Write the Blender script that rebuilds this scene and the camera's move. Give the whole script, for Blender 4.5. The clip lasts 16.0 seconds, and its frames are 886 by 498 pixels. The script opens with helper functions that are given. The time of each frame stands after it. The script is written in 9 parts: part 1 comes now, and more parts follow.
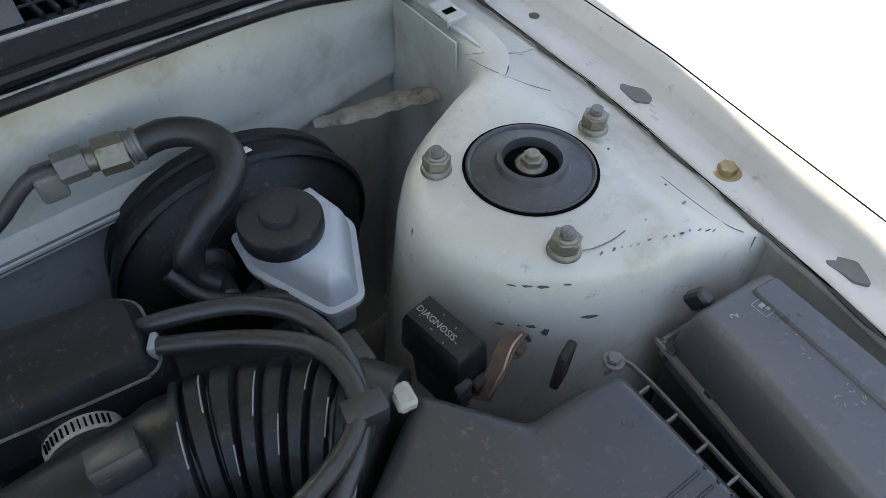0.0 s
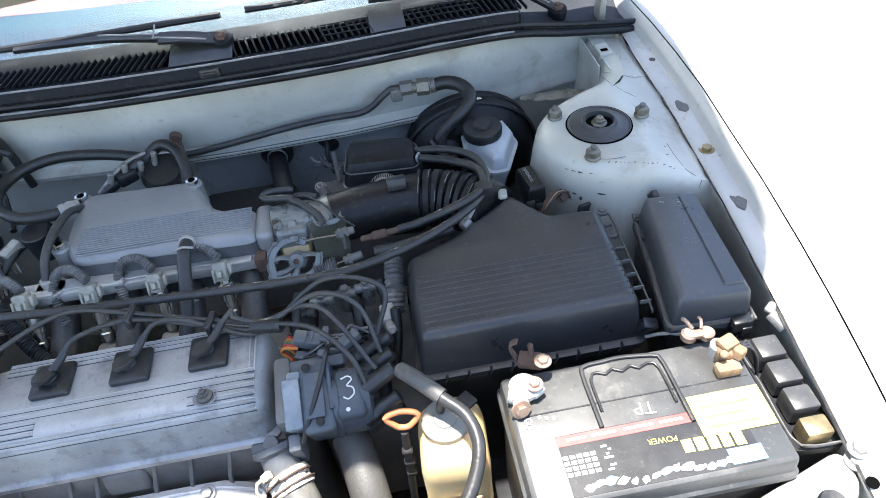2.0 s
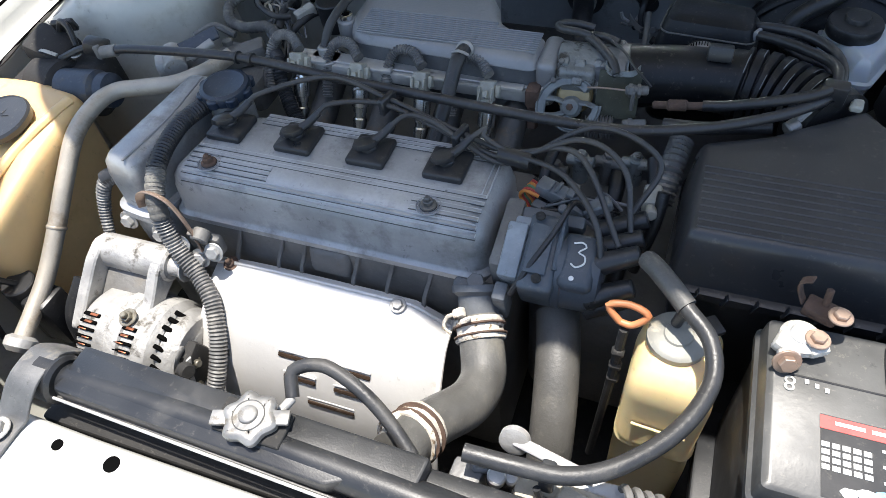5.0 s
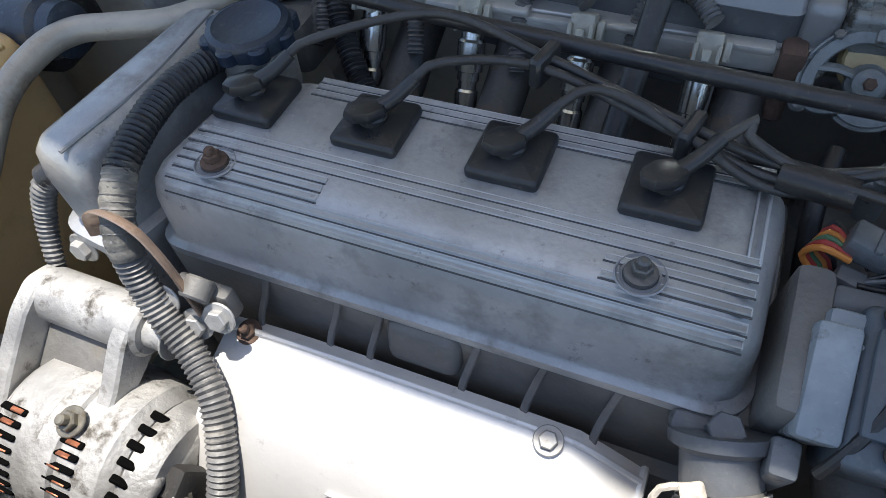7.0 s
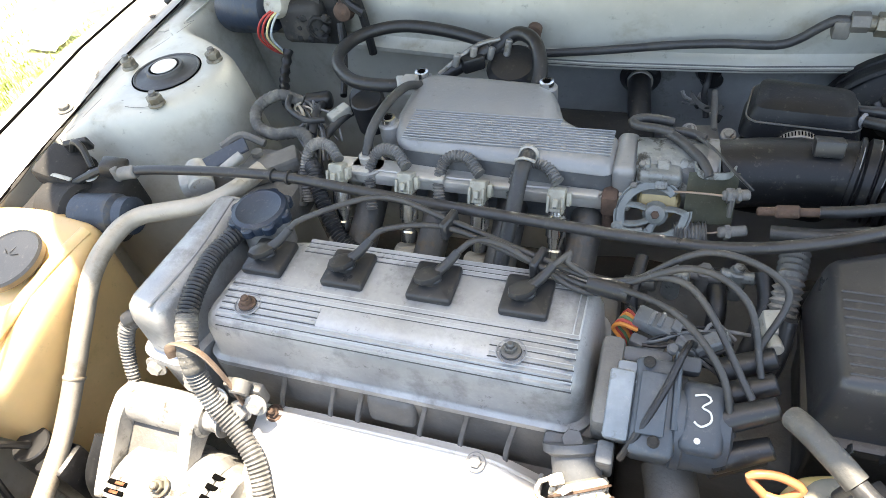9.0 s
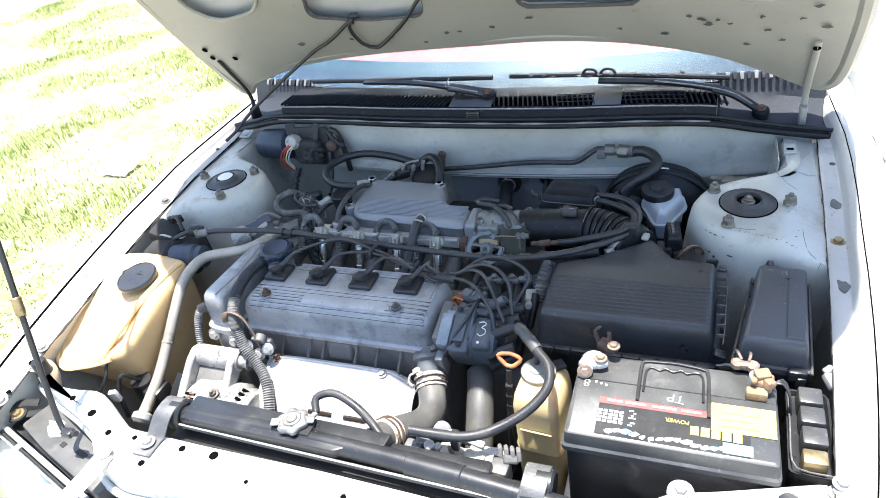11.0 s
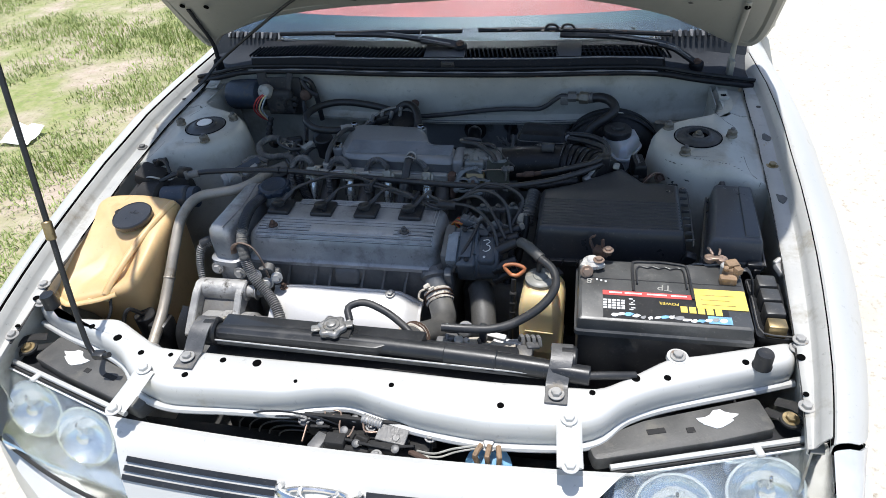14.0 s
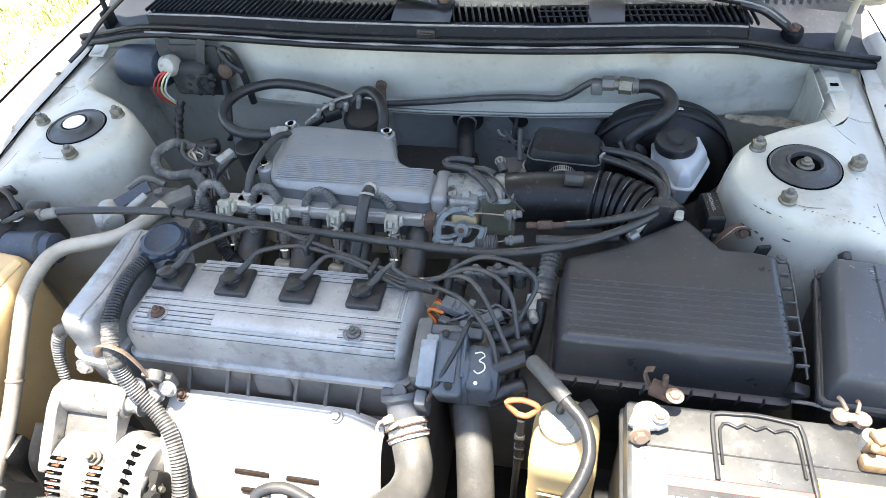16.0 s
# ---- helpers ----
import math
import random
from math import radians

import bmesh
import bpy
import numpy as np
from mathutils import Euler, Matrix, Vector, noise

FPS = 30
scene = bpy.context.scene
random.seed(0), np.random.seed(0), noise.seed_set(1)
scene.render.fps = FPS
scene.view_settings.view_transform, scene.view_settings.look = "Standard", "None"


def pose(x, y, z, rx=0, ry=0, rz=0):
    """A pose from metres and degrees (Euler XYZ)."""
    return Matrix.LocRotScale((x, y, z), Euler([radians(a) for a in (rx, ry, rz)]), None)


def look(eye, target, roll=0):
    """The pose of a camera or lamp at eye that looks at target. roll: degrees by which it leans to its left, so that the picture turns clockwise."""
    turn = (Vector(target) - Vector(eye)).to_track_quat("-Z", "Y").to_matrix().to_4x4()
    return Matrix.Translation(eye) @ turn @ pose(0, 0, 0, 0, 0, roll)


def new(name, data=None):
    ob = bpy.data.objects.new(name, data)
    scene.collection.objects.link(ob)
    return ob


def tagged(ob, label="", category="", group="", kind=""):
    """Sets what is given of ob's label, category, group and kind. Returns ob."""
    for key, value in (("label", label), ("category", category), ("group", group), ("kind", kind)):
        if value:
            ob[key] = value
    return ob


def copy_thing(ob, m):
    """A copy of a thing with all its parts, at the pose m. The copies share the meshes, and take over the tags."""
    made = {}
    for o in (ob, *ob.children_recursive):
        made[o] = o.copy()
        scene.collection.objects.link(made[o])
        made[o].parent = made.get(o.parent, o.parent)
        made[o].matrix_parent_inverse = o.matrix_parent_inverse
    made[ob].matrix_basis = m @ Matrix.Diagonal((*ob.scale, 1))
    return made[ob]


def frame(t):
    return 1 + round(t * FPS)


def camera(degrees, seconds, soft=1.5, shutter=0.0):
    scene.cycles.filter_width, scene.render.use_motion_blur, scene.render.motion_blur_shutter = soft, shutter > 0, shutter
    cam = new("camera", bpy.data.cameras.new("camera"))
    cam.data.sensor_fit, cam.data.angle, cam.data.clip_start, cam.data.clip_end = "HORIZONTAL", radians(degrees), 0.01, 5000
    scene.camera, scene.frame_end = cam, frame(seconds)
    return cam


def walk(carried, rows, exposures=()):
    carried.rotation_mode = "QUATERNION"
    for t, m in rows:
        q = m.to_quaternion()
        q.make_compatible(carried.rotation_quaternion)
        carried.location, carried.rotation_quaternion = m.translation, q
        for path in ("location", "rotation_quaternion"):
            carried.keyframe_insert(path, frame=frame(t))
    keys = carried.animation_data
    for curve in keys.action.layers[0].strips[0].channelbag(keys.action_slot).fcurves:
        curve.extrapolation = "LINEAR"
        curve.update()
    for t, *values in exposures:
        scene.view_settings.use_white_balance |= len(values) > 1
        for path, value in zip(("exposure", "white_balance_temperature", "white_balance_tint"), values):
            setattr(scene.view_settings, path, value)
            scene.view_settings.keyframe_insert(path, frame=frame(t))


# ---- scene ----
cam = camera(67.1, 16.0, soft=0.75)
PATH = [
    (0, (0.291, 0.427, 1.122), (1.063, 1.491, -0.385), 0.8),
    (0.5, (0.248, 0.357, 1.141), (0.985, 1.433, -0.375), 1.8),
    (1, (0.218, 0.222, 1.203), (0.744, 1.429, -0.303), -3.3),
    (1.5, (0.224, 0.061, 1.289), (0.522, 1.401, -0.166), -6.4),
    (2, (0.239, -0.082, 1.376), (0.351, 1.332, -0.034), -6.8),
    (2.5, (0.26, -0.145, 1.4), (0.183, 1.258, -0.023), -6.7),
    (3, (0.324, -0.159, 1.41), (-0.006, 1.207, -0.013), -7.4),
    (3.5, (0.382, -0.161, 1.384), (-0.193, 1.136, -0.025), -8.5),
    (4, (0.378, -0.158, 1.367), (-0.243, 1.082, -0.074), -8.2),
    (4.2, (0.35, -0.153, 1.361), (-0.247, 1.084, -0.093), -8.6),
    (6.3, (0.039, 0.147, 1.047), (-0.505, 1.228, -0.546), -6.9),
    (6.5, (0.026, 0.154, 1.045), (-0.544, 1.24, -0.535), -7.4),
    (7, (0.003, 0.156, 1.049), (-0.597, 1.238, -0.523), -8.1),
    (7.5, (0.001, 0.172, 1.066), (-0.586, 1.288, -0.486), -9.0),
    (8, (0.007, 0.211, 1.092), (-0.58, 1.358, -0.439), -10.7),
    (8.5, (0.041, 0.178, 1.153), (-0.598, 1.31, -0.367), -13.7),
    (8.7, (0.06, 0.134, 1.187), (-0.534, 1.319, -0.311), -11.6),
    (10.8, (0.43, -0.375, 1.483), (-0.259, 1.095, 0.315), -11.3),
    (11, (0.452, -0.386, 1.484), (-0.241, 1.098, 0.337), -10.6),
    (11.5, (0.465, -0.4, 1.481), (-0.139, 1.112, 0.32), -9.3),
    (12, (0.415, -0.448, 1.489), (-0.076, 1.111, 0.336), -7.1),
    (12.5, (0.352, -0.534, 1.502), (-0.029, 1.056, 0.351), -4.2),
    (13, (0.295, -0.565, 1.487), (-0.049, 0.991, 0.278), -3.6),
    (13.5, (0.29, -0.583, 1.493), (-0.079, 0.961, 0.276), -4.8),
    (14, (0.294, -0.592, 1.492), (-0.073, 0.951, 0.273), -5.1),
    (14.5, (0.294, -0.501, 1.471), (-0.105, 0.981, 0.189), -6.9),
    (15, (0.306, -0.277, 1.448), (-0.194, 1.137, 0.125), -6.6),
    (15.5, (0.311, -0.164, 1.428), (-0.197, 1.177, 0.034), -8.0),
    (16, (0.232, -0.077, 1.415), (-0.113, 1.253, -0.038), -6.0),
]
EXPOSURES = [(0, 1.7, 7800, 10), (0.5, 2.1, 8000, 10), (1, 2.3, 7700, 10), (1.5, 2.3, 7300, 10), (2, 1.9, 6700, 10), (2.5, 1.92, 6700, 10), (3, 1.93, 6650, 10), (3.5, 1.88, 6900, 10), (4.2, 1.5, 6850, 10), (6.3, 1.0, 6800, 10), (7, 0.95, 6800, 10), (7.5, 1.1, 6800, 10), (8, 2.08, 7900, 10), (8.5, 2.5, 8600, 10), (11, 1.75, 6550, 10), (11.5, 1.5, 6650, 10), (12, 1.2, 6550, 10), (12.5, 0.9, 6450, 10), (13, 0.3, 6350, 10), (14.5, 0.3, 6400, 10), (15, 1.22, 6350, 10), (15.5, 1.82, 7100, 10), (16, 2.33, 7300, 10)]

walk(cam, [(t, look(eye, target, roll)) for t, eye, target, roll in PATH], EXPOSURES)

# ---- light ----
SUN = Vector((-0.047, 0.062, 1.0)).normalized()
world = bpy.data.worlds.new("world")
scene.world = world
world.use_nodes = True
wn = world.node_tree
sky = wn.nodes.new("ShaderNodeTexSky")
sky.sky_type, sky.sun_disc = "NISHITA", False
sky.sun_elevation = math.asin(SUN.z)
sky.sun_rotation = math.atan2(SUN.x, SUN.y)
wn.links.new(sky.outputs[0], wn.nodes["Background"].inputs[0])
wn.nodes["Background"].inputs[1].default_value = 0.15
sun = new("sun", bpy.data.lights.new("sun", "SUN"))
sun.data.energy, sun.data.angle, sun.data.color = 4.2, radians(0.53), (1.0, 0.975, 0.94)
sun.matrix_world = look(SUN * 20, (0, 0, 0))


# ---- materials ----
def mat(name, color, rough=0.5, metal=0.0, var=0.15, scale=9.0, bump=0.1, grain=220.0, dirt=None, dirt_at=0.6, dirt_soft=0.12, dirt_scale=14.0, coat=0.0, sub=0.0, glass=0.0, island=0.0, spec=0.5, speck=0.3):
    """A painted, plastic, rubber or metal surface: a base colour that wavers, dirt in blotches, fine grain in the relief and the gloss."""
    m = bpy.data.materials.new(name)
    m.use_nodes = True
    t = m.node_tree
    n, link = t.nodes, t.links.new
    p = n["Principled BSDF"]
    co = n.new("ShaderNodeTexCoord")

    def noise_at(s, detail=4.0, rough_=0.55):
        x = n.new("ShaderNodeTexNoise")
        x.inputs["Scale"].default_value, x.inputs["Detail"].default_value, x.inputs["Roughness"].default_value = s, detail, rough_
        link(co.outputs["Object"], x.inputs["Vector"])
        return x.outputs["Fac"]

    def mix(fac, a, b):
        x = n.new("ShaderNodeMix")
        x.data_type = "RGBA"
        for v, k in ((fac, 0), (a, 6), (b, 7)):
            if isinstance(v, (int, float)):
                x.inputs[k].default_value = v
            elif isinstance(v, tuple):
                x.inputs[k].default_value = (*v, 1)
            else:
                link(v, x.inputs[k])
        return x.outputs[2]

    def ramp(v, lo, hi, a=0.0, b=1.0):
        x = n.new("ShaderNodeMapRange")
        x.inputs[1].default_value, x.inputs[2].default_value, x.inputs[3].default_value, x.inputs[4].default_value = lo, hi, a, b
        link(v, x.inputs[0])
        return x.outputs[0]

    big, fine = noise_at(scale), noise_at(grain, 3.0)
    dark, light = tuple(c * (1 - var) for c in color), tuple(min(1.0, c * (1 + var)) for c in color)
    out = mix(ramp(big, 0.3, 0.7), dark, light)
    out = mix(ramp(fine, 0.35, 0.75, 0, 0.35), out, tuple(c * (1 - 0.5 * var) for c in color))
    if speck:
        grit = noise_at(150, 7.0, 0.72)
        out = mix(ramp(grit, 0.58, 0.68, 0, speck), out, tuple(0.55 * min(1.0, c * 1.5) + 0.45 * d for c, d in zip(color, (0.3, 0.27, 0.22))))
        out = mix(ramp(noise_at(70, 9.0, 0.75), 0.4, 0.32, 0, speck * 1.3), out, tuple(c * 0.45 for c in color))
    if island:
        info = n.new("ShaderNodeObjectInfo")
        out = mix(ramp(info.outputs["Random"], 0, 1, 0, island), out, tuple(c * 0.55 for c in color))
    r = ramp(big, 0.3, 0.7, max(0.03, rough - 0.08), min(1, rough + 0.1))
    if dirt:
        blotch = ramp(noise_at(dirt_scale, 8.0, 0.65), dirt_at, dirt_at + dirt_soft)
        out = mix(blotch, out, dirt)
        x = n.new("ShaderNodeMix")
        link(blotch, x.inputs[0]), link(r, x.inputs[2])
        x.inputs[3].default_value = 0.8
        r = x.outputs[0]
    link(out, p.inputs["Base Color"]), link(r, p.inputs["Roughness"])
    p.inputs["Metallic"].default_value, p.inputs["Coat Weight"].default_value = metal, coat
    p.inputs["Specular IOR Level"].default_value = spec
    p.inputs["Coat Roughness"].default_value = 0.12
    if sub:
        p.inputs["Subsurface Weight"].default_value = sub
        p.inputs["Subsurface Radius"].default_value = (0.02, 0.012, 0.006)
        p.inputs["Subsurface Scale"].default_value = 1.0
    p.inputs["Transmission Weight"].default_value = glass
    if bump:
        b = n.new("ShaderNodeBump")
        b.inputs["Strength"].default_value, b.inputs["Distance"].default_value = bump, 0.002
        link(fine, b.inputs["Height"]), link(b.outputs[0], p.inputs["Normal"])
    return m


DUST = (0.23, 0.2, 0.16)
PAINT = mat("champagne paint", (0.57, 0.565, 0.535), 0.42, 0.12, 0.05, 3, 0.03, 300, coat=0.2, dirt=(0.42, 0.38, 0.3), dirt_at=0.66, dirt_scale=9)
BAY = mat("dull bay paint", (0.475, 0.47, 0.42), 0.4, 0.1, 0.16, 9, 0.14, 120, speck=0.45, dirt=(0.3, 0.265, 0.2), dirt_at=0.54, dirt_soft=0.2, dirt_scale=11)
CHIP = mat("bare chipped metal", (0.07, 0.065, 0.06), 0.7, 0.1, 0.3, 60)
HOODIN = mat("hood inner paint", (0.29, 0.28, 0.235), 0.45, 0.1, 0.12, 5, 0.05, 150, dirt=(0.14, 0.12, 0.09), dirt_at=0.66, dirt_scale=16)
PLASTIC = mat("black plastic", (0.02, 0.021, 0.023), 0.34, 0, 0.25, 18, 0.07, 600, dirt=(0.055, 0.052, 0.048), dirt_at=0.6, dirt_soft=0.25, dirt_scale=9)
LID = mat("greyed black plastic lid", (0.032, 0.033, 0.036), 0.33, 0, 0.2, 14, 0.06, 700, dirt=(0.062, 0.06, 0.056), dirt_at=0.6, dirt_soft=0.25)
RUBBER = mat("black rubber", (0.017, 0.017, 0.018), 0.4, 0, 0.3, 25, 0.15, 300, dirt=(0.055, 0.052, 0.046), dirt_at=0.6, dirt_soft=0.3)
HOSE = mat("dusty rubber hose", (0.032, 0.032, 0.033), 0.42, 0, 0.3, 30, 0.2, 300, dirt=(0.1, 0.092, 0.078), dirt_at=0.55, dirt_soft=0.3)
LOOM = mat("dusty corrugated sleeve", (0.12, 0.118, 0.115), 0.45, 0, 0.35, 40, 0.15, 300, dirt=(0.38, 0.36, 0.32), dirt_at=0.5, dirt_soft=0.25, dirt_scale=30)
# Near-black for holes, gaps and wells; their shade is put into it.
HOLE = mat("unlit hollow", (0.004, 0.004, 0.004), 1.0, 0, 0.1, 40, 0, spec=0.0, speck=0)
# Brown inside of the heat shield slots, with their shade in the colour.
SLOT = mat("shaded brown hollow", (0.035, 0.022, 0.015), 0.9, 0, 0.2, 40, 0, spec=0.1)
STRAPM = mat("grey strap steel", (0.14, 0.138, 0.135), 0.48, 0.4, 0.3, 30, 0.3, 200, speck=0.5, dirt=(0.26, 0.235, 0.195), dirt_at=0.58, dirt_scale=40)
# Pale colour for the highlights painted along the cover's ribs.
RIBS = mat("pale rib highlights", (0.46, 0.465, 0.47), 0.35, 0.3, 0.12, 60, 0.05, 300)
DUSTHOSE = mat("dust-grey rubber hose", (0.09, 0.087, 0.08), 0.5, 0, 0.35, 18, 0.25, 300, dirt=(0.19, 0.175, 0.14), dirt_at=0.55, dirt_soft=0.25, dirt_scale=16)
THRO = mat("greasy grey-green casting", (0.2, 0.208, 0.2), 0.4, 0.25, 0.35, 40, 0.45, 160, speck=0.6, dirt=(0.055, 0.05, 0.04), dirt_at=0.53, dirt_soft=0.1, dirt_scale=55)
PLUGC = mat("cream grey plug", (0.42, 0.41, 0.35), 0.5, 0, 0.3, 50, 0.1, dirt=(0.2, 0.18, 0.13), dirt_at=0.54, dirt_scale=70)
CONN = mat("blue grey connector", (0.14, 0.148, 0.152), 0.45, 0, 0.3, 40, 0.2, dirt=(0.08, 0.072, 0.06), dirt_at=0.52, dirt_soft=0.2, dirt_scale=50)
IGN = mat("dark potted plastic, also casting shade", (0.1, 0.105, 0.11), 0.5, 0, 0.25, 40, 0.25, 200)
IGNITER = mat("pale blue grey plate", (0.22, 0.25, 0.275), 0.45, 0, 0.3, 30, 0.2, speck=0.5, dirt=(0.1, 0.095, 0.085), dirt_at=0.56, dirt_scale=45)
FLID = mat("sun-greyed fuse lid", (0.068, 0.071, 0.077), 0.34, 0, 0.15, 10, 0.05, 500, dirt=(0.115, 0.115, 0.11), dirt_at=0.6, dirt_soft=0.25)
BOWL = mat("aluminised reflector", (0.72, 0.77, 0.8), 0.09, 0.9, 0.15, 26, 1.0, 26, speck=0)
COVER = mat("grey magnesium cover", (0.352, 0.355, 0.356), 0.36, 0.32, 0.3, 12, 0.2, 260, speck=0.7, dirt=(0.13, 0.127, 0.118), dirt_at=0.52, dirt_soft=0.25, dirt_scale=18)
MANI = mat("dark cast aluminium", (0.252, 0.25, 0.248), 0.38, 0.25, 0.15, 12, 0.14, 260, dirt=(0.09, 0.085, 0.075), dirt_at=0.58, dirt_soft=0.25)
CAST = mat("grimy cast iron", (0.17, 0.165, 0.155), 0.65, 0.3, 0.3, 20, 0.4, 180, dirt=(0.2, 0.17, 0.13), dirt_at=0.58, dirt_soft=0.2, dirt_scale=25)
ALTM = mat("grimy cast alternator", (0.4, 0.39, 0.37), 0.55, 0.45, 0.3, 26, 0.5, 180, dirt=(0.1, 0.09, 0.075), dirt_at=0.54, dirt_soft=0.12, dirt_scale=42)
ALU = mat("oxidised aluminium", (0.52, 0.51, 0.49), 0.5, 0.55, 0.2, 22, 0.35, 200, dirt=(0.2, 0.17, 0.13), dirt_at=0.62, dirt_soft=0.15, dirt_scale=30)
SHIELD = mat("heat shield steel", (0.66, 0.645, 0.62), 0.5, 0.35, 0.1, 9, 0.08, 200, dirt=(0.45, 0.38, 0.3), dirt_at=0.68)
STEEL = mat("dull steel", (0.38, 0.37, 0.35), 0.55, 0.45, 0.25, 40, 0.2, 300, dirt=(0.2, 0.12, 0.06), dirt_at=0.6, dirt_scale=60)
CHROME = mat("bright zinc", (0.75, 0.75, 0.74), 0.18, 1.0, 0.1, 40, 0.02)
BRASS = mat("yellow zinc", (0.34, 0.26, 0.14), 0.4, 0.8, 0.25, 60, 0.15, dirt=(0.14, 0.1, 0.06), dirt_at=0.6, dirt_scale=70)
RUST = mat("rust", (0.1, 0.062, 0.045), 0.85, 0.1, 0.4, 60, 0.6, 200)
BOLT = mat("weathered stud", (0.2, 0.185, 0.15), 0.45, 0.6, 0.3, 80, 0.2, dirt=(0.11, 0.085, 0.055), dirt_at=0.58, dirt_scale=90)
DARK = mat("dark grime", (0.02, 0.019, 0.018), 0.8, 0, 0.4, 20, 0.4, 120)
UNDER = mat("dark undercoat", (0.035, 0.034, 0.033), 0.75, 0, 0.4, 14, 0.4, 120, dirt=(0.1, 0.085, 0.065), dirt_at=0.55)
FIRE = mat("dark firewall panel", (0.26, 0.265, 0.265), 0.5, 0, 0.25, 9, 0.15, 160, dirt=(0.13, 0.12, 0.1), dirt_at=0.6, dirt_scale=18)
YELLOW = mat("aged yellow plastic", (0.67, 0.46, 0.225), 0.42, 0, 0.16, 8, 0.05, 150, dirt=(0.38, 0.25, 0.1), dirt_at=0.62, dirt_soft=0.2, sub=0.2)
CREAM = mat("aged cream plastic", (0.78, 0.6, 0.31), 0.4, 0, 0.1, 10, 0.05, 150, dirt=(0.5, 0.36, 0.14), dirt_at=0.66, sub=0.35)
MILK = mat("milky plastic", (0.46, 0.5, 0.54), 0.38, 0, 0.08, 12, 0.04, 200, dirt=(0.4, 0.38, 0.33), dirt_at=0.66, sub=0.3)
BCAP = mat("greyed clear cap", (0.25, 0.245, 0.215), 0.4, 0, 0.2, 30, 0.1, dirt=(0.4, 0.36, 0.27), dirt_at=0.58, dirt_scale=40)
BLUECAP = mat("blue black cap", (0.016, 0.027, 0.046), 0.38, 0, 0.2, 30, 0.15)
BLUEGREY = mat("blue grey plastic", (0.06, 0.075, 0.09), 0.45, 0, 0.3, 20, 0.2, dirt=(0.13, 0.12, 0.105), dirt_at=0.55, dirt_soft=0.2, dirt_scale=35)
GREYPLUG = mat("grey connector", (0.36, 0.35, 0.31), 0.5, 0, 0.25, 40, 0.1, dirt=(0.13, 0.11, 0.085), dirt_at=0.56, dirt_scale=60)
BATT = mat("black battery case", (0.026, 0.026, 0.027), 0.36, 0, 0.2, 20, 0.05, 300, dirt=(0.14, 0.13, 0.115), dirt_at=0.57, dirt_soft=0.3, dirt_scale=13)
BTOP = mat("dusty battery lid", (0.07, 0.07, 0.068), 0.38, 0, 0.3, 16, 0.05, 300, speck=0.5, dirt=(0.2, 0.19, 0.172), dirt_at=0.57, dirt_soft=0.25, dirt_scale=17)
WHITE = mat("white print", (0.78, 0.77, 0.74), 0.5, 0, 0.08, 40, 0.0, dirt=(0.4, 0.38, 0.34), dirt_at=0.6, dirt_scale=60)
CHALK = mat("white marker", (0.7, 0.7, 0.68), 0.8, 0, 0.2, 80, 0.0)
REDP = mat("red print", (0.55, 0.09, 0.08), 0.45, 0, 0.15, 60, 0.0)
YELP = mat("yellow print", (0.85, 0.63, 0.13), 0.45, 0, 0.08, 60, 0.0)
BLUEP = mat("blue print", (0.2, 0.42, 0.62), 0.45, 0, 0.3, 60, 0.0)
ORANGE = mat("orange plastic", (0.6, 0.22, 0.09), 0.45, 0, 0.15, 40, 0.05)
REDW = mat("red wire", (0.45, 0.05, 0.04), 0.5)
GREENW = mat("green wire", (0.1, 0.2, 0.1), 0.5)
ORANGEW = mat("orange wire", (0.7, 0.25, 0.05), 0.5)
CORRODE = mat("corroded brass clamp", (0.3, 0.2, 0.12), 0.75, 0.2, 0.35, 70, 0.8, 160, dirt=(0.44, 0.37, 0.28), dirt_at=0.58, dirt_scale=60)
CLAMPW = mat("white corroded lead", (0.5, 0.485, 0.45), 0.7, 0.15, 0.35, 70, 0.7, 160, dirt=(0.22, 0.16, 0.1), dirt_at=0.57, dirt_scale=70)
COPPER = mat("copper winding", (0.35, 0.13, 0.07), 0.45, 0.7, 0.3, 200, 0.3)
CORNERL = mat("clouded corner lens", (0.62, 0.63, 0.62), 0.18, 0, 0.12, 18, 0.1, 120, speck=0, coat=0.3)
LENS = mat("headlamp lens", (0.93, 0.97, 1.0), 0.05, 0, 0.04, 14, 0.05, 60, glass=0.95, speck=0, dirt=(0.75, 0.78, 0.8), dirt_at=0.68, dirt_soft=0.3, dirt_scale=16)
WIND = mat("tinted windscreen", (0.75, 0.9, 0.95), 0.03, 0, 0.0, 5, 0, glass=1.0, speck=0, spec=0.25)
EYE = mat("warm plated steel", (0.36, 0.26, 0.2), 0.42, 0.6, 0.2, 40, 0.2, 300, dirt=(0.2, 0.13, 0.09), dirt_at=0.6, dirt_scale=50)
PEEL = mat("peeled primer", (0.13, 0.13, 0.125), 0.8, 0, 0.2, 40, 0.3)
TEAL = mat("teal screen strip", (0.007, 0.027, 0.038), 0.5)
DRUM = mat("dark blue paint", (0.028, 0.04, 0.06), 0.45, 0, 0.3, 30, 0.2, dirt=(0.08, 0.072, 0.06), dirt_at=0.52, dirt_scale=30)
TANPIPE = mat("stained aluminium pipe", (0.4, 0.36, 0.3), 0.48, 0.35, 0.25, 14, 0.3, 150, speck=0.5, dirt=(0.17, 0.125, 0.08), dirt_at=0.54, dirt_soft=0.2, dirt_scale=22)
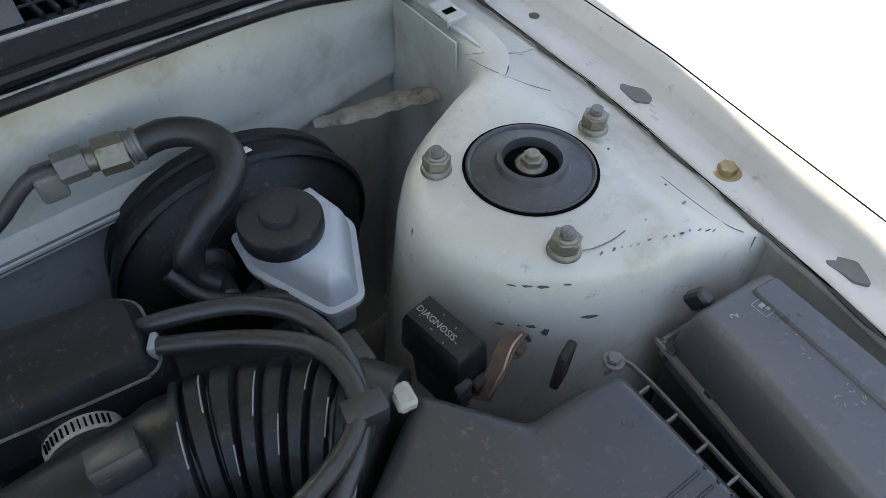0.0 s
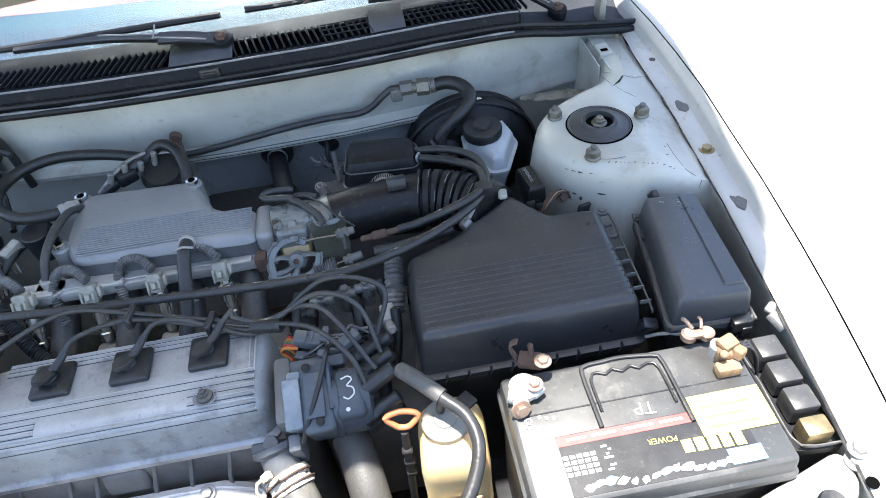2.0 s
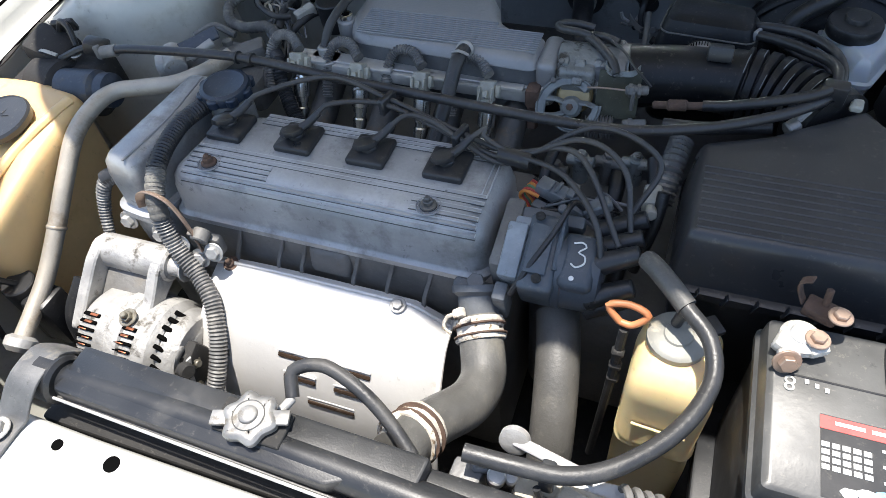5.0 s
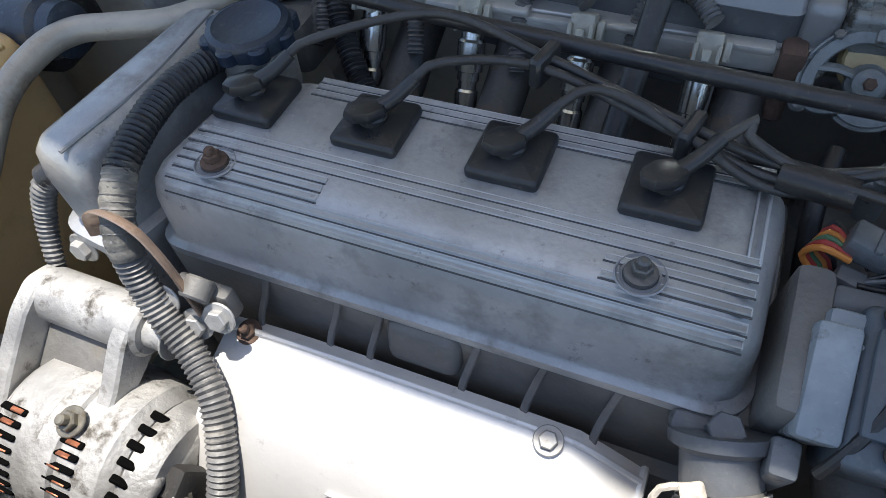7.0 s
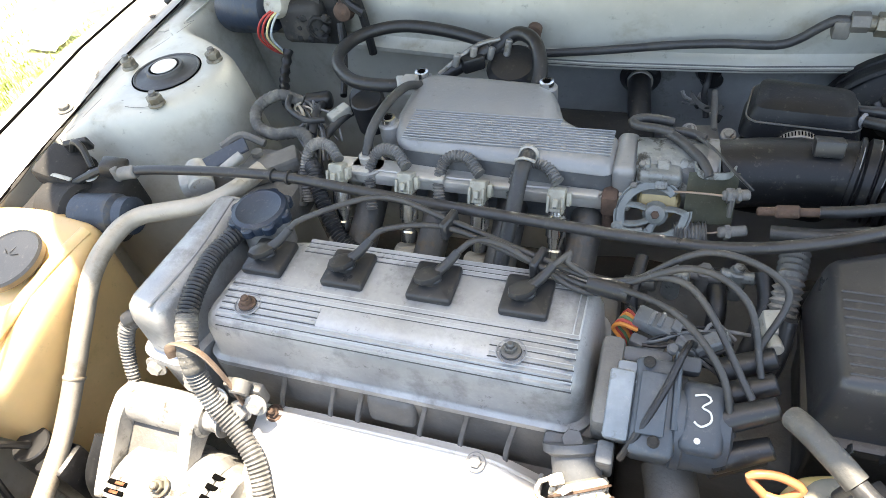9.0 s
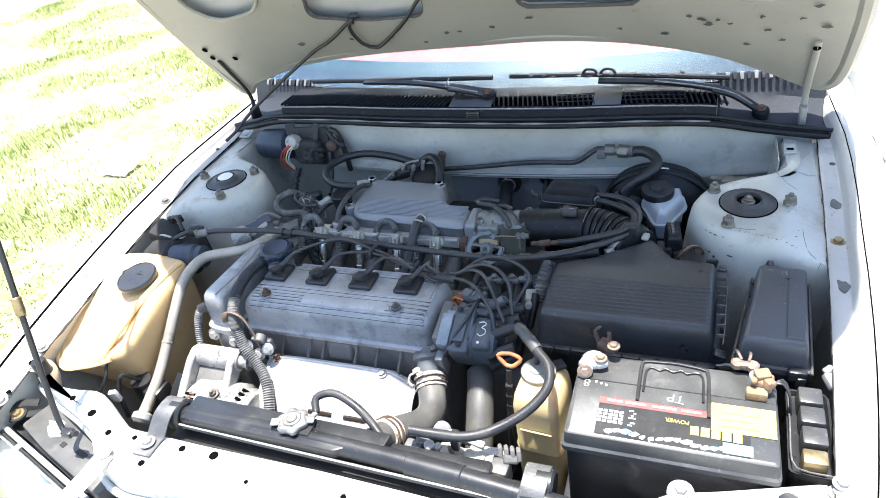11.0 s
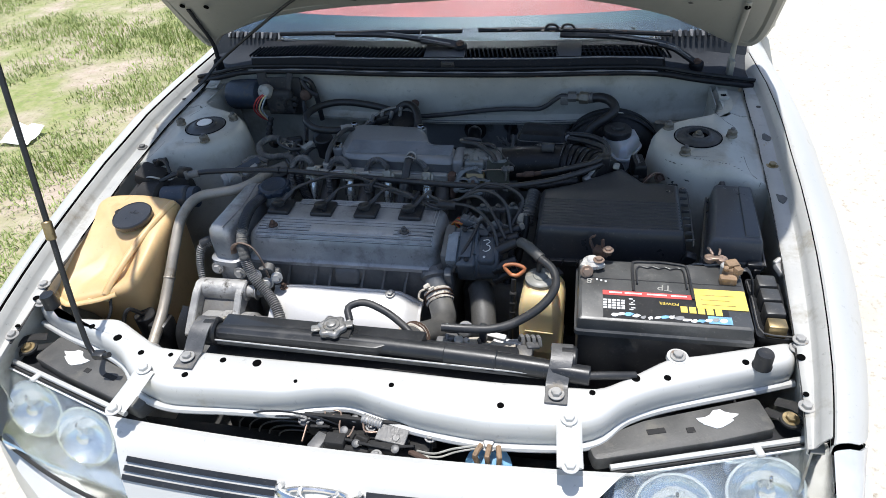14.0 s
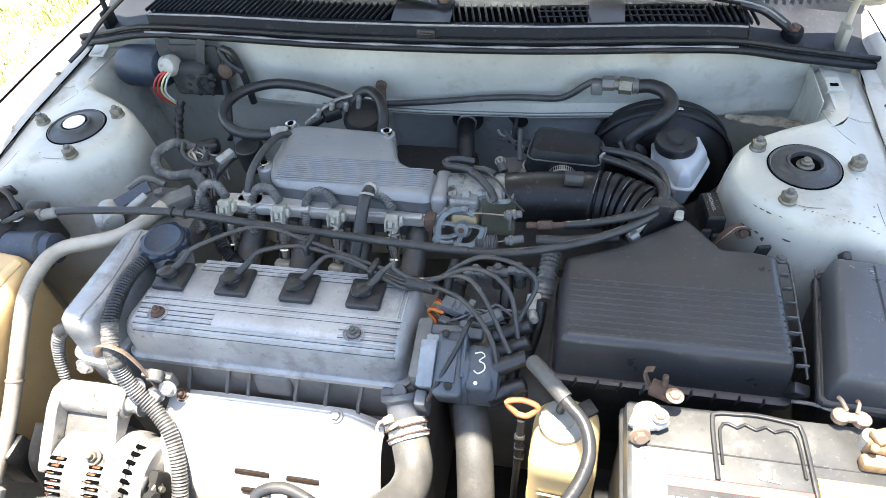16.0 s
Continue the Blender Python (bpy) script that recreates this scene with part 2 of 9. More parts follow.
RIBS2 = mat("dull rib edges", (0.27, 0.273, 0.28), 0.38, 0.25, 0.1, 60, 0.05, 300)
CLOTH = mat("red dash cloth", (0.21, 0.055, 0.05), 0.9, 0, 0.2, 9, 0.4)
DASH = mat("dark blue dashboard", (0.004, 0.011, 0.024), 0.6, 0, 0.2, 10, 0.3)
BLACKP = mat("deep black plastic", (0.009, 0.0095, 0.011), 0.4, 0, 0.25, 18, 0.1, 500, dirt=(0.03, 0.028, 0.026), dirt_at=0.66, dirt_soft=0.2, dirt_scale=14, spec=0.3)
FAINT = mat("faint grey scratches", (0.27, 0.27, 0.265), 0.7, 0, 0.2, 80)
LEDGE = mat("flaking brown sealer", (0.27, 0.235, 0.185), 0.85, 0, 0.4, 50, 0.8, 90, dirt=(0.12, 0.09, 0.06), dirt_at=0.52, dirt_scale=60)
CAPM = mat("dull pressed zinc", (0.25, 0.245, 0.235), 0.42, 0.5, 0.3, 40, 0.2, 200, dirt=(0.16, 0.14, 0.11), dirt_at=0.55, dirt_scale=70)
RUNNER = mat("oily dark casting", (0.075, 0.072, 0.068), 0.5, 0.2, 0.3, 20, 0.35, 150, dirt=(0.13, 0.1, 0.07), dirt_at=0.56, dirt_scale=35)
RAILP = mat("dusty champagne rail paint", (0.46, 0.455, 0.428), 0.4, 0.1, 0.14, 7, 0.1, 160, speck=0.45, dirt=(0.29, 0.26, 0.205), dirt_at=0.56, dirt_soft=0.2, dirt_scale=16)
STREAK = mat("rubbed grey edge", (0.2, 0.2, 0.205), 0.5, 0, 0.3, 60, 0.1)
MOUNT = mat("greyed mount rubber", (0.042, 0.044, 0.048), 0.42, 0, 0.2, 30, 0.12, dirt=(0.085, 0.083, 0.078), dirt_at=0.6, dirt_soft=0.25, dirt_scale=40)
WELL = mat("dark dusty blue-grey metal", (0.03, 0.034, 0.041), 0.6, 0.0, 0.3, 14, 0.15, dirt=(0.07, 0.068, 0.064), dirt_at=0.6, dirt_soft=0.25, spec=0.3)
COWLM = mat("weathered matt cowl plastic", (0.011, 0.012, 0.015), 0.62, 0, 0.3, 18, 0.12, 300, dirt=(0.05, 0.048, 0.045), dirt_at=0.62, dirt_soft=0.15, dirt_scale=22, spec=0.18)
# Dark colour for the shade painted along the valve cover ribs.
RIBSHADE = mat("dark rib shade line", (0.065, 0.066, 0.068), 0.6, 0.1, 0.2, 60, 0.1)
CABLE = mat("worn black cable sheath", (0.024, 0.024, 0.026), 0.35, 0, 0.25, 40, 0.1, 300, dirt=(0.08, 0.076, 0.07), dirt_at=0.6, dirt_soft=0.2, dirt_scale=30)
DISTCAP = mat("dark blue-grey moulding", (0.05, 0.06, 0.072), 0.45, 0, 0.25, 30, 0.15, dirt=(0.1, 0.095, 0.085), dirt_at=0.6)
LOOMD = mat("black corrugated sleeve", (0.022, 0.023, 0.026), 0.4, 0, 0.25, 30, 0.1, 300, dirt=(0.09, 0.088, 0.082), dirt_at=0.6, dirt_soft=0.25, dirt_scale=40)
TAPED = mat("dusty frayed tape", (0.1, 0.096, 0.088), 0.7, 0, 0.4, 50, 0.5, 200, dirt=(0.24, 0.225, 0.19), dirt_at=0.5, dirt_soft=0.2, dirt_scale=45)
CRUST = mat("crusted oxide", (0.56, 0.51, 0.43), 0.85, 0, 0.4, 90, 0.9, 140, dirt=(0.2, 0.14, 0.085), dirt_at=0.55, dirt_soft=0.08, dirt_scale=110)
QUAD = mat("greyed zinc casting", (0.18, 0.195, 0.195), 0.5, 0.3, 0.3, 50, 0.3, 200, dirt=(0.09, 0.088, 0.08), dirt_at=0.56, dirt_soft=0.15, dirt_scale=60)
OLIVE = mat("oily olive steel", (0.05, 0.052, 0.036), 0.45, 0.2, 0.4, 26, 0.2, 200, dirt=(0.1, 0.09, 0.05), dirt_at=0.56, dirt_soft=0.2)
SEALANT = mat("dried seam sealer", (0.42, 0.38, 0.31), 0.8, 0, 0.25, 50, 0.6, 120)
PAPER = mat("white paper", (0.8, 0.8, 0.78), 0.8, 0, 0.05)


# ---- mesh helpers ----
base_of = {}


def thing(name, label, category, at=(0, 0, 0), group="", kind=""):
    ob = new(name)
    ob.location, ob.empty_display_size = at, 0.02
    base_of[ob] = Vector(at)
    return tagged(ob, label, category, group, kind)


def part(name, bm, material, parent=None, label="", angle=38):
    """Links a bmesh, given in world places, as one mesh under a thing or part."""
    base = base_of[parent] if parent else Vector()
    bm.transform(Matrix.Translation(-base))
    bmesh.ops.recalc_face_normals(bm, faces=bm.faces)
    me = bpy.data.meshes.new(name)
    bm.to_mesh(me)
    bm.free()
    me.polygons.foreach_set("use_smooth", [True] * len(me.polygons))
    me.set_sharp_from_angle(angle=radians(angle))
    me.materials.append(material)
    ob = new(name, me)
    if parent:
        ob.parent = parent
        base_of[ob] = base
    else:
        base_of[ob] = Vector()
    return tagged(ob, label)


def joined(*some):
    out = bmesh.new()
    for b in some:
        me = bpy.data.meshes.new("tmp")
        b.to_mesh(me)
        b.free()
        out.from_mesh(me)
        bpy.data.meshes.remove(me)
    return out


def bevel(bm, r, seg=2, deg=30):
    edges = [e for e in bm.edges if len(e.link_faces) == 2 and e.calc_face_angle(0) > radians(deg)]
    if r > 0 and edges:
        bmesh.ops.bevel(bm, geom=edges, offset=r, segments=seg, affect="EDGES", profile=0.5, clamp_overlap=True)
    return bm


def box(c, s, r=0.003, seg=2, turn=(0, 0, 0), taper=1.0):
    bm = bmesh.new()
    bmesh.ops.create_cube(bm, size=1)
    for v in bm.verts:
        k = taper if v.co.z > 0 else 1.0
        v.co = Vector((v.co.x * s[0] * k, v.co.y * s[1] * k, v.co.z * s[2]))
    bevel(bm, r, seg)
    bm.transform(pose(*c, *turn))
    return bm


def axis_to(p0, p1):
    d = Vector(p1) - Vector(p0)
    return Matrix.Translation(p0) @ d.to_track_quat("Z", "Y").to_matrix().to_4x4(), d.length


def lathe(profile, p0, p1, n=24):
    """Turns rows of (radius, distance along the axis p0 to p1)."""
    m, _ = axis_to(p0, p1)
    bm = bmesh.new()
    rings = []
    for r, h in profile:
        rings.append([bm.verts.new((r * math.cos(2 * math.pi * k / n), r * math.sin(2 * math.pi * k / n), h)) for k in range(n)])
    for a, b in zip(rings, rings[1:]):
        for k in range(n):
            bm.faces.new((a[k], a[(k + 1) % n], b[(k + 1) % n], b[k]))
    for ring in (rings[0], rings[-1]):
        bm.faces.new(ring)
    bm.transform(m)
    return bm


def cyl(p0, p1, r, r1=None, n=20, edge=0.0015):
    h = (Vector(p1) - Vector(p0)).length
    r1 = r if r1 is None else r1
    e = min(edge, r * 0.4, r1 * 0.4, h * 0.3)
    return lathe([(r - e, 0), (r, e), (r1, h - e), (r1 - e, h)], p0, p1, n)


def spline(pts, step=0.006):
    """A smooth curve through the points, sampled about every step."""
    p = [Vector(a) for a in pts]
    p = [p[0] * 2 - p[1], *p, p[-1] * 2 - p[-2]]
    out = []
    for a, b, c, d in zip(p, p[1:], p[2:], p[3:]):
        k = max(2, int((c - b).length / step))
        for i in range(k):
            t = i / k
            out.append(0.5 * (2 * b + (c - a) * t + (2 * a - 5 * b + 4 * c - d) * t * t + (3 * b - 3 * c + d - a) * t**3))
    return out + [p[-2]]


def tube(pts, r, n=12, step=0.006, wave=0.0, pitch=0.005, flat=1.0, ends=True):
    """A hose or wire along a smooth curve. wave: the depth of its corrugation; r: a radius or a function of the way along, 0 to 1."""
    c = spline(pts, min(step, pitch / 4) if wave else step)
    bm, rings, far = bmesh.new(), [], 0.0
    total = sum((b - a).length for a, b in zip(c, c[1:]))
    up = Vector((0, 0, 1))
    for i, p in enumerate(c):
        d = (c[min(i + 1, len(c) - 1)] - c[max(i - 1, 0)]).normalized()
        side = d.cross(up)
        if side.length < 0.05:
            side = d.cross(Vector((1, 0, 0)))
        side.normalize()
        if rings and side.dot(last) < 0:
            side = -side
        if rings:
            side = (last - d * last.dot(d)).normalized()
        last = side
        v = d.cross(side).normalized()
        rad = r(far / total) if callable(r) else r
        if wave:
            rad += wave * math.cos(2 * math.pi * far / pitch)
        rings.append([bm.verts.new(p + rad * (math.cos(2 * math.pi * k / n) * side + flat * math.sin(2 * math.pi * k / n) * v)) for k in range(n)])
        if i + 1 < len(c):
            far += (c[i + 1] - p).length
    for a, b in zip(rings, rings[1:]):
        for k in range(n):
            bm.faces.new((a[k], a[(k + 1) % n], b[(k + 1) % n], b[k]))
    if ends:
        bm.faces.new(rings[0]), bm.faces.new(rings[-1])
    return bm


def around(pts, n=64):
    """A smooth closed outline through the points."""
    p = [Vector((*a, 0)) for a in pts]
    m, out = len(p), []
    each = max(1, n // m)
    for i in range(m):
        a, b, c, d = p[i - 1], p[i], p[(i + 1) % m], p[(i + 2) % m]
        for j in range(each):
            t = j / each
            q = 0.5 * (2 * b + (c - a) * t + (2 * a - 5 * b + 4 * c - d) * t * t + (3 * b - 3 * c + d - a) * t**3)
            out.append((q.x, q.y))
    return out


class Outline(list):
    """An outline with rounded corners, which remembers its sharp corners."""


def rounded(pts, r, seg=5):
    """An outline with its corners rounded."""
    out, m = Outline(), len(pts)
    out.sharp, out.r, out.seg = [tuple(p) for p in pts], r, seg
    for i in range(m):
        a, b, c = Vector(pts[i - 1]), Vector(pts[i]), Vector(pts[(i + 1) % m])
        u, v = (a - b), (c - b)
        k = min(r, u.length * 0.45, v.length * 0.45)
        p, q = b + u.normalized() * k, b + v.normalized() * k
        for j in range(seg + 1):
            t = j / seg
            out.append(tuple((1 - t) ** 2 * p + 2 * t * (1 - t) * b + t * t * q))
    return out


def offset(pts, d):
    """An outline moved outwards by d."""
    if isinstance(pts, Outline):
        return rounded(offset(pts.sharp, d), max(pts.r + 0.6 * d, 0.001), pts.seg)
    m = len(pts)
    area = sum(pts[i - 1][0] * pts[i][1] - pts[i][0] * pts[i - 1][1] for i in range(m))
    s = 1 if area > 0 else -1
    out = []
    for i in range(m):
        u, v = Vector(pts[i]) - Vector(pts[i - 1]), Vector(pts[(i + 1) % m]) - Vector(pts[i])
        u = u.normalized() if u.length > 1e-9 else v.normalized()
        v = v.normalized() if v.length > 1e-9 else u
        a, b = Vector((u.y, -u.x)), Vector((v.y, -v.x))
        k = max(0.35, 1 + a.dot(b))
        n = (a + b) / k
        out.append((pts[i][0] + s * d * n.x, pts[i][1] + s * d * n.y))
    return out


def stack(pts, rows, cap=True):
    """A solid from one outline at rows of (z, outset)."""
    bm, rings = bmesh.new(), []
    for z, d in rows:
        rings.append([bm.verts.new((x, y, z)) for x, y in (offset(pts, d) if abs(d) > 1e-9 else pts)])
    m = len(pts)
    for a, b in zip(rings, rings[1:]):
        for k in range(m):
            bm.faces.new((a[k], a[(k + 1) % m], b[(k + 1) % m], b[k]))
    if cap:
        bm.faces.new(rings[0]), bm.faces.new(rings[-1])
    return bm


def slab(pts, z0, z1, r=0.003):
    e = min(r, abs(z1 - z0) * 0.4)
    return stack(pts, [(z0, -e * 0.5), (z0 + e * 0.5, 0), (z1 - e, 0), (z1 - e * 0.3, -e * 0.3), (z1, -e)])


def strip(sections):
    """A sheet through sections, each a row of points of one length."""
    bm = bmesh.new()
    g = [[bm.verts.new(p) for p in s] for s in sections]
    for a, b in zip(g, g[1:]):
        for k in range(len(a) - 1):
            bm.faces.new((a[k], a[k + 1], b[k + 1], b[k]))
    return bm


def thick(bm, d):
    """Gives a sheet a thickness."""
    bmesh.ops.recalc_face_normals(bm, faces=bm.faces)
    bmesh.ops.solidify(bm, geom=bm.faces[:], thickness=d)
    return bm


def strap(pts, across, w, th=0.0025, step=0.006):
    """A flat metal strap along a curve; across is the way of its width."""
    a = Vector(across).normalized() * (w / 2)
    return bevel(thick(strip([[p - a, p + a] for p in spline(pts, step)]), th), 0.0006, 1, 60)


def hexa(p, up, r, h, n=6):
    u = Vector(up).normalized()
    return cyl(p, Vector(p) + u * h, r, n=n, edge=0.0008)


def bolt(p, up, r=0.008, washer=True, stud=0.0):
    u, p = Vector(up).normalized(), Vector(p)
    out = [hexa(p, u, r, r * 0.9)]
    if washer:
        out.append(cyl(p - u * 0.0005, p + u * 0.0015, r * 1.55, n=20, edge=0.0006))
    if stud:
        out.append(cyl(p, p + u * (r * 0.9 + stud), r * 0.55, n=12, edge=0.001))
    return joined(*out)


def table(rows):
    """A function that runs straight from row to row of (x, y)."""
    xs, ys = zip(*rows)
    return lambda x: float(np.interp(x, xs, ys))


def letters(text, size, at, turn, material, name="marking", depth=0.0004, parent=None, label=""):
    """Raised writing in the built-in font, turned into a mesh."""
    cu = bpy.data.curves.new(name, "FONT")
    cu.body, cu.size, cu.extrude, cu.align_x, cu.align_y = text, size, depth, "CENTER", "CENTER"
    cu.resolution_u = 3
    ob = bpy.data.objects.new("tmp", cu)
    scene.collection.objects.link(ob)
    me = bpy.data.meshes.new_from_object(ob.evaluated_get(bpy.context.evaluated_depsgraph_get()))
    bm = bmesh.new()
    bm.from_mesh(me)
    bpy.data.objects.remove(ob)
    bpy.data.curves.remove(cu)
    bpy.data.meshes.remove(me)
    bm.transform(pose(*at, *turn))
    return part(name, bm, material, parent, label)

# ---- ground ----
def ground_material():
    m = bpy.data.materials.new("dry ground")
    m.use_nodes = True
    t = m.node_tree
    n, link = t.nodes, t.links.new
    p = n["Principled BSDF"]
    co = n.new("ShaderNodeTexCoord")

    def noise_at(s, detail=6.0):
        x = n.new("ShaderNodeTexNoise")
        x.inputs["Scale"].default_value, x.inputs["Detail"].default_value, x.inputs["Roughness"].default_value = s, detail, 0.62
        link(co.outputs["Object"], x.inputs["Vector"])
        return x.outputs["Fac"]

    def mix(f, a, b):
        x = n.new("ShaderNodeMix")
        x.data_type = "RGBA"
        link(f, x.inputs[0])
        for v, k in ((a, 6), (b, 7)):
            if isinstance(v, tuple):
                x.inputs[k].default_value = (*v, 1)
            else:
                link(v, x.inputs[k])
        return x.outputs[2]

    def ramp(v, lo, hi):
        x = n.new("ShaderNodeMapRange")
        x.inputs[1].default_value, x.inputs[2].default_value = lo, hi
        link(v, x.inputs[0])
        return x.outputs[0]

    sand = mix(ramp(noise_at(3), 0.35, 0.7), (0.64, 0.6, 0.52), (0.54, 0.49, 0.41))
    sand = mix(ramp(noise_at(45), 0.55, 0.75), sand, (0.32, 0.27, 0.2))
    soil = mix(ramp(noise_at(9), 0.4, 0.65), (0.54, 0.44, 0.35), (0.42, 0.33, 0.25))
    green = mix(ramp(noise_at(16), 0.35, 0.7), (0.23, 0.28, 0.08), (0.38, 0.36, 0.17))
    lawn = mix(ramp(noise_at(2.2, 9.0), 0.42, 0.62), green, soil)
    lawn = mix(ramp(noise_at(38, 8.0), 0.56, 0.66), lawn, (0.24, 0.21, 0.13))
    xyz = n.new("ShaderNodeSeparateXYZ")
    link(co.outputs["Object"], xyz.inputs[0])
    edge = n.new("ShaderNodeMath")
    edge.operation = "MULTIPLY_ADD"
    link(noise_at(2.5), edge.inputs[0])
    edge.inputs[1].default_value = -0.8
    link(xyz.outputs[0], edge.inputs[2])
    link(mix(ramp(edge.outputs[0], -1.85, -2.1), sand, lawn), p.inputs["Base Color"])
    p.inputs["Roughness"].default_value = 0.9
    b = n.new("ShaderNodeBump")
    b.inputs["Strength"].default_value, b.inputs["Distance"].default_value = 0.5, 0.02
    link(noise_at(30), b.inputs["Height"]), link(b.outputs[0], p.inputs["Normal"])
    return m


def ground_height(x, y):
    return 0.018 * noise.noise(Vector((x * 0.9, y * 0.9, 3.1))) if abs(x) > 1.0 and abs(x) < 30 and abs(y) < 30 else 0.0


def build_ground():
    xs = [-400, -120, -40, -20, *np.arange(-12, 8.1, 0.4), 20, 40, 120, 400]
    ys = [-400, -120, -40, -15, *np.arange(-6, 12.1, 0.4), 20, 40, 120, 400]
    bm = strip([[(x, y, ground_height(x, y)) for x in xs] for y in ys])
    g = part("ground", bm, ground_material())
    tagged(g, "sunlit pale sandy yard with dry patchy grass", "ground", kind="structure")


def grass_material():
    m = mat("grass blades", (0.29, 0.36, 0.105), 0.6, 0, 0.4, 2.2, 0.0, 30, sub=0.0)
    return m


def build_grass():
    rng = random.Random(7)
    verts, faces = [], []
    for _ in range(52000):
        x, y = -1.55 - 5.2 * rng.random() ** 1.2, -0.6 + 7.2 * rng.random()
        cover = noise.noise(Vector((x * 1.6, y * 1.6, 8))) + 0.35 * noise.noise(Vector((x * 5, y * 5, 2)))
        if cover < -0.3 + 0.5 * rng.random():
            continue
        z = ground_height(x, y) - 0.004
        for _ in range(rng.randint(2, 5)):
            a, h, lean = rng.random() * 6.283, rng.uniform(0.008, 0.03) * (1.0 + max(0.0, 1.6 * cover)), rng.uniform(0.008, 0.035)
            w, bx, by = rng.uniform(0.0015, 0.0035), x + rng.gauss(0, 0.02), y + rng.gauss(0, 0.02)
            c, s = math.cos(a), math.sin(a)
            i = len(verts)
            verts += [(bx - s * w, by + c * w, z), (bx + s * w, by - c * w, z), (bx + c * lean * 0.5 + s * w * 0.7, by + s * lean * 0.5 - c * w * 0.7, z + h * 0.7), (bx + c * lean * 0.5 - s * w * 0.7, by + s * lean * 0.5 + c * w * 0.7, z + h * 0.7), (bx + c * lean, by + s * lean, z + h)]
            faces += [(i, i + 1, i + 2, i + 3), (i + 3, i + 2, i + 4)]
    me = bpy.data.meshes.new("grass")
    me.from_pydata(verts, [], faces)
    me.materials.append(grass_material())
    tagged(new("grass", me), "short sunlit yellow-green grass tufts on dry soil", "grass", kind="stuff")


build_ground()
build_grass()
litter = thing("paper_scrap", "crumpled white paper scrap lying on the grass", "litter", (-2.46, 2.0, 0.0))
sheet = [[(-2.55 + 0.034 * i + 0.012 * noise.noise(Vector((i, j, 1))), 1.93 + 0.03 * j, 0.02 + 0.02 * noise.noise(Vector((i * 0.7, j * 0.7, 5))) + 0.006 * j) for i in range(6)] for j in range(6)]
part("sheet", thick(strip(sheet), 0.002), PAPER, litter)

# ---- the car's shell ----
car = thing("car", "champagne silver saloon car with its bonnet propped open", "car", (0, 0.9, 0.0))
rail_z = table([(-0.3, 0.70), (0.0, 0.728), (0.17, 0.75), (0.5, 0.788), (0.7, 0.803), (0.9, 0.805), (1.3, 0.83), (3, 0.86)])
rail_x = table([(-0.1, 0.60), (0.05, 0.622), (0.17, 0.632), (0.31, 0.641), (0.5, 0.651), (0.93, 0.667), (1.3, 0.68)])
crest_x = table([(-0.16, 0.575), (-0.08, 0.608), (0.0, 0.635), (0.05, 0.646), (0.1, 0.6555), (0.15, 0.6625), (0.2, 0.669), (0.3, 0.68), (0.4, 0.687), (0.5, 0.6915), (0.6, 0.695), (0.7, 0.6995), (0.8, 0.703), (0.9, 0.7035), (0.97, 0.698), (1.05, 0.69), (1.2, 0.685), (3, 0.72)])


sweep = table([(0.0, 0.0), (0.036, 0.012), (0.052, 0.03), (0.068, 0.055), (0.083, 0.085), (0.111, 0.12)])


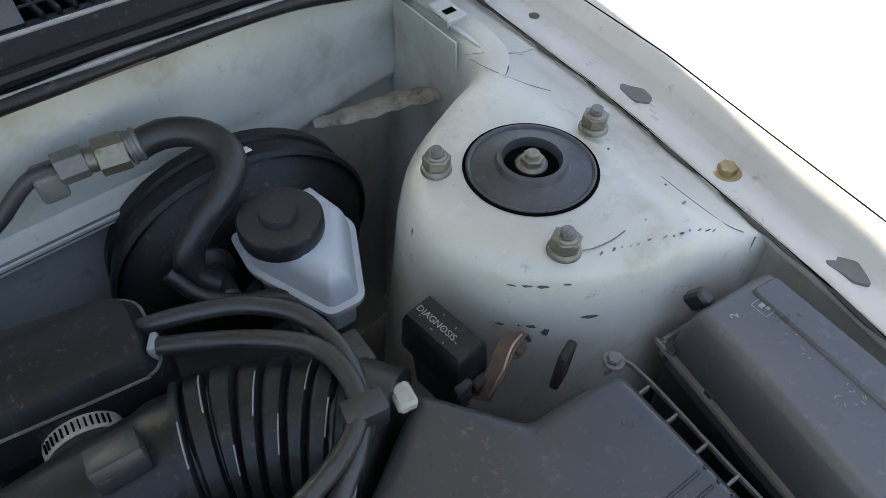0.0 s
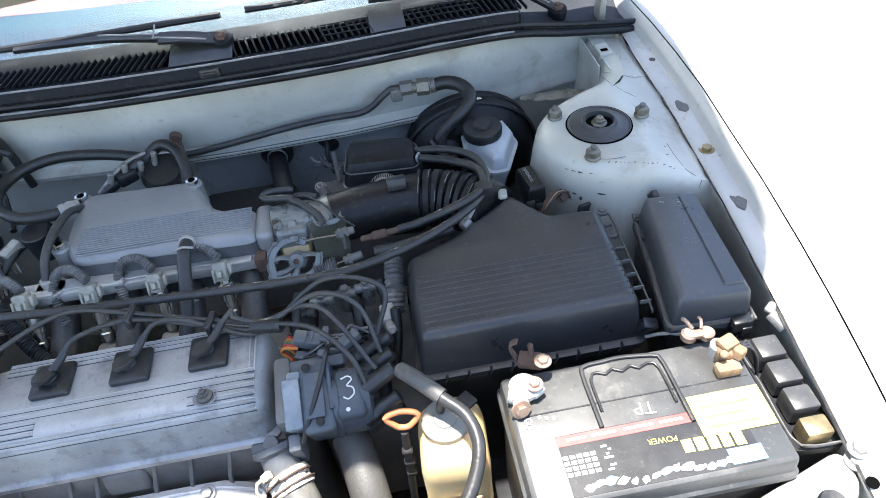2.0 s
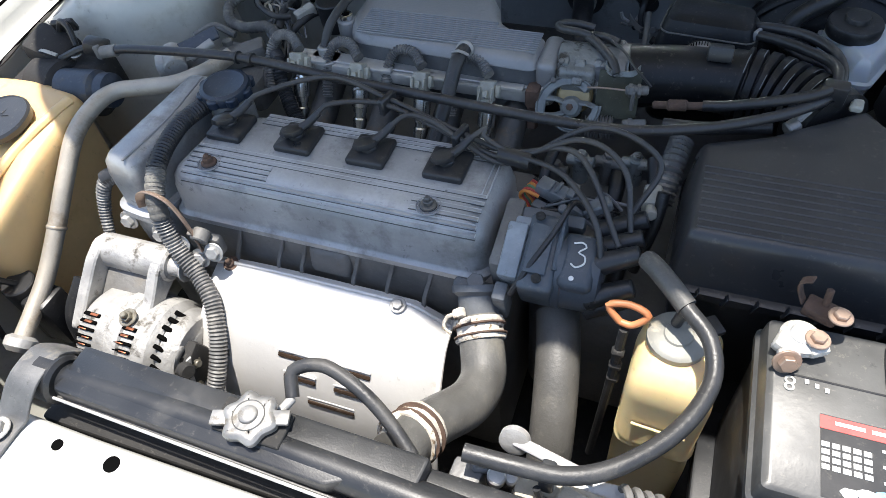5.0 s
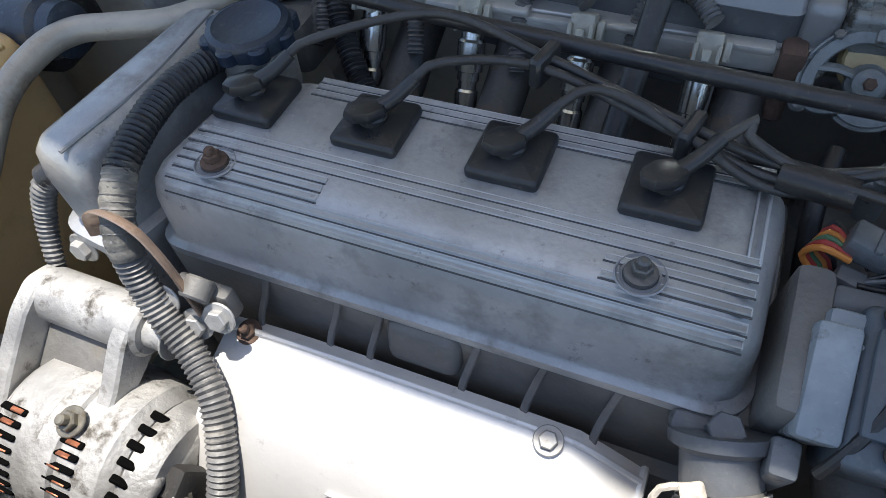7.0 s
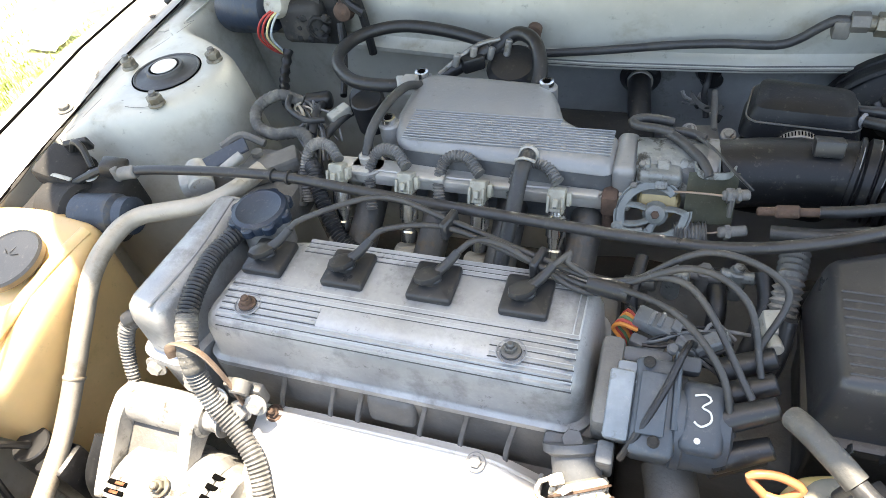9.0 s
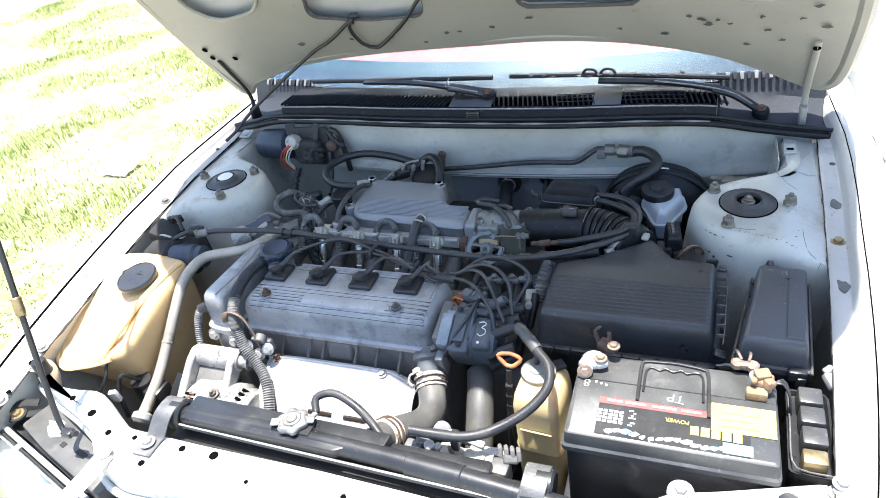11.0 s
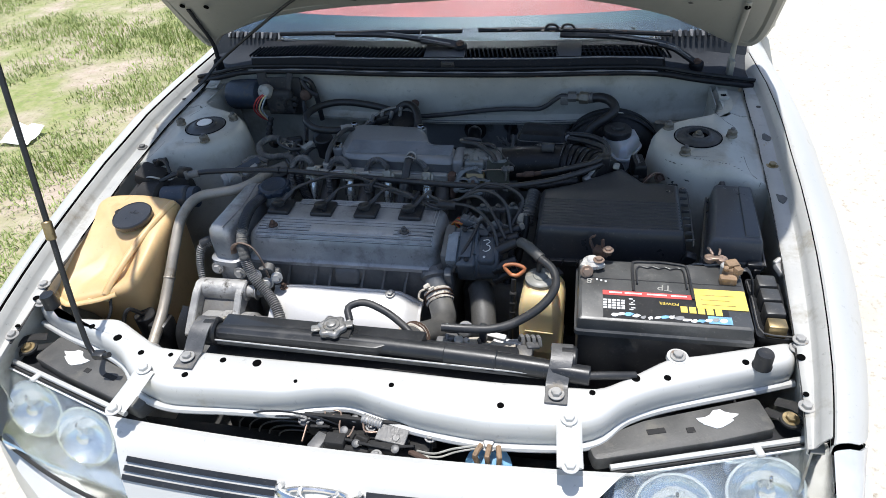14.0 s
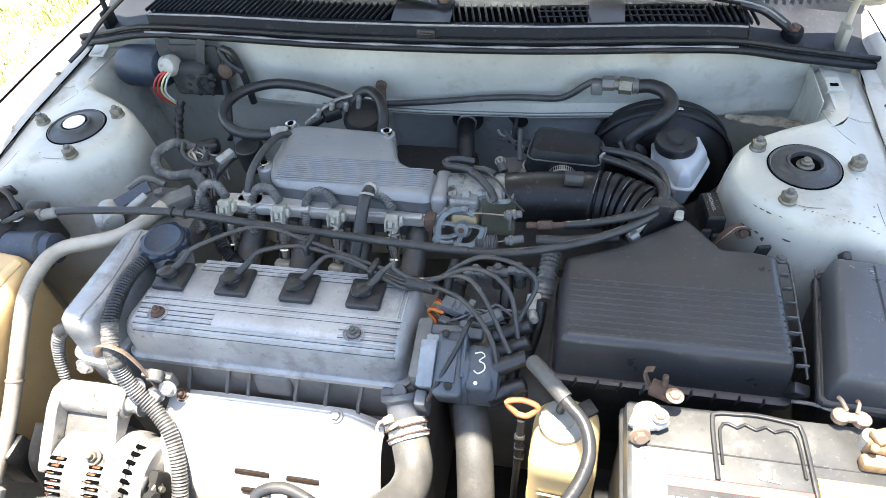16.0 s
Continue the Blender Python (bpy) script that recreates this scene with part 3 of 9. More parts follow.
def side_panel(s):
    """The wing, the inner rail and the apron of one side; s is 1 or -1."""
    ys = [-0.012, 0.0, 0.03, 0.06, 0.11, 0.18, 0.25, 0.33, 0.4, 0.5, 0.6, 0.65, 0.7, 0.75, 0.8, 0.9, 1.05, 1.2]
    rows = []
    for y in ys:
        c, z = crest_x(y), rail_z(y)
        rows.append([(s * (c + dx), y + sweep(dx) * max(0.0, 1 - (y + 0.012) / 0.4), z + dz) for dx, dz in ((0.0042, 0.008), (0.0032, 0.021), (0.0038, 0.0258), (0.0062, 0.0282), (0.011, 0.0288), (0.021, 0.0272), (0.036, 0.0195), (0.052, 0.004), (0.068, -0.021), (0.083, -0.054), (0.096, -0.1), (0.106, -0.17), (0.111, -0.34))])
    part("fender", thick(strip(rows), -0.002 * s), PAINT, car, "champagne painted front wing")
    edge = [Vector(p) for p in rows[0][2:]]
    back = [p + Vector((0, 0.004, -0.012)) for p in edge]
    part("wing_gap", thick(strip([[a + Vector((0, -0.004, -0.012)), b + Vector((0, 0.012, -0.004))] for a, b in zip(edge, back)]), 0.002), HOLE, car, "dark gap at the wing's front edge")
    front = [[p + Vector((-0.5 * s * f * max(0.0, abs(p.x) - 0.655), -0.006 - 0.1 * f, -0.004 - 0.07 * f)) for f in (0.0, 0.3, 0.6, 1.0)] for p in edge]
    part("corner_lamp", thick(strip(front), -0.003 * s), CORNERL, car, "pale clouded corner lamp")
    rows = []
    for y in [v for v in ys if v >= 0.0 and v <= 1.05]:
        a, c, z = rail_x(y), crest_x(y), rail_z(y)
        f = c - 0.0125
        rows.append([(s * x, y, z + dz) for x, dz in ((a + 0.004, -0.012), (a, -0.009), (a, -0.002), (a + 0.003, 0), (0.5 * (a + f), 0.0006), (f - 0.003, 0.0003), (f - 0.0006, 0.0022), (c - 0.0092, 0.0128), (c - 0.0083, 0.0148), (c - 0.0065, 0.0168), (c - 0.002, 0.0238), (c - 0.0004, 0.0247), (c + 0.0004, 0.0235), (c + 0.0008, 0.012))])
    part("wing_rail", thick(strip(rows), -0.002 * s), RAILP, car, "scuffed painted inner wing rail")
    part("crest_gap", tube([(s * (crest_x(y) + 0.0018), y, rail_z(y) + 0.0252) for y in np.linspace(-0.01, 1.05, 40)], 0.0023, 8, 0.03), HOLE, car, "dark gap between rail and wing")
    rows = []
    for y in [v for v in ys if v >= 0.0 and v <= 1.05]:
        a, z = rail_x(y), rail_z(y)
        rows.append([(s * (a + 0.02), y, z - 0.008), (s * (a + 0.006), y, z - 0.009), (s * (a + 0.012), y, z - 0.1), (s * (a + 0.0), y, z - 0.22), (s * (a - 0.04), y, 0.42), (s * (a - 0.1), y, 0.34)])
    # Dark line painting the shade under the rail's lip.
    part("rail_gap", tube([(s * (rail_x(y) - 0.0008), y, rail_z(y) - 0.002) for y in np.linspace(0.3, 0.93, 12)], 0.0016, 6, 0.03), HOLE, car, "dark line for the shade at the rail step")
    part("apron", thick(strip(rows), -0.003 * s), BAY, car, "painted inner apron panel")
    rows = [[(s * (crest_x(y) + dx), y, rail_z(y) + dz) for dx, dz in ((0.01, 0.026), (0.036, 0.0185), (0.068, -0.021), (0.096, -0.1), (0.108, -0.2), (0.111, -0.5))] for y in (1.205, 1.5, 1.85)]
    part("door", thick(strip(rows), -0.02 * s), PAINT, car, "painted front door side")
    rows = [[(s * (0.742 - in_ + dx), y, 0.845 + dz) for dx, dz in ((0.0, 0.01), (0.04, 0.003), (0.085, -0.034), (0.11, -0.11), (0.117, -0.2), (0.117, -0.5))] for y, in_ in ((1.855, 0.0), (2.4, 0.0), (3.0, 0.0), (3.5, 0.012), (3.85, 0.04), (4.02, 0.1))]
    part("body_side", thick(strip(rows), -0.02 * s), PAINT, car, "painted rear body side")
    rows = [[(s * 0.752, yb, 0.852), (s * 0.7, 0.5 * (yb + yt), 1.1), (s * 0.612, yt, 1.355)] for yb, yt in ((1.32, 1.76), (1.9, 2.0), (2.5, 2.5), (3.1, 2.9), (3.5, 3.05))]
    part("side_window", thick(strip(rows), -0.004 * s), DASH, car, "dark side window")


side_panel(1)
side = part("side_lamp", box((crest_x(0.98) + 0.086, 0.98, rail_z(0.98) - 0.055), (0.03, 0.085, 0.006), 0.0025, 2, (0, 62, 1.5)), DARK, car, "smoky side repeater lamp on the wing")
part("lamp_lens", box((crest_x(0.98) + 0.0895, 0.98, rail_z(0.98) - 0.0535), (0.022, 0.074, 0.006), 0.0025, 2, (0, 62, 1.5)), GREYPLUG, side, "clouded lens")
side_panel(-1)


def filled(loops, place):
    """A sheet inside the first outline, with holes at the others."""
    bm, edges = bmesh.new(), []
    for loop in loops:
        vs = [bm.verts.new((x, s, 0)) for x, s in loop]
        edges += [bm.edges.new((vs[i - 1], vs[i])) for i in range(len(vs))]
    bmesh.ops.triangle_fill(bm, use_beauty=True, use_dissolve=False, edges=edges)
    long = [e for e in bm.edges if e.calc_length() > 0.12]
    bmesh.ops.subdivide_edges(bm, edges=long, cuts=3, use_grid_fill=True)
    for v in bm.verts:
        v.co = place(v.co.x, v.co.y)
    return bm


def strut_tower(s):
    pts = [(0.662, 0.545), (0.61, 0.552), (0.56, 0.562), (0.51, 0.58), (0.468, 0.615), (0.45, 0.66), (0.461, 0.71), (0.5, 0.745), (0.545, 0.77), (0.585, 0.795), (0.6, 0.84), (0.602, 0.93), (0.668, 0.93)]
    line = [(p.x, p.y) for p in spline([(x, y, 0) for x, y in pts], 0.012)]
    bm, rings = bmesh.new(), []

    def top(x, y):
        return 0.8185 - (0.8235 - rail_z(y)) * max(0.0, min(1.0, (x - 0.585) / 0.06)) - 0.004 * max(0.0, (y - 0.76) / 0.15)

    for dz, d in ((0.0, -0.03), (-0.001, -0.016), (-0.006, -0.006), (-0.018, 0.001), (-0.045, 0.006), (-0.1, 0.012), (-0.17, 0.02), (-0.3, 0.03), (-0.42, 0.04)):
        ring = []
        for i, (x, y) in enumerate(line):
            a, b = Vector(line[max(i - 1, 0)]), Vector(line[min(i + 1, len(line) - 1)])
            t = (b - a).normalized()
            k = min(1.0, min(i, len(line) - 1 - i) / 5)
            dent = 0.003 * noise.noise(Vector((x * 22, y * 22, dz * 14))) if dz < -0.003 else 0
            ring.append(bm.verts.new((x - (d + dent) * k * t.y, y + (d + dent) * k * t.x, top(x, y) + dz)))
        rings.append(ring)
    for a, b in zip(rings, rings[1:]):
        for k in range(len(a) - 1):
            bm.faces.new((a[k], a[k + 1], b[k + 1], b[k]))
    bm = joined(bm, filled([[(v.co.x, v.co.y) for v in rings[0]]], lambda x, y: Vector((x, y, top(x, y) + 0.0008 * noise.noise(Vector((x * 30, y * 30, 4)))))))
    bmesh.ops.remove_doubles(bm, verts=bm.verts, dist=0.0012)
    bmesh.ops.recalc_face_normals(bm, faces=bm.faces)
    for v in bm.verts:
        v.co.x *= s
    tower = part("strut_tower", bm, BAY, car, "dented painted suspension strut tower")
    c = Vector((s * 0.5375, 0.667, 0.8185))
    up = c + Vector((0, 0, 1))
    def bare(name_, pts, r, m_=CHIP):
        part(name_, tube([(s * x, y, top(x, y) + dz) for x, y, dz in pts], r, 6, 0.006, flat=0.35), m_, tower)

    for a in ([(0.582, 0.795, 0), (0.586, 0.776, 0), (0.601, 0.75, 0), (0.618, 0.735, 0)], [(0.582, 0.803, 0), (0.61, 0.803, 0), (0.641, 0.797, 0)], [(0.5, 0.607, 0), (0.515, 0.592, 0), (0.534, 0.588, 0), (0.548, 0.589, 0)], [(0.619, 0.62, 0), (0.62, 0.59, 0), (0.624, 0.565, 0), (0.634, 0.556, 0)], [(0.641, 0.55, 0), (0.635, 0.547, -0.03), (0.63, 0.546, -0.06)]):
        bare("paint_crack", a, 0.0005, PEEL)
    pick = random.Random(8 + s)

    def flake(p, n, w, h, m_=CHIP, turn_=0.0):
        """A ragged bare patch lying on the panel."""
        u = n.cross(Vector((0, 0, 1)) if abs(n.z) < 0.9 else Vector((0, 1, 0))).normalized()
        v = n.cross(u)
        u, v = u * math.cos(turn_) + v * math.sin(turn_), v * math.cos(turn_) - u * math.sin(turn_)
        f = bmesh.new()
        f.faces.new([f.verts.new(p + n * 0.0003 + u * w * pick.uniform(0.55, 1.1) * math.cos(a_) + v * h * pick.uniform(0.5, 1.2) * math.sin(a_)) for a_ in np.linspace(0, 6.283, 15)[:-1]])
        part("paint_chip", thick(f, 0.0002), m_, tower)

    if s > 0:
        side = [((0.4742, 0.6075, 0.7983), (-0.73, -0.65, 0.21)), ((0.4812, 0.601, 0.799), (-0.66, -0.72, 0.2)), ((0.4882, 0.5948, 0.7996), (-0.59, -0.78, 0.2)), ((0.501, 0.586, 0.8018), (-0.5, -0.76, 0.4)), ((0.4673, 0.6059, 0.7652), (-0.73, -0.67, 0.11)), ((0.4745, 0.599, 0.7656), (-0.7, -0.7, 0.12)), ((0.4818, 0.5921, 0.7658), (-0.67, -0.73, 0.12)), ((0.489, 0.586, 0.7605), (-0.57, -0.81, 0.12)), ((0.5137, 0.5727, 0.7737), (-0.45, -0.87, 0.18)), ((0.4495, 0.68, 0.7976), (-0.97, 0.19, 0.17)), ((0.45, 0.67, 0.79), (-0.98, 0.1, 0.17)), ((0.4887, 0.731, 0.8105), (-0.53, 0.67, 0.52))]
        for k, (p, n) in enumerate(side):
            flake(Vector(p), Vector(n).normalized(), (0.0036, 0.0042, 0.0042, 0.0034, 0.0036, 0.0042, 0.004, 0.0034, 0.0062, 0.001, 0.0012, 0.0012)[k], (0.0007, 0.001, 0.0013, 0.0007, 0.001, 0.0014, 0.0015, 0.0036, 0.0017, 0.003, 0.002, 0.002)[k])
        for x, y in ((0.538, 0.5815), (0.543, 0.579), (0.548, 0.5775), (0.556, 0.576), (0.566, 0.572), (0.571, 0.5695), (0.577, 0.568), (0.583, 0.567), (0.592, 0.5655), (0.6, 0.564), (0.606, 0.563), (0.533, 0.583), (0.524, 0.585), (0.6, 0.655), (0.612, 0.61), (0.607, 0.59), (0.565, 0.588)):
            flake(Vector((x, y, top(x, y) + 0.0002 + (0.0 if y > 0.586 else -0.0022))), Vector((-0.1, -0.38 if y < 0.586 else 0.0, 0.92)).normalized(), pick.uniform(0.0008, 0.0026), pick.uniform(0.0005, 0.0011), (CHIP, PEEL, STREAK)[pick.randrange(3)], pick.uniform(-0.4, 0.4))
    else:
        for x, y in ((0.5, 0.59), (0.52, 0.582), (0.56, 0.6), (0.6, 0.59), (0.47, 0.64)):
            flake(Vector((-x, y, top(x, y) + (0.0002 if y > 0.595 else -0.002))), Vector((0, 0, 1)), pick.uniform(0.001, 0.002), 0.0008, PEEL)
    part("mount_collar", lathe([(0.0435, 0.0), (0.0465, 0.0004), (0.0462, 0.0012), (0.0446, 0.0014), (0.044, 0.0)], c, up, 48), HOLE, tower, "dark gap round the mount")
    part("rubber_mount", lathe([(0.0445, 0.0), (0.0442, 0.0018), (0.0428, 0.002), (0.0412, 0.0006), (0.037, 0.0015), (0.03, 0.002), (0.025, 0.0045), (0.0235, 0.009), (0.0205, 0.0095), (0.0195, 0.006), (0.019, 0.002), (0.001, 0.002)], c, up, 48), MOUNT, tower, "dished grey-black rubber strut mount")
    # Black disc painting the shade of a deep well on a shallow floor.
    part("mount_well", lathe([(0.0188, 0.0022), (0.0188, 0.0028), (0.001, 0.0029)], c, up, 28), HOLE, tower, "black disc for the shade of the mount well")
    if s > 0:
        part("strut_nut", joined(lathe([(0.011, 0), (0.0112, 0.002), (0.009, 0.004)], c + Vector((0, 0, 0.002)), up, 24), hexa(c + Vector((0, 0, 0.004)), (0.05, 0, 1), 0.0082, 0.006), cyl(c, c + Vector((0, 0, 0.0145)), 0.0048)), BOLT, tower, "rusty strut nut")
    else:
        part("cap", lathe([(0.0165, 0.0085), (0.0172, 0.0098), (0.016, 0.0108), (0.001, 0.011)], c, up, 32), WHITE, tower, "white plastic strut cap")
    for dx, dy in ((-0.046, 0.042), (0.072, 0.014), (-0.024, -0.061)):
        q = Vector((s * (0.53 + dx), 0.66 + dy, 0.818))
        part("stud_nut", joined(lathe([(0.0108, 0), (0.0108, 0.002), (0.0098, 0.0035), (0.009, 0.0042)], q, q + Vector((0, 0, 1)), 24), hexa(q + Vector((0, 0, 0.004)), (0.03, 0, 1), 0.0098, 0.0085), lathe([(0.0072, 0), (0.0064, 0.0014), (0.0058, 0.002)], q + Vector((0, 0, 0.012)), q + Vector((0, 0, 1)), 16)), BOLT, tower, "weathered hexagon nut")
        part("stud", joined(*[lathe([(0.004, 0), (0.0044, 0.0006), (0.0044, 0.0012), (0.004, 0.0016)], q + Vector((0, 0, 0.0135 + 0.0016 * k)), q + Vector((0, 0, 1)), 14) for k in range(3)]), STRAPM, tower, "threaded stud end")
    return tower


strut_tower(1)
strut_tower(-1)

# ---- bulkhead, cowl, windscreen ----
SEAL = [(-0.69, 0.935, 0.81), (-0.61, 0.915, 0.832), (-0.52, 0.9, 0.853), (-0.36, 0.872, 0.867), (-0.18, 0.855, 0.87), (0, 0.85, 0.871), (0.18, 0.855, 0.87), (0.36, 0.872, 0.868), (0.47, 0.893, 0.858), (0.56, 0.915, 0.835), (0.69, 0.935, 0.81)]
seal_y, seal_z = table([(x, y) for x, y, z in SEAL]), table([(x, z) for x, y, z in SEAL])
XS = [-0.66 + 0.03 * k for k in range(45)]
bulk = part("bulkhead_upper", thick(strip([[(x, seal_y(x) + 0.012 + dy, z) for dy, z in (((0.002, seal_z(x) + 0.004), (0.0, seal_z(x) - 0.03), (0.002, 0.79), (0.006, 0.757), (0.0, 0.751), (-0.014, 0.748), (-0.013, 0.744), (0.03, 0.741)) if x < 0.42 else ((0.002, seal_z(x) + 0.004), (0.0, seal_z(x) - 0.03), (0.002, 0.79), (0.006, 0.757), (0.004, 0.745), (-0.002, 0.735), (-0.002, 0.73), (0.03, 0.728)))] for x in XS]), 0.002), BAY, car, "dusty painted bulkhead panel")
for z, m_ in ((0.7502, PEEL), (0.746, CHIP)):
    part("ledge_seam", tube([(x, seal_y(x) - (0.0012 if z > 0.748 else 0.0028), z) for x in np.linspace(-0.2, 0.38, 24)], 0.0012, 6, 0.02), m_, bulk, "dark folded seam of the ledge")
# The 0.33 to 0.46 section gets the dark panel colour as painted shade.
for name_, lo, hi, m_, lab in (("bulkhead_lower", -0.66, -0.085, BAY, "dull painted lower bulkhead"), ("sound_deadener", -0.085, 0.33, FIRE, "dark padded bulkhead insulation"), ("bulkhead_lower", 0.33, 0.46, FIRE, "lower bulkhead, its shade put into a dark colour"), ("bulkhead_lower", 0.46, 0.66, BAY, "dusty painted bulkhead corner")):
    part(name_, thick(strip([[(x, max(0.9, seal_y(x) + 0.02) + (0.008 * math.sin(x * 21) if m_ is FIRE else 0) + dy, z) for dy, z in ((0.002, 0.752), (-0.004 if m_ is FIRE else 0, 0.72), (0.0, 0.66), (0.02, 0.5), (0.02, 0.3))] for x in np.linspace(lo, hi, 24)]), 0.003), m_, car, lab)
part("seam_sealer", tube([(0.48, 0.892, 0.735), (0.52, 0.88, 0.738), (0.56, 0.868, 0.744), (0.592, 0.85, 0.748)], lambda t: 0.006 + 0.012 * t * (1.15 - t) * 2 + 0.0015 * math.sin(t * 31), 10, flat=0.25), LEDGE, bulk, "flaking dried seam sealer")
part("bulkhead_corner", thick(strip([[(0.595, 0.93 - 0.02 * k, 0.81), (0.594, 0.925 - 0.02 * k, 0.76), (0.585, 0.92 - 0.02 * k, 0.7)] for k in range(6)]), 0.002), BAY, car, "dusty corner panel")
for s in (-1, 1):
    part("corner_panel", thick(strip([[(s * x, y, 0.8195 - (0.8235 - rail_z(y)) * min(1.0, (x - 0.585) / 0.06) - 0.027 * (y - 0.76)) for x in (0.606, 0.615, 0.628, 0.642, 0.656)] for y in (0.8, 0.83, 0.87, 0.9, 0.93)]), 0.002), BAY, car, "dull painted corner panel")
part("panel_tab", joined(box((0.614, 0.872, 0.8145), (0.022, 0.03, 0.003), 0.0012, 1, (6, 0, 4)), box((0.614, 0.857, 0.8105), (0.022, 0.003, 0.01), 0.001, 1, (10, 0, 4))), BAY, car, "small painted tab with a hole")
part("tab_hole", box((0.614, 0.868, 0.8158), (0.012, 0.007, 0.001), 0.0004, 1, (6, 0, 4)), HOLE, car, "dark tab hole")
part("hood_seal", joined(tube([(x, y - 0.002, z - 0.002) for x, y, z in SEAL], 0.0085, 12, 0.01, flat=0.8), tube([(x, y + 0.001, z + 0.0105) for x, y, z in SEAL], 0.0048, 8, 0.01)), BLACKP, car, "black rubber bonnet seal")
part("seal_streak", tube([(x, y - 0.0066, z + 0.0045) for x, y, z in SEAL if -0.55 < x < 0.5], lambda t: 0.0016 + 0.0008 * math.sin(60 * t), 6, 0.008), STREAK, car, "rubbed grey line on the seal")
for x, w in ((0.33, 0.02), (0.35, 0.012), (0.21, 0.01), (-0.3, 0.014)):
    part("rust_stain", tube([(x - w, seal_y(x - w) - 0.0075, seal_z(x - w) - 0.004), (x, seal_y(x) - 0.009, seal_z(x) - 0.004), (x + w, seal_y(x + w) - 0.0075, seal_z(x + w) - 0.004)], 0.003, 6, 0.006, flat=0.4), RUST, car)
COWLX = [x for x in XS if -0.52 < x < 0.5]
cowl = part("cowl", thick(strip([[(x, seal_y(x) + a, seal_z(x) + b) for a, b in ((0.0, 0.004), (0.003, 0.012), (0.005, 0.026), (0.008, 0.0295), (0.014, 0.0305), (0.017, 0.026), (0.019, 0.0255))] for x in COWLX]), 0.003), COWLM, car, "faded black plastic cowl panel")
# Black sheet that paints the shade behind the slats.
part("cowl_bed", thick(strip([[(x, seal_y(x) + a, seal_z(x) + b) for a, b in ((0.017, 0.02), (0.03, 0.019), (0.07, 0.026), (0.1, 0.028), (0.13, 0.02))] for x in COWLX]), 0.003), HOLE, cowl, "black sheet for the shade under the air slats")
part("cowl_lip", tube([(x, seal_y(x) + 0.0085, seal_z(x) + 0.0305) for x in COWLX], 0.0016, 6, 0.02), STREAK, cowl, "worn pale panel edge")
part("slat_frame", joined(*[thick(strip([[(x, seal_y(x) + a, seal_z(x) + b), (x, seal_y(x) + a + w, seal_z(x) + b + 0.001)] for x in COWLX]), 0.003) for a, b, w in ((0.019, 0.0262, 0.008), (0.063, 0.034, 0.045))]), COWLM, cowl, "black rails of the air grille")
for k in range(98):
    x = -0.515 + 0.0104 * k
    if -0.06 < x < 0.035 or 0.245 < x < 0.3:
        continue
    part("slat", box((x, seal_y(x) + 0.045, seal_z(x) + 0.0318), (0.003, 0.044, 0.006), 0.0008, 1, (9, 0, 14 if x > 0 else -22)), COWLM, cowl)
part("slat_bars", joined(*[tube([(x, seal_y(x) + a, seal_z(x) + b) for x in np.linspace(lo, hi, 9)], 0.0011, 6, 0.03) for lo, hi in ((0.17, 0.245), (0.3, 0.42)) for a, b in ((0.035, 0.033), (0.048, 0.0352), (0.061, 0.0373))]), COWLM, cowl, "cross bars of the grille")
for lo, hi in ((-0.06, 0.035), (0.245, 0.3)):
    part("slat_blank", thick(strip([[(x, seal_y(x) + 0.02, seal_z(x) + 0.03), (x, seal_y(x) + 0.08, seal_z(x) + 0.0405)] for x in np.linspace(lo, hi, 6)]), 0.003), PLASTIC, cowl, "smooth blank between the slats")
part("cowl_clip", joined(box((0.0, 0.853, 0.889), (0.03, 0.008, 0.018), 0.002), box((0.0, 0.848, 0.892), (0.02, 0.004, 0.005), 0.001)), PLASTIC, cowl, "black cowl clip")
for s in (-1, 1):
    rows = []
    for k in range(9):
        u = k / 8
        x = 0.485 + 0.2 * u
        z = seal_z(s * x) + 0.002
        rows.append([(s * x, seal_y(s * x), z), (s * x, seal_y(s * x) + 0.02, z - 0.004 - 0.008 * (1 - u)), (s * x, seal_y(s * x) + 0.06, z - 0.002), (s * x, 0.995 + 0.02 * u, z + 0.006), (s * x, 1.01 + 0.04 * u, z + 0.02), (s * x, 1.022 + 0.05 * u, 0.903 - 0.012 * u)])
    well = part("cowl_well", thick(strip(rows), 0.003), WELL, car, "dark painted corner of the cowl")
    part("well_side", thick(strip([[(s * 0.484, seal_y(0.484) + a, seal_z(0.484) + b), (s * 0.487, seal_y(0.484) + a, seal_z(0.484) + b - 0.012 - 0.02 * (a > 0.01))] for a, b in ((0.0, 0.01), (0.005, 0.028), (0.02, 0.03), (0.06, 0.036), (0.12, 0.03))]), 0.003), COWLM, well, "black end of the cowl panel")
    for k in range(13):
        x = 0.47 + 0.0135 * k
        part("tooth", box((s * x, 1.012 + 0.25 * (x - 0.47), 0.9 - 0.06 * (x - 0.47)), (0.0075, 0.012, 0.016), 0.001, 1, (-30, 0, 8 * s)), (STREAK, WELL)[k % 2], well, "edge tooth under the screen")
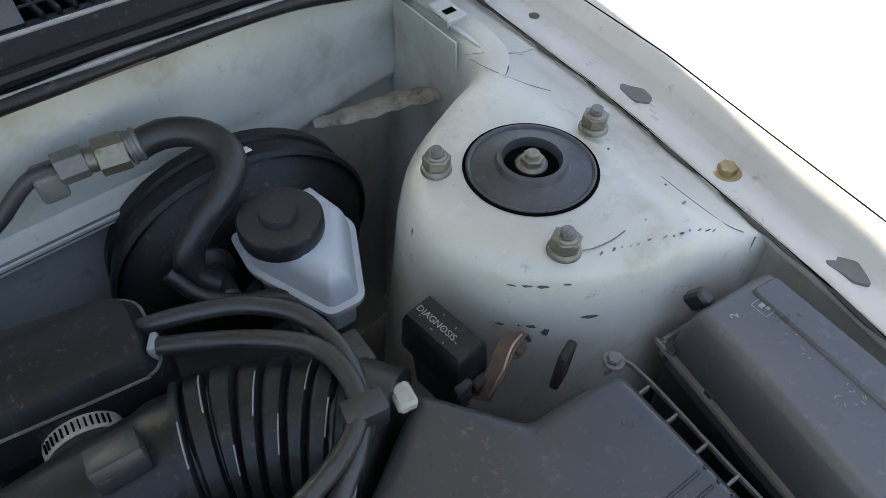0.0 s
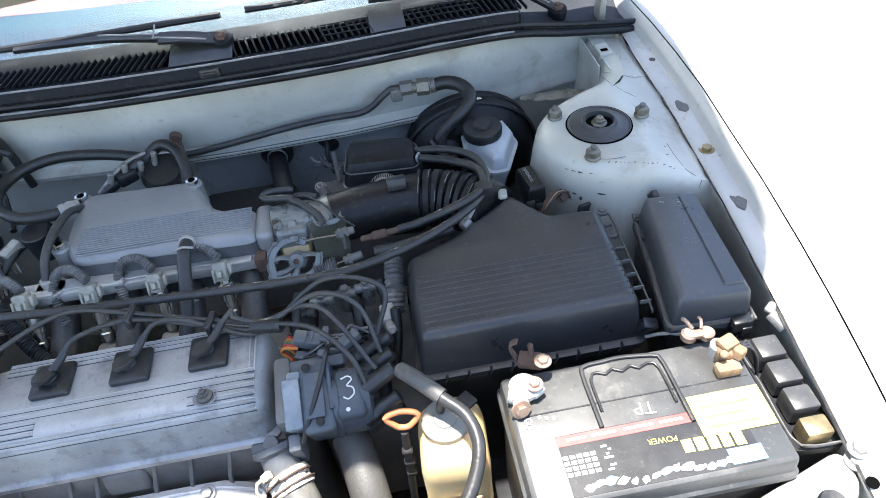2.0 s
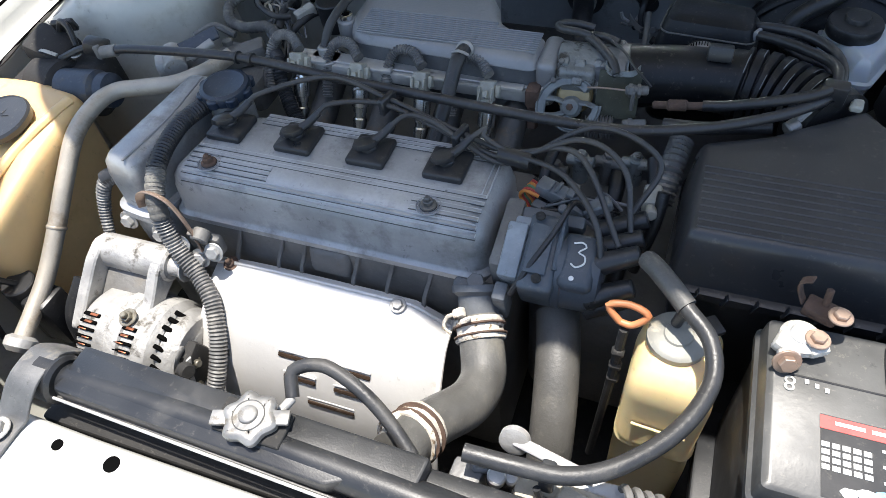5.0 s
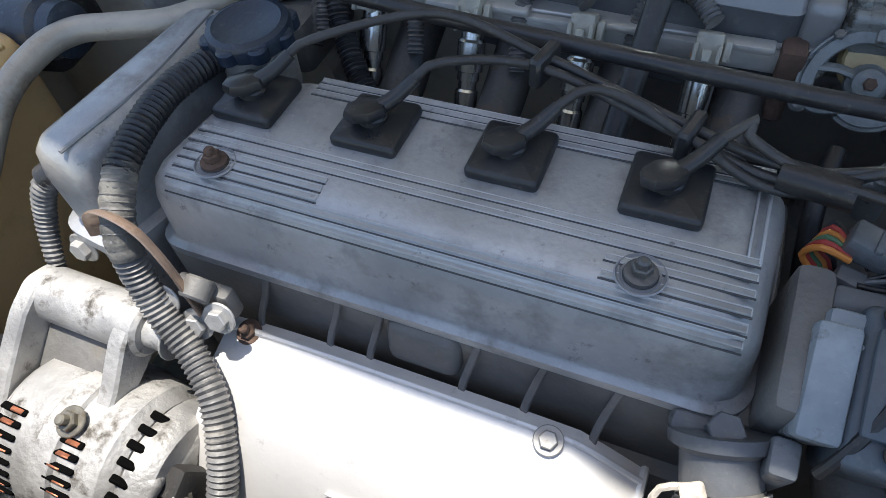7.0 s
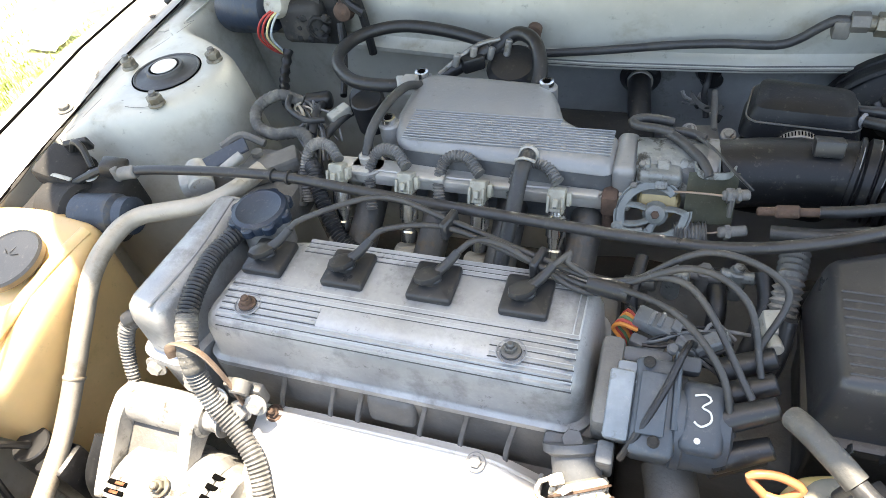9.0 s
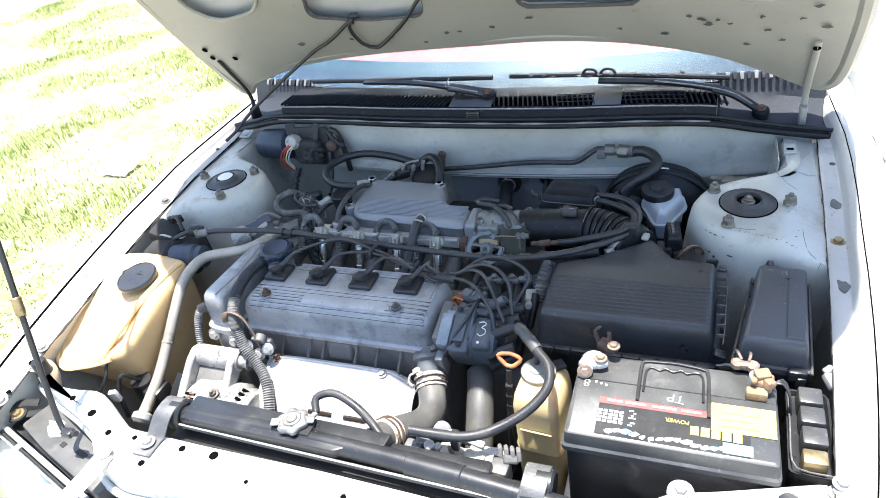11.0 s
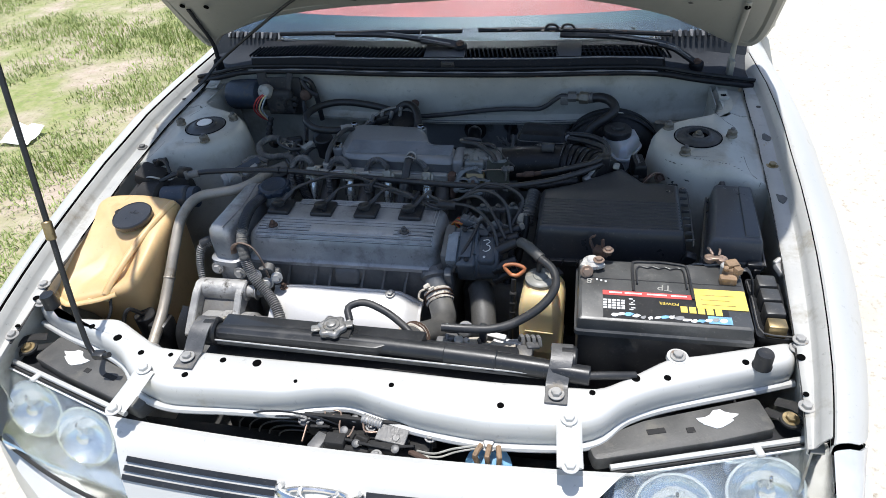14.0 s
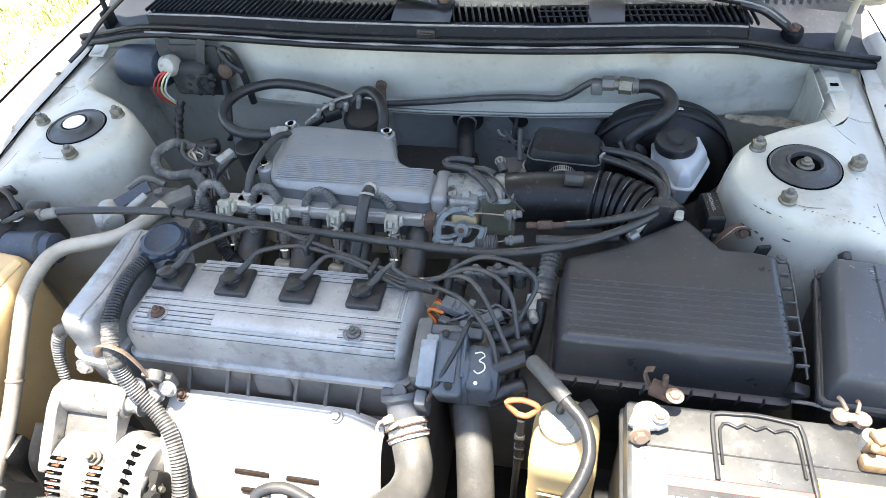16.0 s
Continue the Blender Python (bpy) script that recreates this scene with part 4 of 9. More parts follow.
for x, y, z in ((0.02, 0.915, 0.908), (0.563, 0.966, 0.845)):
    part("wiper_pivot", joined(lathe([(0.0155, -0.014), (0.0165, 0.0), (0.0155, 0.006), (0.012, 0.0075), (0.001, 0.0075)], (x, y, z), (x, y - 0.02, z + 0.1))), COWLM, cowl, "black wiper boss")
    part("pivot_nut", joined(hexa((x, y - 0.0015, z + 0.007), (0, -0.2, 1), 0.0095, 0.005), cyl((x, y - 0.0015, z + 0.007), (x, y - 0.003, z + 0.016), 0.005)), RUST, cowl, "rusty wiper spindle nut")
wiper = part("wiper", joined(strap([(0.012, 0.915, 0.915), (-0.04, 0.922, 0.922), (-0.075, 0.928, 0.923)], (0, 1, 0.2), 0.026, 0.005), strap([(-0.075, 0.928, 0.924), (-0.16, 0.94, 0.93), (-0.3, 0.962, 0.925)], (0, 1, 0.2), 0.014, 0.006), tube([(0.02, 0.955, 0.931), (-0.2, 0.957, 0.928), (-0.46, 0.995, 0.912)], 0.0055, 8)), BLACKP, car, "black wiper arm and blade")
part("wiper_edge", joined(tube([(0.0, 0.9, 0.922), (-0.075, 0.914, 0.93)], 0.0013, 6), tube([(-0.077, 0.912, 0.93), (-0.077, 0.942, 0.936)], 0.0014, 6), tube([(-0.078, 0.922, 0.932), (-0.16, 0.934, 0.937)], 0.0013, 6)), STREAK, wiper, "worn bright arm edge")
wiper2 = part("wiper", joined(strap([(0.56, 0.966, 0.853), (0.535, 0.962, 0.872), (0.505, 0.955, 0.893), (0.47, 0.95, 0.905)], (0, 1, 0.3), 0.022, 0.006), strap([(0.47, 0.95, 0.906), (0.38, 0.945, 0.922), (0.25, 0.938, 0.93)], (0, 1, 0.3), 0.014, 0.006), tube([(0.5, 0.985, 0.91), (0.25, 0.958, 0.932), (0.06, 0.95, 0.935)], 0.0055, 8)), BLACKP, car, "black wiper arm and blade")
part("wiper_edge", tube([(0.545, 0.954, 0.868), (0.505, 0.945, 0.896), (0.45, 0.938, 0.913), (0.36, 0.934, 0.927)], 0.0014, 6), STREAK, wiper2, "worn bright arm edge")
litter = random.Random(6)
for k in range(14):
    x = 0.08 + 0.026 * k + litter.uniform(-0.01, 0.01)
    c = Vector((x, 0.945 + litter.uniform(-0.008, 0.012), 0.9365 + 0.002 * math.sin(k)))
    leaf = bmesh.new()
    leaf.faces.new([leaf.verts.new(c + Vector((0.008 * math.cos(a) * litter.uniform(0.6, 1.2), 0.004 * math.sin(a), 0.002 * math.cos(2 * a + k)))) for a in np.linspace(0, 6.283, 8)[:-1]])
    part("dead_leaf", thick(leaf, 0.0004), RUST if k % 3 == 0 else CHIP, wiper2, "dry brown leaf scrap")
part("blade_joint", joined(*[tube([(x, 0.955, 0.936), (x + 0.008, 0.952, 0.946), (x + 0.024, 0.952, 0.945), (x + 0.03, 0.955, 0.935)], 0.0028, 8) for x in (0.215, 0.252)]), BLACKP, wiper2, "small blade bridge")


def screen(x, h, d=0.0):
    """A place on the windscreen: x across, h from its foot to its head."""
    return (x * (1 - 0.16 * h), 0.96 + 0.26 * (x / 0.7) ** 2 * 0.6 + h * 0.75 + d, 0.896 - 0.02 * (x / 0.7) ** 2 + h * 0.46 + 0.05 * math.sin(math.pi * h) - d)


part("windscreen", thick(strip([[screen(0.72 * u, h / 10) for u in np.linspace(-1, 1, 25)] for h in range(11)]), 0.004), WIND, car, "curved laminated windscreen", 60).visible_shadow = False
part("screen_band", thick(strip([[screen(0.72 * u, h, 0.008) for u in np.linspace(-1, 1, 25)] for h in (0.0, 0.025, 0.052)]), 0.001), DASH, car, "dark band at the foot of the screen", 60)
# A teal strip behind the glass, above the dark band.
part("screen_tint", thick(strip([[screen(0.72 * u, h, 0.008) for u in np.linspace(-1, 1, 25)] for h in (0.052, 0.066, 0.082)]), 0.001), TEAL, car, "teal strip above the dark band", 60)
part("dash_cloth", thick(strip([[(0.68 * u, 1.03 + 0.085 * h + 0.14 * u * u, 0.9 + 0.012 * h + 0.01 * noise.noise(Vector((u * 4, h, 0)))) for u in np.linspace(-1, 1, 25)] for h in range(9)]), 0.004), CLOTH, car, "red cloth on the dashboard")
part("cabin", thick(strip([[(0.56 * u, y, z) for u in np.linspace(-1, 1, 5)] for y, z in ((1.75, 0.8), (1.8, 0.5), (2.9, 0.5), (3.0, 0.9), (2.85, 1.25), (2.3, 1.33), (1.78, 1.3))]), 0.01), DASH, car, "dark closed cabin")
part("roof", thick(strip([[(0.618 * u, y, z - 0.03 * u * u) for u in np.linspace(-1, 1, 11)] for y, z in ((1.722, 1.372), (1.8, 1.392), (2.0, 1.412), (2.4, 1.42), (2.8, 1.405), (3.05, 1.375))]), 0.004), PAINT, car, "champagne painted roof")
part("rear_window", thick(strip([[((0.612 + 0.04 * f) * u, 3.052 + 0.44 * f + 0.03 * (1 - u * u), 1.37 - 0.43 * f - 0.03 * u * u * (1 - f)) for u in np.linspace(-1, 1, 9)] for f in (0, 0.33, 0.66, 1)]), 0.004), DASH, car, "dark rear window")
part("boot", thick(strip([[(w * u, y - 0.05 * u * u, z) for u in np.linspace(-1, 1, 9)] for y, z, w in ((3.5, 0.94, 0.735), (3.8, 0.935, 0.735), (4.05, 0.92, 0.7), (4.13, 0.84, 0.7), (4.14, 0.6, 0.72), (4.08, 0.32, 0.7))]), 0.004), PAINT, car, "champagne boot lid and tail")
for s in (-1, 1):
    part("pillar", tube([screen(s * 0.735, h, 0) for h in (0.0, 0.3, 0.6, 1.0)], 0.025, 10, 0.03), PAINT, car, "painted windscreen pillar")
mirror = part("door_mirror", stack(rounded([(0.80, 1.43), (0.99, 1.45), (1.0, 1.52), (0.82, 1.55)], 0.04), [(0.84, -0.02), (0.85, 0), (0.93, 0), (0.95, -0.012), (0.958, -0.03)]), PAINT, car, "champagne door mirror housing")
part("mirror_foot", box((0.8, 1.49, 0.86), (0.08, 0.05, 0.03), 0.008), PLASTIC, mirror)

# ---- bonnet, held open ----
HY, HZ = -math.cos(radians(56)), math.sin(radians(56))


def hood_at(x, s, out=0.0):
    """A place on the bonnet: x across, s from its hinge edge to its nose, out from its lower face."""
    crown = 0.03 * (1 - (x / 0.66) ** 2)
    return Vector((x, 0.95 + HY * s + (out + crown) * HZ, 0.93 + HZ * s - (out + crown) * HY))


def hood_outline(inset=0.0):
    rear = [(-0.665, -0.03), (-0.61, -0.008), (-0.48, 0.04), (-0.36, 0.06), (-0.25, 0.07), (-0.12, 0.076), (0, 0.082), (0.12, 0.09), (0.25, 0.088), (0.36, 0.074), (0.48, 0.042), (0.56, 0.002), (0.675, -0.05)]
    nose_ = [(0.692, 0.1), (0.677, 0.3), (0.646, 0.6), (0.63, 0.78), (0.59, 0.92), (0.51, 1.01), (0.3, 1.055), (0, 1.065), (-0.25, 1.055), (-0.43, 1.0), (-0.57, 0.88), (-0.662, 0.6), (-0.685, 0.3)]
    return [(x * (1 - inset / 0.66), 0.5 + (s - 0.5) * (1 - inset / 0.55)) for x, s in spl2(rear + nose_)]


def spl2(pts):
    return around(pts, 4 * len(pts))


hood = part("bonnet", thick(filled([hood_outline()], lambda x, s: hood_at(x, s, 0.032)), 0.003), PAINT, car, "champagne bonnet skin")
HOLES = [rounded([(-0.6, 0.28), (-0.55, 0.222), (-0.44, 0.237), (-0.39, 0.33), (-0.32, 0.62), (-0.5, 0.8)], 0.05), rounded([(-0.335, 0.205), (-0.2, 0.178), (-0.08, 0.182), (-0.065, 0.24), (-0.1, 0.31), (-0.3, 0.31)], 0.03), rounded([(0.115, 0.192), (0.335, 0.192), (0.35, 0.24), (0.3, 0.32), (0.12, 0.3)], 0.03), rounded([(0.46, 0.24), (0.5, 0.2), (0.59, 0.197), (0.6, 0.5), (0.55, 0.8), (0.36, 0.62)], 0.04), rounded([(-0.18, 0.56), (0, 0.45), (0.2, 0.56), (0.3, 0.88), (-0.28, 0.88)], 0.06)]
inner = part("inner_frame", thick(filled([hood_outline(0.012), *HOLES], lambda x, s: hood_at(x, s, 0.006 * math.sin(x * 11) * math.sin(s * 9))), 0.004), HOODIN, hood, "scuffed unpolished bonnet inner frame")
for i, h in enumerate(HOLES):
    part("opening_lip", tube([hood_at(x, s, 0.001) for x, s in [*h, h[0]]], 0.004, 8, 0.02), CHIP if i in (1, 2) else HOODIN, hood, "rolled opening edge")
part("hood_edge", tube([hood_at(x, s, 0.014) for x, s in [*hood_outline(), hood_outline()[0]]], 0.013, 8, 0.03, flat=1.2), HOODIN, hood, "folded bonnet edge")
CHIPS = [(0.442, 0.163), (0.42, 0.172), (0.404, 0.211), (0.43, 0.19), (0.455, 0.15), (0.489, 0.15), (0.47, 0.18), (0.576, 0.103), (0.641, 0.137), (0.6, 0.16), (0.55, 0.13), (0.52, 0.09), (0.62, 0.19), (-0.268, 0.132), (-0.047, 0.134), (-0.02, 0.136), (-0.4, 0.12), (-0.1, 0.11), (0.05, 0.14), (0.3, 0.13), (0.38, 0.12)]
rng = random.Random(4)
for k in range(30):
    x, s = CHIPS[k] if k < len(CHIPS) else (rng.uniform(-0.6, 0.62), rng.uniform(0.1, 0.34))
    q = [(x + rng.uniform(0.3, 1) * 0.007 * (1 + 0.7 * (k % 4 == 0)) * math.cos(a * 0.7), s + rng.uniform(0.3, 1) * 0.005 * math.sin(a * 0.7)) for a in range(9)]
    if 0.1 - 0.3 * x * x < s and not any(min(p[0] for p in h) - 0.02 < x < max(p[0] for p in h) + 0.02 and min(p[1] for p in h) - 0.02 < s < max(p[1] for p in h) for h in HOLES):
        bm = bmesh.new()
        bm.faces.new([bm.verts.new(hood_at(u, v, 0.006 * math.sin(u * 11) * math.sin(v * 9) - 0.0052)) for u, v in q])
        part("paint_chip", thick(bm, 0.0006), CHIP, inner)
for x, s in ((-0.64, 0.145), (-0.64, 0.115), (-0.585, 0.104), (0.634, 0.085)):
    part("access_hole", lathe([(0.0065, 0), (0.0065, 0.0015)], hood_at(x, s, -0.008), hood_at(x, s, 1)), HOLE, inner, "dark access hole")
for s in (-1, 1):
    a = Vector((s * 0.638, 0.965, 0.835))
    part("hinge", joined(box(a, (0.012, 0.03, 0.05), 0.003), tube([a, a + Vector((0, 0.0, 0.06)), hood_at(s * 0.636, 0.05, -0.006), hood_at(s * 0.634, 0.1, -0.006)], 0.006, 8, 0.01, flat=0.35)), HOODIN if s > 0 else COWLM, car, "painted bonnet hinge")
prop = thing("prop_rod", "thin black bonnet prop rod standing on the front panel", "rod", (-0.444, 0.035, 0.745))
part("rod", tube([(-0.41, 0.028, 0.752), (-0.435, 0.03, 0.746), (-0.452, 0.038, 0.757), (-0.468, 0.068, 0.84), (-0.487, 0.122, 1.0), (-0.521, 0.222, 1.3), (-0.56, 0.34, 1.65), (-0.575, 0.378, 1.765)], 0.0045, 10, 0.02), RUBBER, prop)
part("grip", cyl((-0.4785, 0.096, 0.925), (-0.4815, 0.105, 0.953), 0.0075), BRASS, prop, "tan plastic grip sleeve")
part("clip", box((-0.43, 0.029, 0.748), (0.02, 0.015, 0.011), 0.003), PLASTIC, prop)
line = thing("washer_line", "thin black washer tube hanging under the bonnet", "tube", (-0.66, 0.92, 0.83))
part("hose", tube([(-0.665, 0.852, 0.818), (-0.636, 0.872, 0.839), (-0.585, 0.905, 0.885), hood_at(-0.397, 0.09, -0.012), hood_at(-0.311, 0.141, -0.01), hood_at(-0.226, 0.207, -0.009)], 0.004, 8, 0.012), RUBBER, line)
part("hose", tube([hood_at(-0.226, 0.21, -0.009), hood_at(-0.25, 0.175, -0.012), hood_at(-0.242, 0.125, -0.014), hood_at(-0.215, 0.108, -0.014), hood_at(-0.183, 0.128, -0.012), hood_at(-0.12, 0.185, -0.01), hood_at(-0.05, 0.26, -0.01), hood_at(0.06, 0.31, -0.01), hood_at(0.16, 0.27, -0.03), hood_at(0.28, 0.32, -0.008)], 0.004, 8, 0.012), RUBBER, line)
part("clip", joined(box(hood_at(-0.226, 0.207, -0.008), (0.02, 0.01, 0.014), 0.003, 2, (56, 0, 20)), box(hood_at(-0.236, 0.196, -0.01), (0.008, 0.012, 0.02), 0.002, 2, (56, 0, 20))), PLASTIC, line, "black tube clip")

# ---- front panel ----
SUP = [(-0.632, 0.18), (-0.56, 0.118), (-0.5, 0.118), (-0.455, 0.125), (-0.4, 0.095), (-0.35, 0.069), (-0.2, 0.066), (0, 0.066), (0.2, 0.06), (0.35, 0.064), (0.4, 0.098), (0.447, 0.134), (0.5, 0.148), (0.6, 0.18), (0.632, 0.19), (0.632, 0.142), (0.56, 0.114), (0.49, 0.088), (0.43, 0.064), (0.385, 0.038), (0.35, 0.0), (0.3, -0.016), (0.2, -0.024), (0.1, -0.015), (0.035, 0.0), (-0.015, 0.014), (-0.07, 0.004), (-0.11, -0.008), (-0.2, -0.013), (-0.3, -0.018), (-0.365, 0.004), (-0.415, 0.05), (-0.48, 0.08), (-0.56, 0.106), (-0.632, 0.135)]
support = part("front_panel", stack(rounded(SUP, 0.02, 3), [(0.69, -0.004), (0.7, 0.0), (0.715, 0.001), (0.73, -0.001), (0.737, -0.004), (0.74, -0.008), (0.7405, -0.011)]), PAINT, car, "champagne painted upper front panel with holes")
part("panel_edge", tube([(x, y - 0.002, 0.698) for x, y in SUP[15:]], 0.006, 8, 0.01), PAINT, support, "rolled front edge")
for x, y, r in ((-0.429, 0.075, 0.007), (-0.37, 0.048, 0.005), (-0.318, 0.049, 0.004), (-0.227, 0.048, 0.005), (-0.17, 0.048, 0.007), (-0.274, 0.012, 0.005), (-0.096, 0.02, 0.003), (0.213, 0.012, 0.005), (0.339, 0.05, 0.0045), (0.4, 0.084, 0.0062), (0.444, 0.09, 0.005), (0.556, 0.133, 0.005), (-0.49, 0.095, 0.005), (0.05, 0.03, 0.004)):
    part("panel_hole", lathe([(r, 0), (r * 0.98, 0.0012), (r * 0.6, 0.0008)], (x, y, 0.7405), (x, y, 1), 20), HOLE, support, "dark punched hole")
for x, y in ((-0.34, 0.01), (0.462, 0.134), (0.633, 0.169), (-0.62, 0.14), (0.308, -0.011)):
    part("panel_bolt", bolt((x, y, 0.742), (0, 0, 1), 0.0075), STEEL, support, "hexagon panel bolt")
part("bolt_tab", lathe([(0.0165, -0.004), (0.0155, 0.002), (0.001, 0.002)], (0.462, 0.134, 0.739), (0.462, 0.134, 1)), PAINT, support)
for x, y in ((0.577, 0.128), (-0.595, 0.135)):
    part("bump_stop", lathe([(0.0138, 0), (0.0138, 0.003), (0.0125, 0.005), (0.0125, 0.024), (0.011, 0.027), (0.001, 0.026)], (x, y, 0.741), (x, y, 1)), RUBBER, support, "black rubber bonnet stop")
for a, b in (((-0.34, 0.01, 0.744), (-0.345, -0.068, 0.742)), ((0.308, -0.005, 0.744), (0.312, -0.075, 0.738))):
    part("stay", joined(tube([a, (Vector(a) + Vector(b)) / 2 + Vector((0, 0, -0.001)), b], 0.017, 10, 0.008, flat=0.2), bolt(Vector(b) + Vector((0, 0, 0.004)), (0, 0, 1), 0.0075), bolt(Vector(a) + Vector((0, 0, 0.004)), (0, 0, 1), 0.0075)), PAINT, support, "painted stay with two bolts")

def nose_at(x, k):
    """A place on the nose panel: k from its top edge forwards and down."""
    pts = ((-0.056, 0.69), (-0.063, 0.702), (-0.074, 0.706), (-0.1, 0.697), (-0.14, 0.672), (-0.168, 0.64), (-0.175, 0.6))
    i = min(int(k), 5)
    f = k - i
    return (x, pts[i][0] + f * (pts[i + 1][0] - pts[i][0]) + 0.1 * x * x, pts[i][1] + f * (pts[i + 1][1] - pts[i][1]))


nose_half = table([(0, 0.398), (2, 0.376), (3, 0.35), (4, 0.325), (5, 0.302), (6, 0.29)])
nose = part("nose_panel", thick(strip([[nose_at(nose_half(0.25 * k) * (j / 9.5 - 1), 0.25 * k) for k in range(25)] for j in range(20)]), 0.003), PAINT, car, "champagne nose panel above the grille")
for x0, x1 in ((-0.322, -0.085), (0.045, 0.322)):
    for k in (3.35, 3.62, 3.89):
        part("grille_bar", thick(strip([[Vector(nose_at(x, q)) + Vector((0, -0.002, 0.003)) for q in (k, k + 0.08, k + 0.17)] for x in np.linspace(x0, x1, 12)]), 0.002), PLASTIC, nose, "dark grille bar")
ring = [(0.058 * math.cos(a * math.pi / 16), 0.036 * math.sin(a * math.pi / 16)) for a in range(33)]


def badge(kx, kz, dz, r):
    return tube([(kx * x - 0.02, -0.122 - 0.85 * (kz * z + dz), 0.689 + 0.55 * (kz * z + dz)) for x, z in ring], r, 8, 0.006)


part("emblem", joined(badge(1, 1, 0, 0.005), badge(0.45, 0.95, 0, 0.0038), badge(0.78, 0.5, 0.014, 0.0038)), CHROME, nose, "plain chrome oval badge")
part("bumper", thick(strip([[(x, -0.2 + 0.25 * (x / 0.7) ** 2 + dy, z) for dy, z in ((0.0, 0.56), (-0.06, 0.54), (-0.08, 0.45), (-0.06, 0.3), (0.0, 0.22))] for x in np.linspace(-0.76, 0.76, 21)]), 0.004), PAINT, car, "champagne front bumper")


def headlamp(s):
    pts = rounded([(s * x, y) for x, y in ((0.372, -0.05), (0.655, 0.045), (0.672, 0.0), (0.66, -0.035), (0.53, -0.07), (0.335, -0.11))], 0.012)
    lamp = part("headlamp", stack(pts, [(0.54, -0.004), (0.55, 0), (0.572, 0), (0.575, -0.003)]), BOWL, car, "bright headlamp bowl")
    part("bowl_back", thick(strip([[(s * (0.375 + 0.285 * u), -0.045 + 0.09 * u + dy, z) for dy, z in ((0.0, 0.685), (0.008, 0.66), (0.012, 0.62), (0.004, 0.575))] for u in np.linspace(0, 1, 12)]), 0.002), BOWL, lamp, "bright rear of the bowl")
    part("housing", stack(rounded([(s * x, y) for x, y in ((0.38, -0.024), (0.56, 0.034), (0.65, 0.06), (0.652, 0.085), (0.55, 0.08), (0.37, 0.0))], 0.01), [(0.5, 0), (0.68, 0)]), PLASTIC, lamp, "black lamp housing")
    rows = []
    for k in range(15):
        u = k / 14
        a = Vector((s * (0.37 + 0.29 * u), -0.044 + 0.09 * u, 0.69))
        c = Vector((s * (0.3 + 0.382 * u), -0.15 + 0.134 * u - 0.012 * math.sin(math.pi * u), 0.6 - 0.045 * u))
        rows.append([a, a.lerp(c, 0.1) + Vector((0, -0.007, 0.004)), a.lerp(c, 0.4) + Vector((0, -0.016, 0.006)), a.lerp(c, 0.75) + Vector((0, -0.01, 0.002)), c])
    part("lens", thick(strip(rows), 0.003), LENS, lamp, "hazed clear headlamp lens").visible_shadow = False
    for u in (0.66,):
        part("rim_clip", box((s * (0.365 + 0.3 * u), -0.044 + 0.09 * u, 0.6935), (0.012, 0.02, 0.006), 0.002, 1, (0, 0, 18 * s)), PAINT, lamp, "grey lens clip")
    part("lens_rim", tube([(s * (0.366 + 0.294 * k / 6), -0.036 + 0.09 * k / 6, 0.692) for k in range(7)], 0.0045, 8), PAINT, lamp, "pale lens rim")
    part("lens_lip", tube([(s * (0.366 + 0.294 * k / 6), -0.05 + 0.09 * k / 6, 0.6915) for k in range(7)], 0.0014, 8), WHITE, lamp, "clear lens lip")
    part("rim_groove", tube([(s * (0.366 + 0.294 * k / 6), -0.0445 + 0.09 * k / 6, 0.692) for k in range(7)], 0.002, 6), DARK, lamp, "dark groove along the lens")
    part("lens_seal", tube([(s * (0.3 + 0.382 * k / 8), -0.152 + 0.134 * k / 8 - 0.012 * math.sin(math.pi * k / 8), 0.599 - 0.045 * k / 8) for k in range(9)], 0.0035, 8), DARK, lamp, "dark seal under the lens")
    for x, y in ((0.455, -0.034), (0.58, 0.008)):
        c = Vector((s * x, y, 0.628))
        d = c + Vector((0, -0.9, 0.4))
        part("reflector", lathe([(0.012, -0.02), (0.04, -0.01), (0.05, 0.008), (0.053, 0.014), (0.049, 0.014), (0.036, -0.006), (0.008, -0.016)], c, d, 28), BOWL, lamp, "bright round reflector")
        part("bulb_shield", joined(lathe([(0.012, 0), (0.013, 0.004), (0.011, 0.016), (0.002, 0.019)], c - Vector((0, 0.004, -0.002)), d, 18), box(c + Vector((0, -0.014, 0.026)), (0.004, 0.006, 0.03), 0.001, 1)), CHROME, lamp, "chromed bulb shield")
    q = rounded([(s * 0.345, -0.032), (s * 0.335, -0.004), (s * 0.412, 0.043), (s * 0.576, 0.105), (s * 0.592, 0.052), (s * 0.507, 0.019)], 0.008)
    strip_ = part("lamp_cover", slab(q, 0.675, 0.70), DUSTHOSE, lamp, "dusty black cover strip above the lamp")
    for x, y, w in ((0.429, 0.026, 0.026), (0.476, 0.034, 0.012)):
        part("cover_slot", box((s * x, y, 0.7003), (w, 0.009, 0.0012), 0.0004, 1, (0, 0, 16 * s)), DARK, strip_, "dark slot")
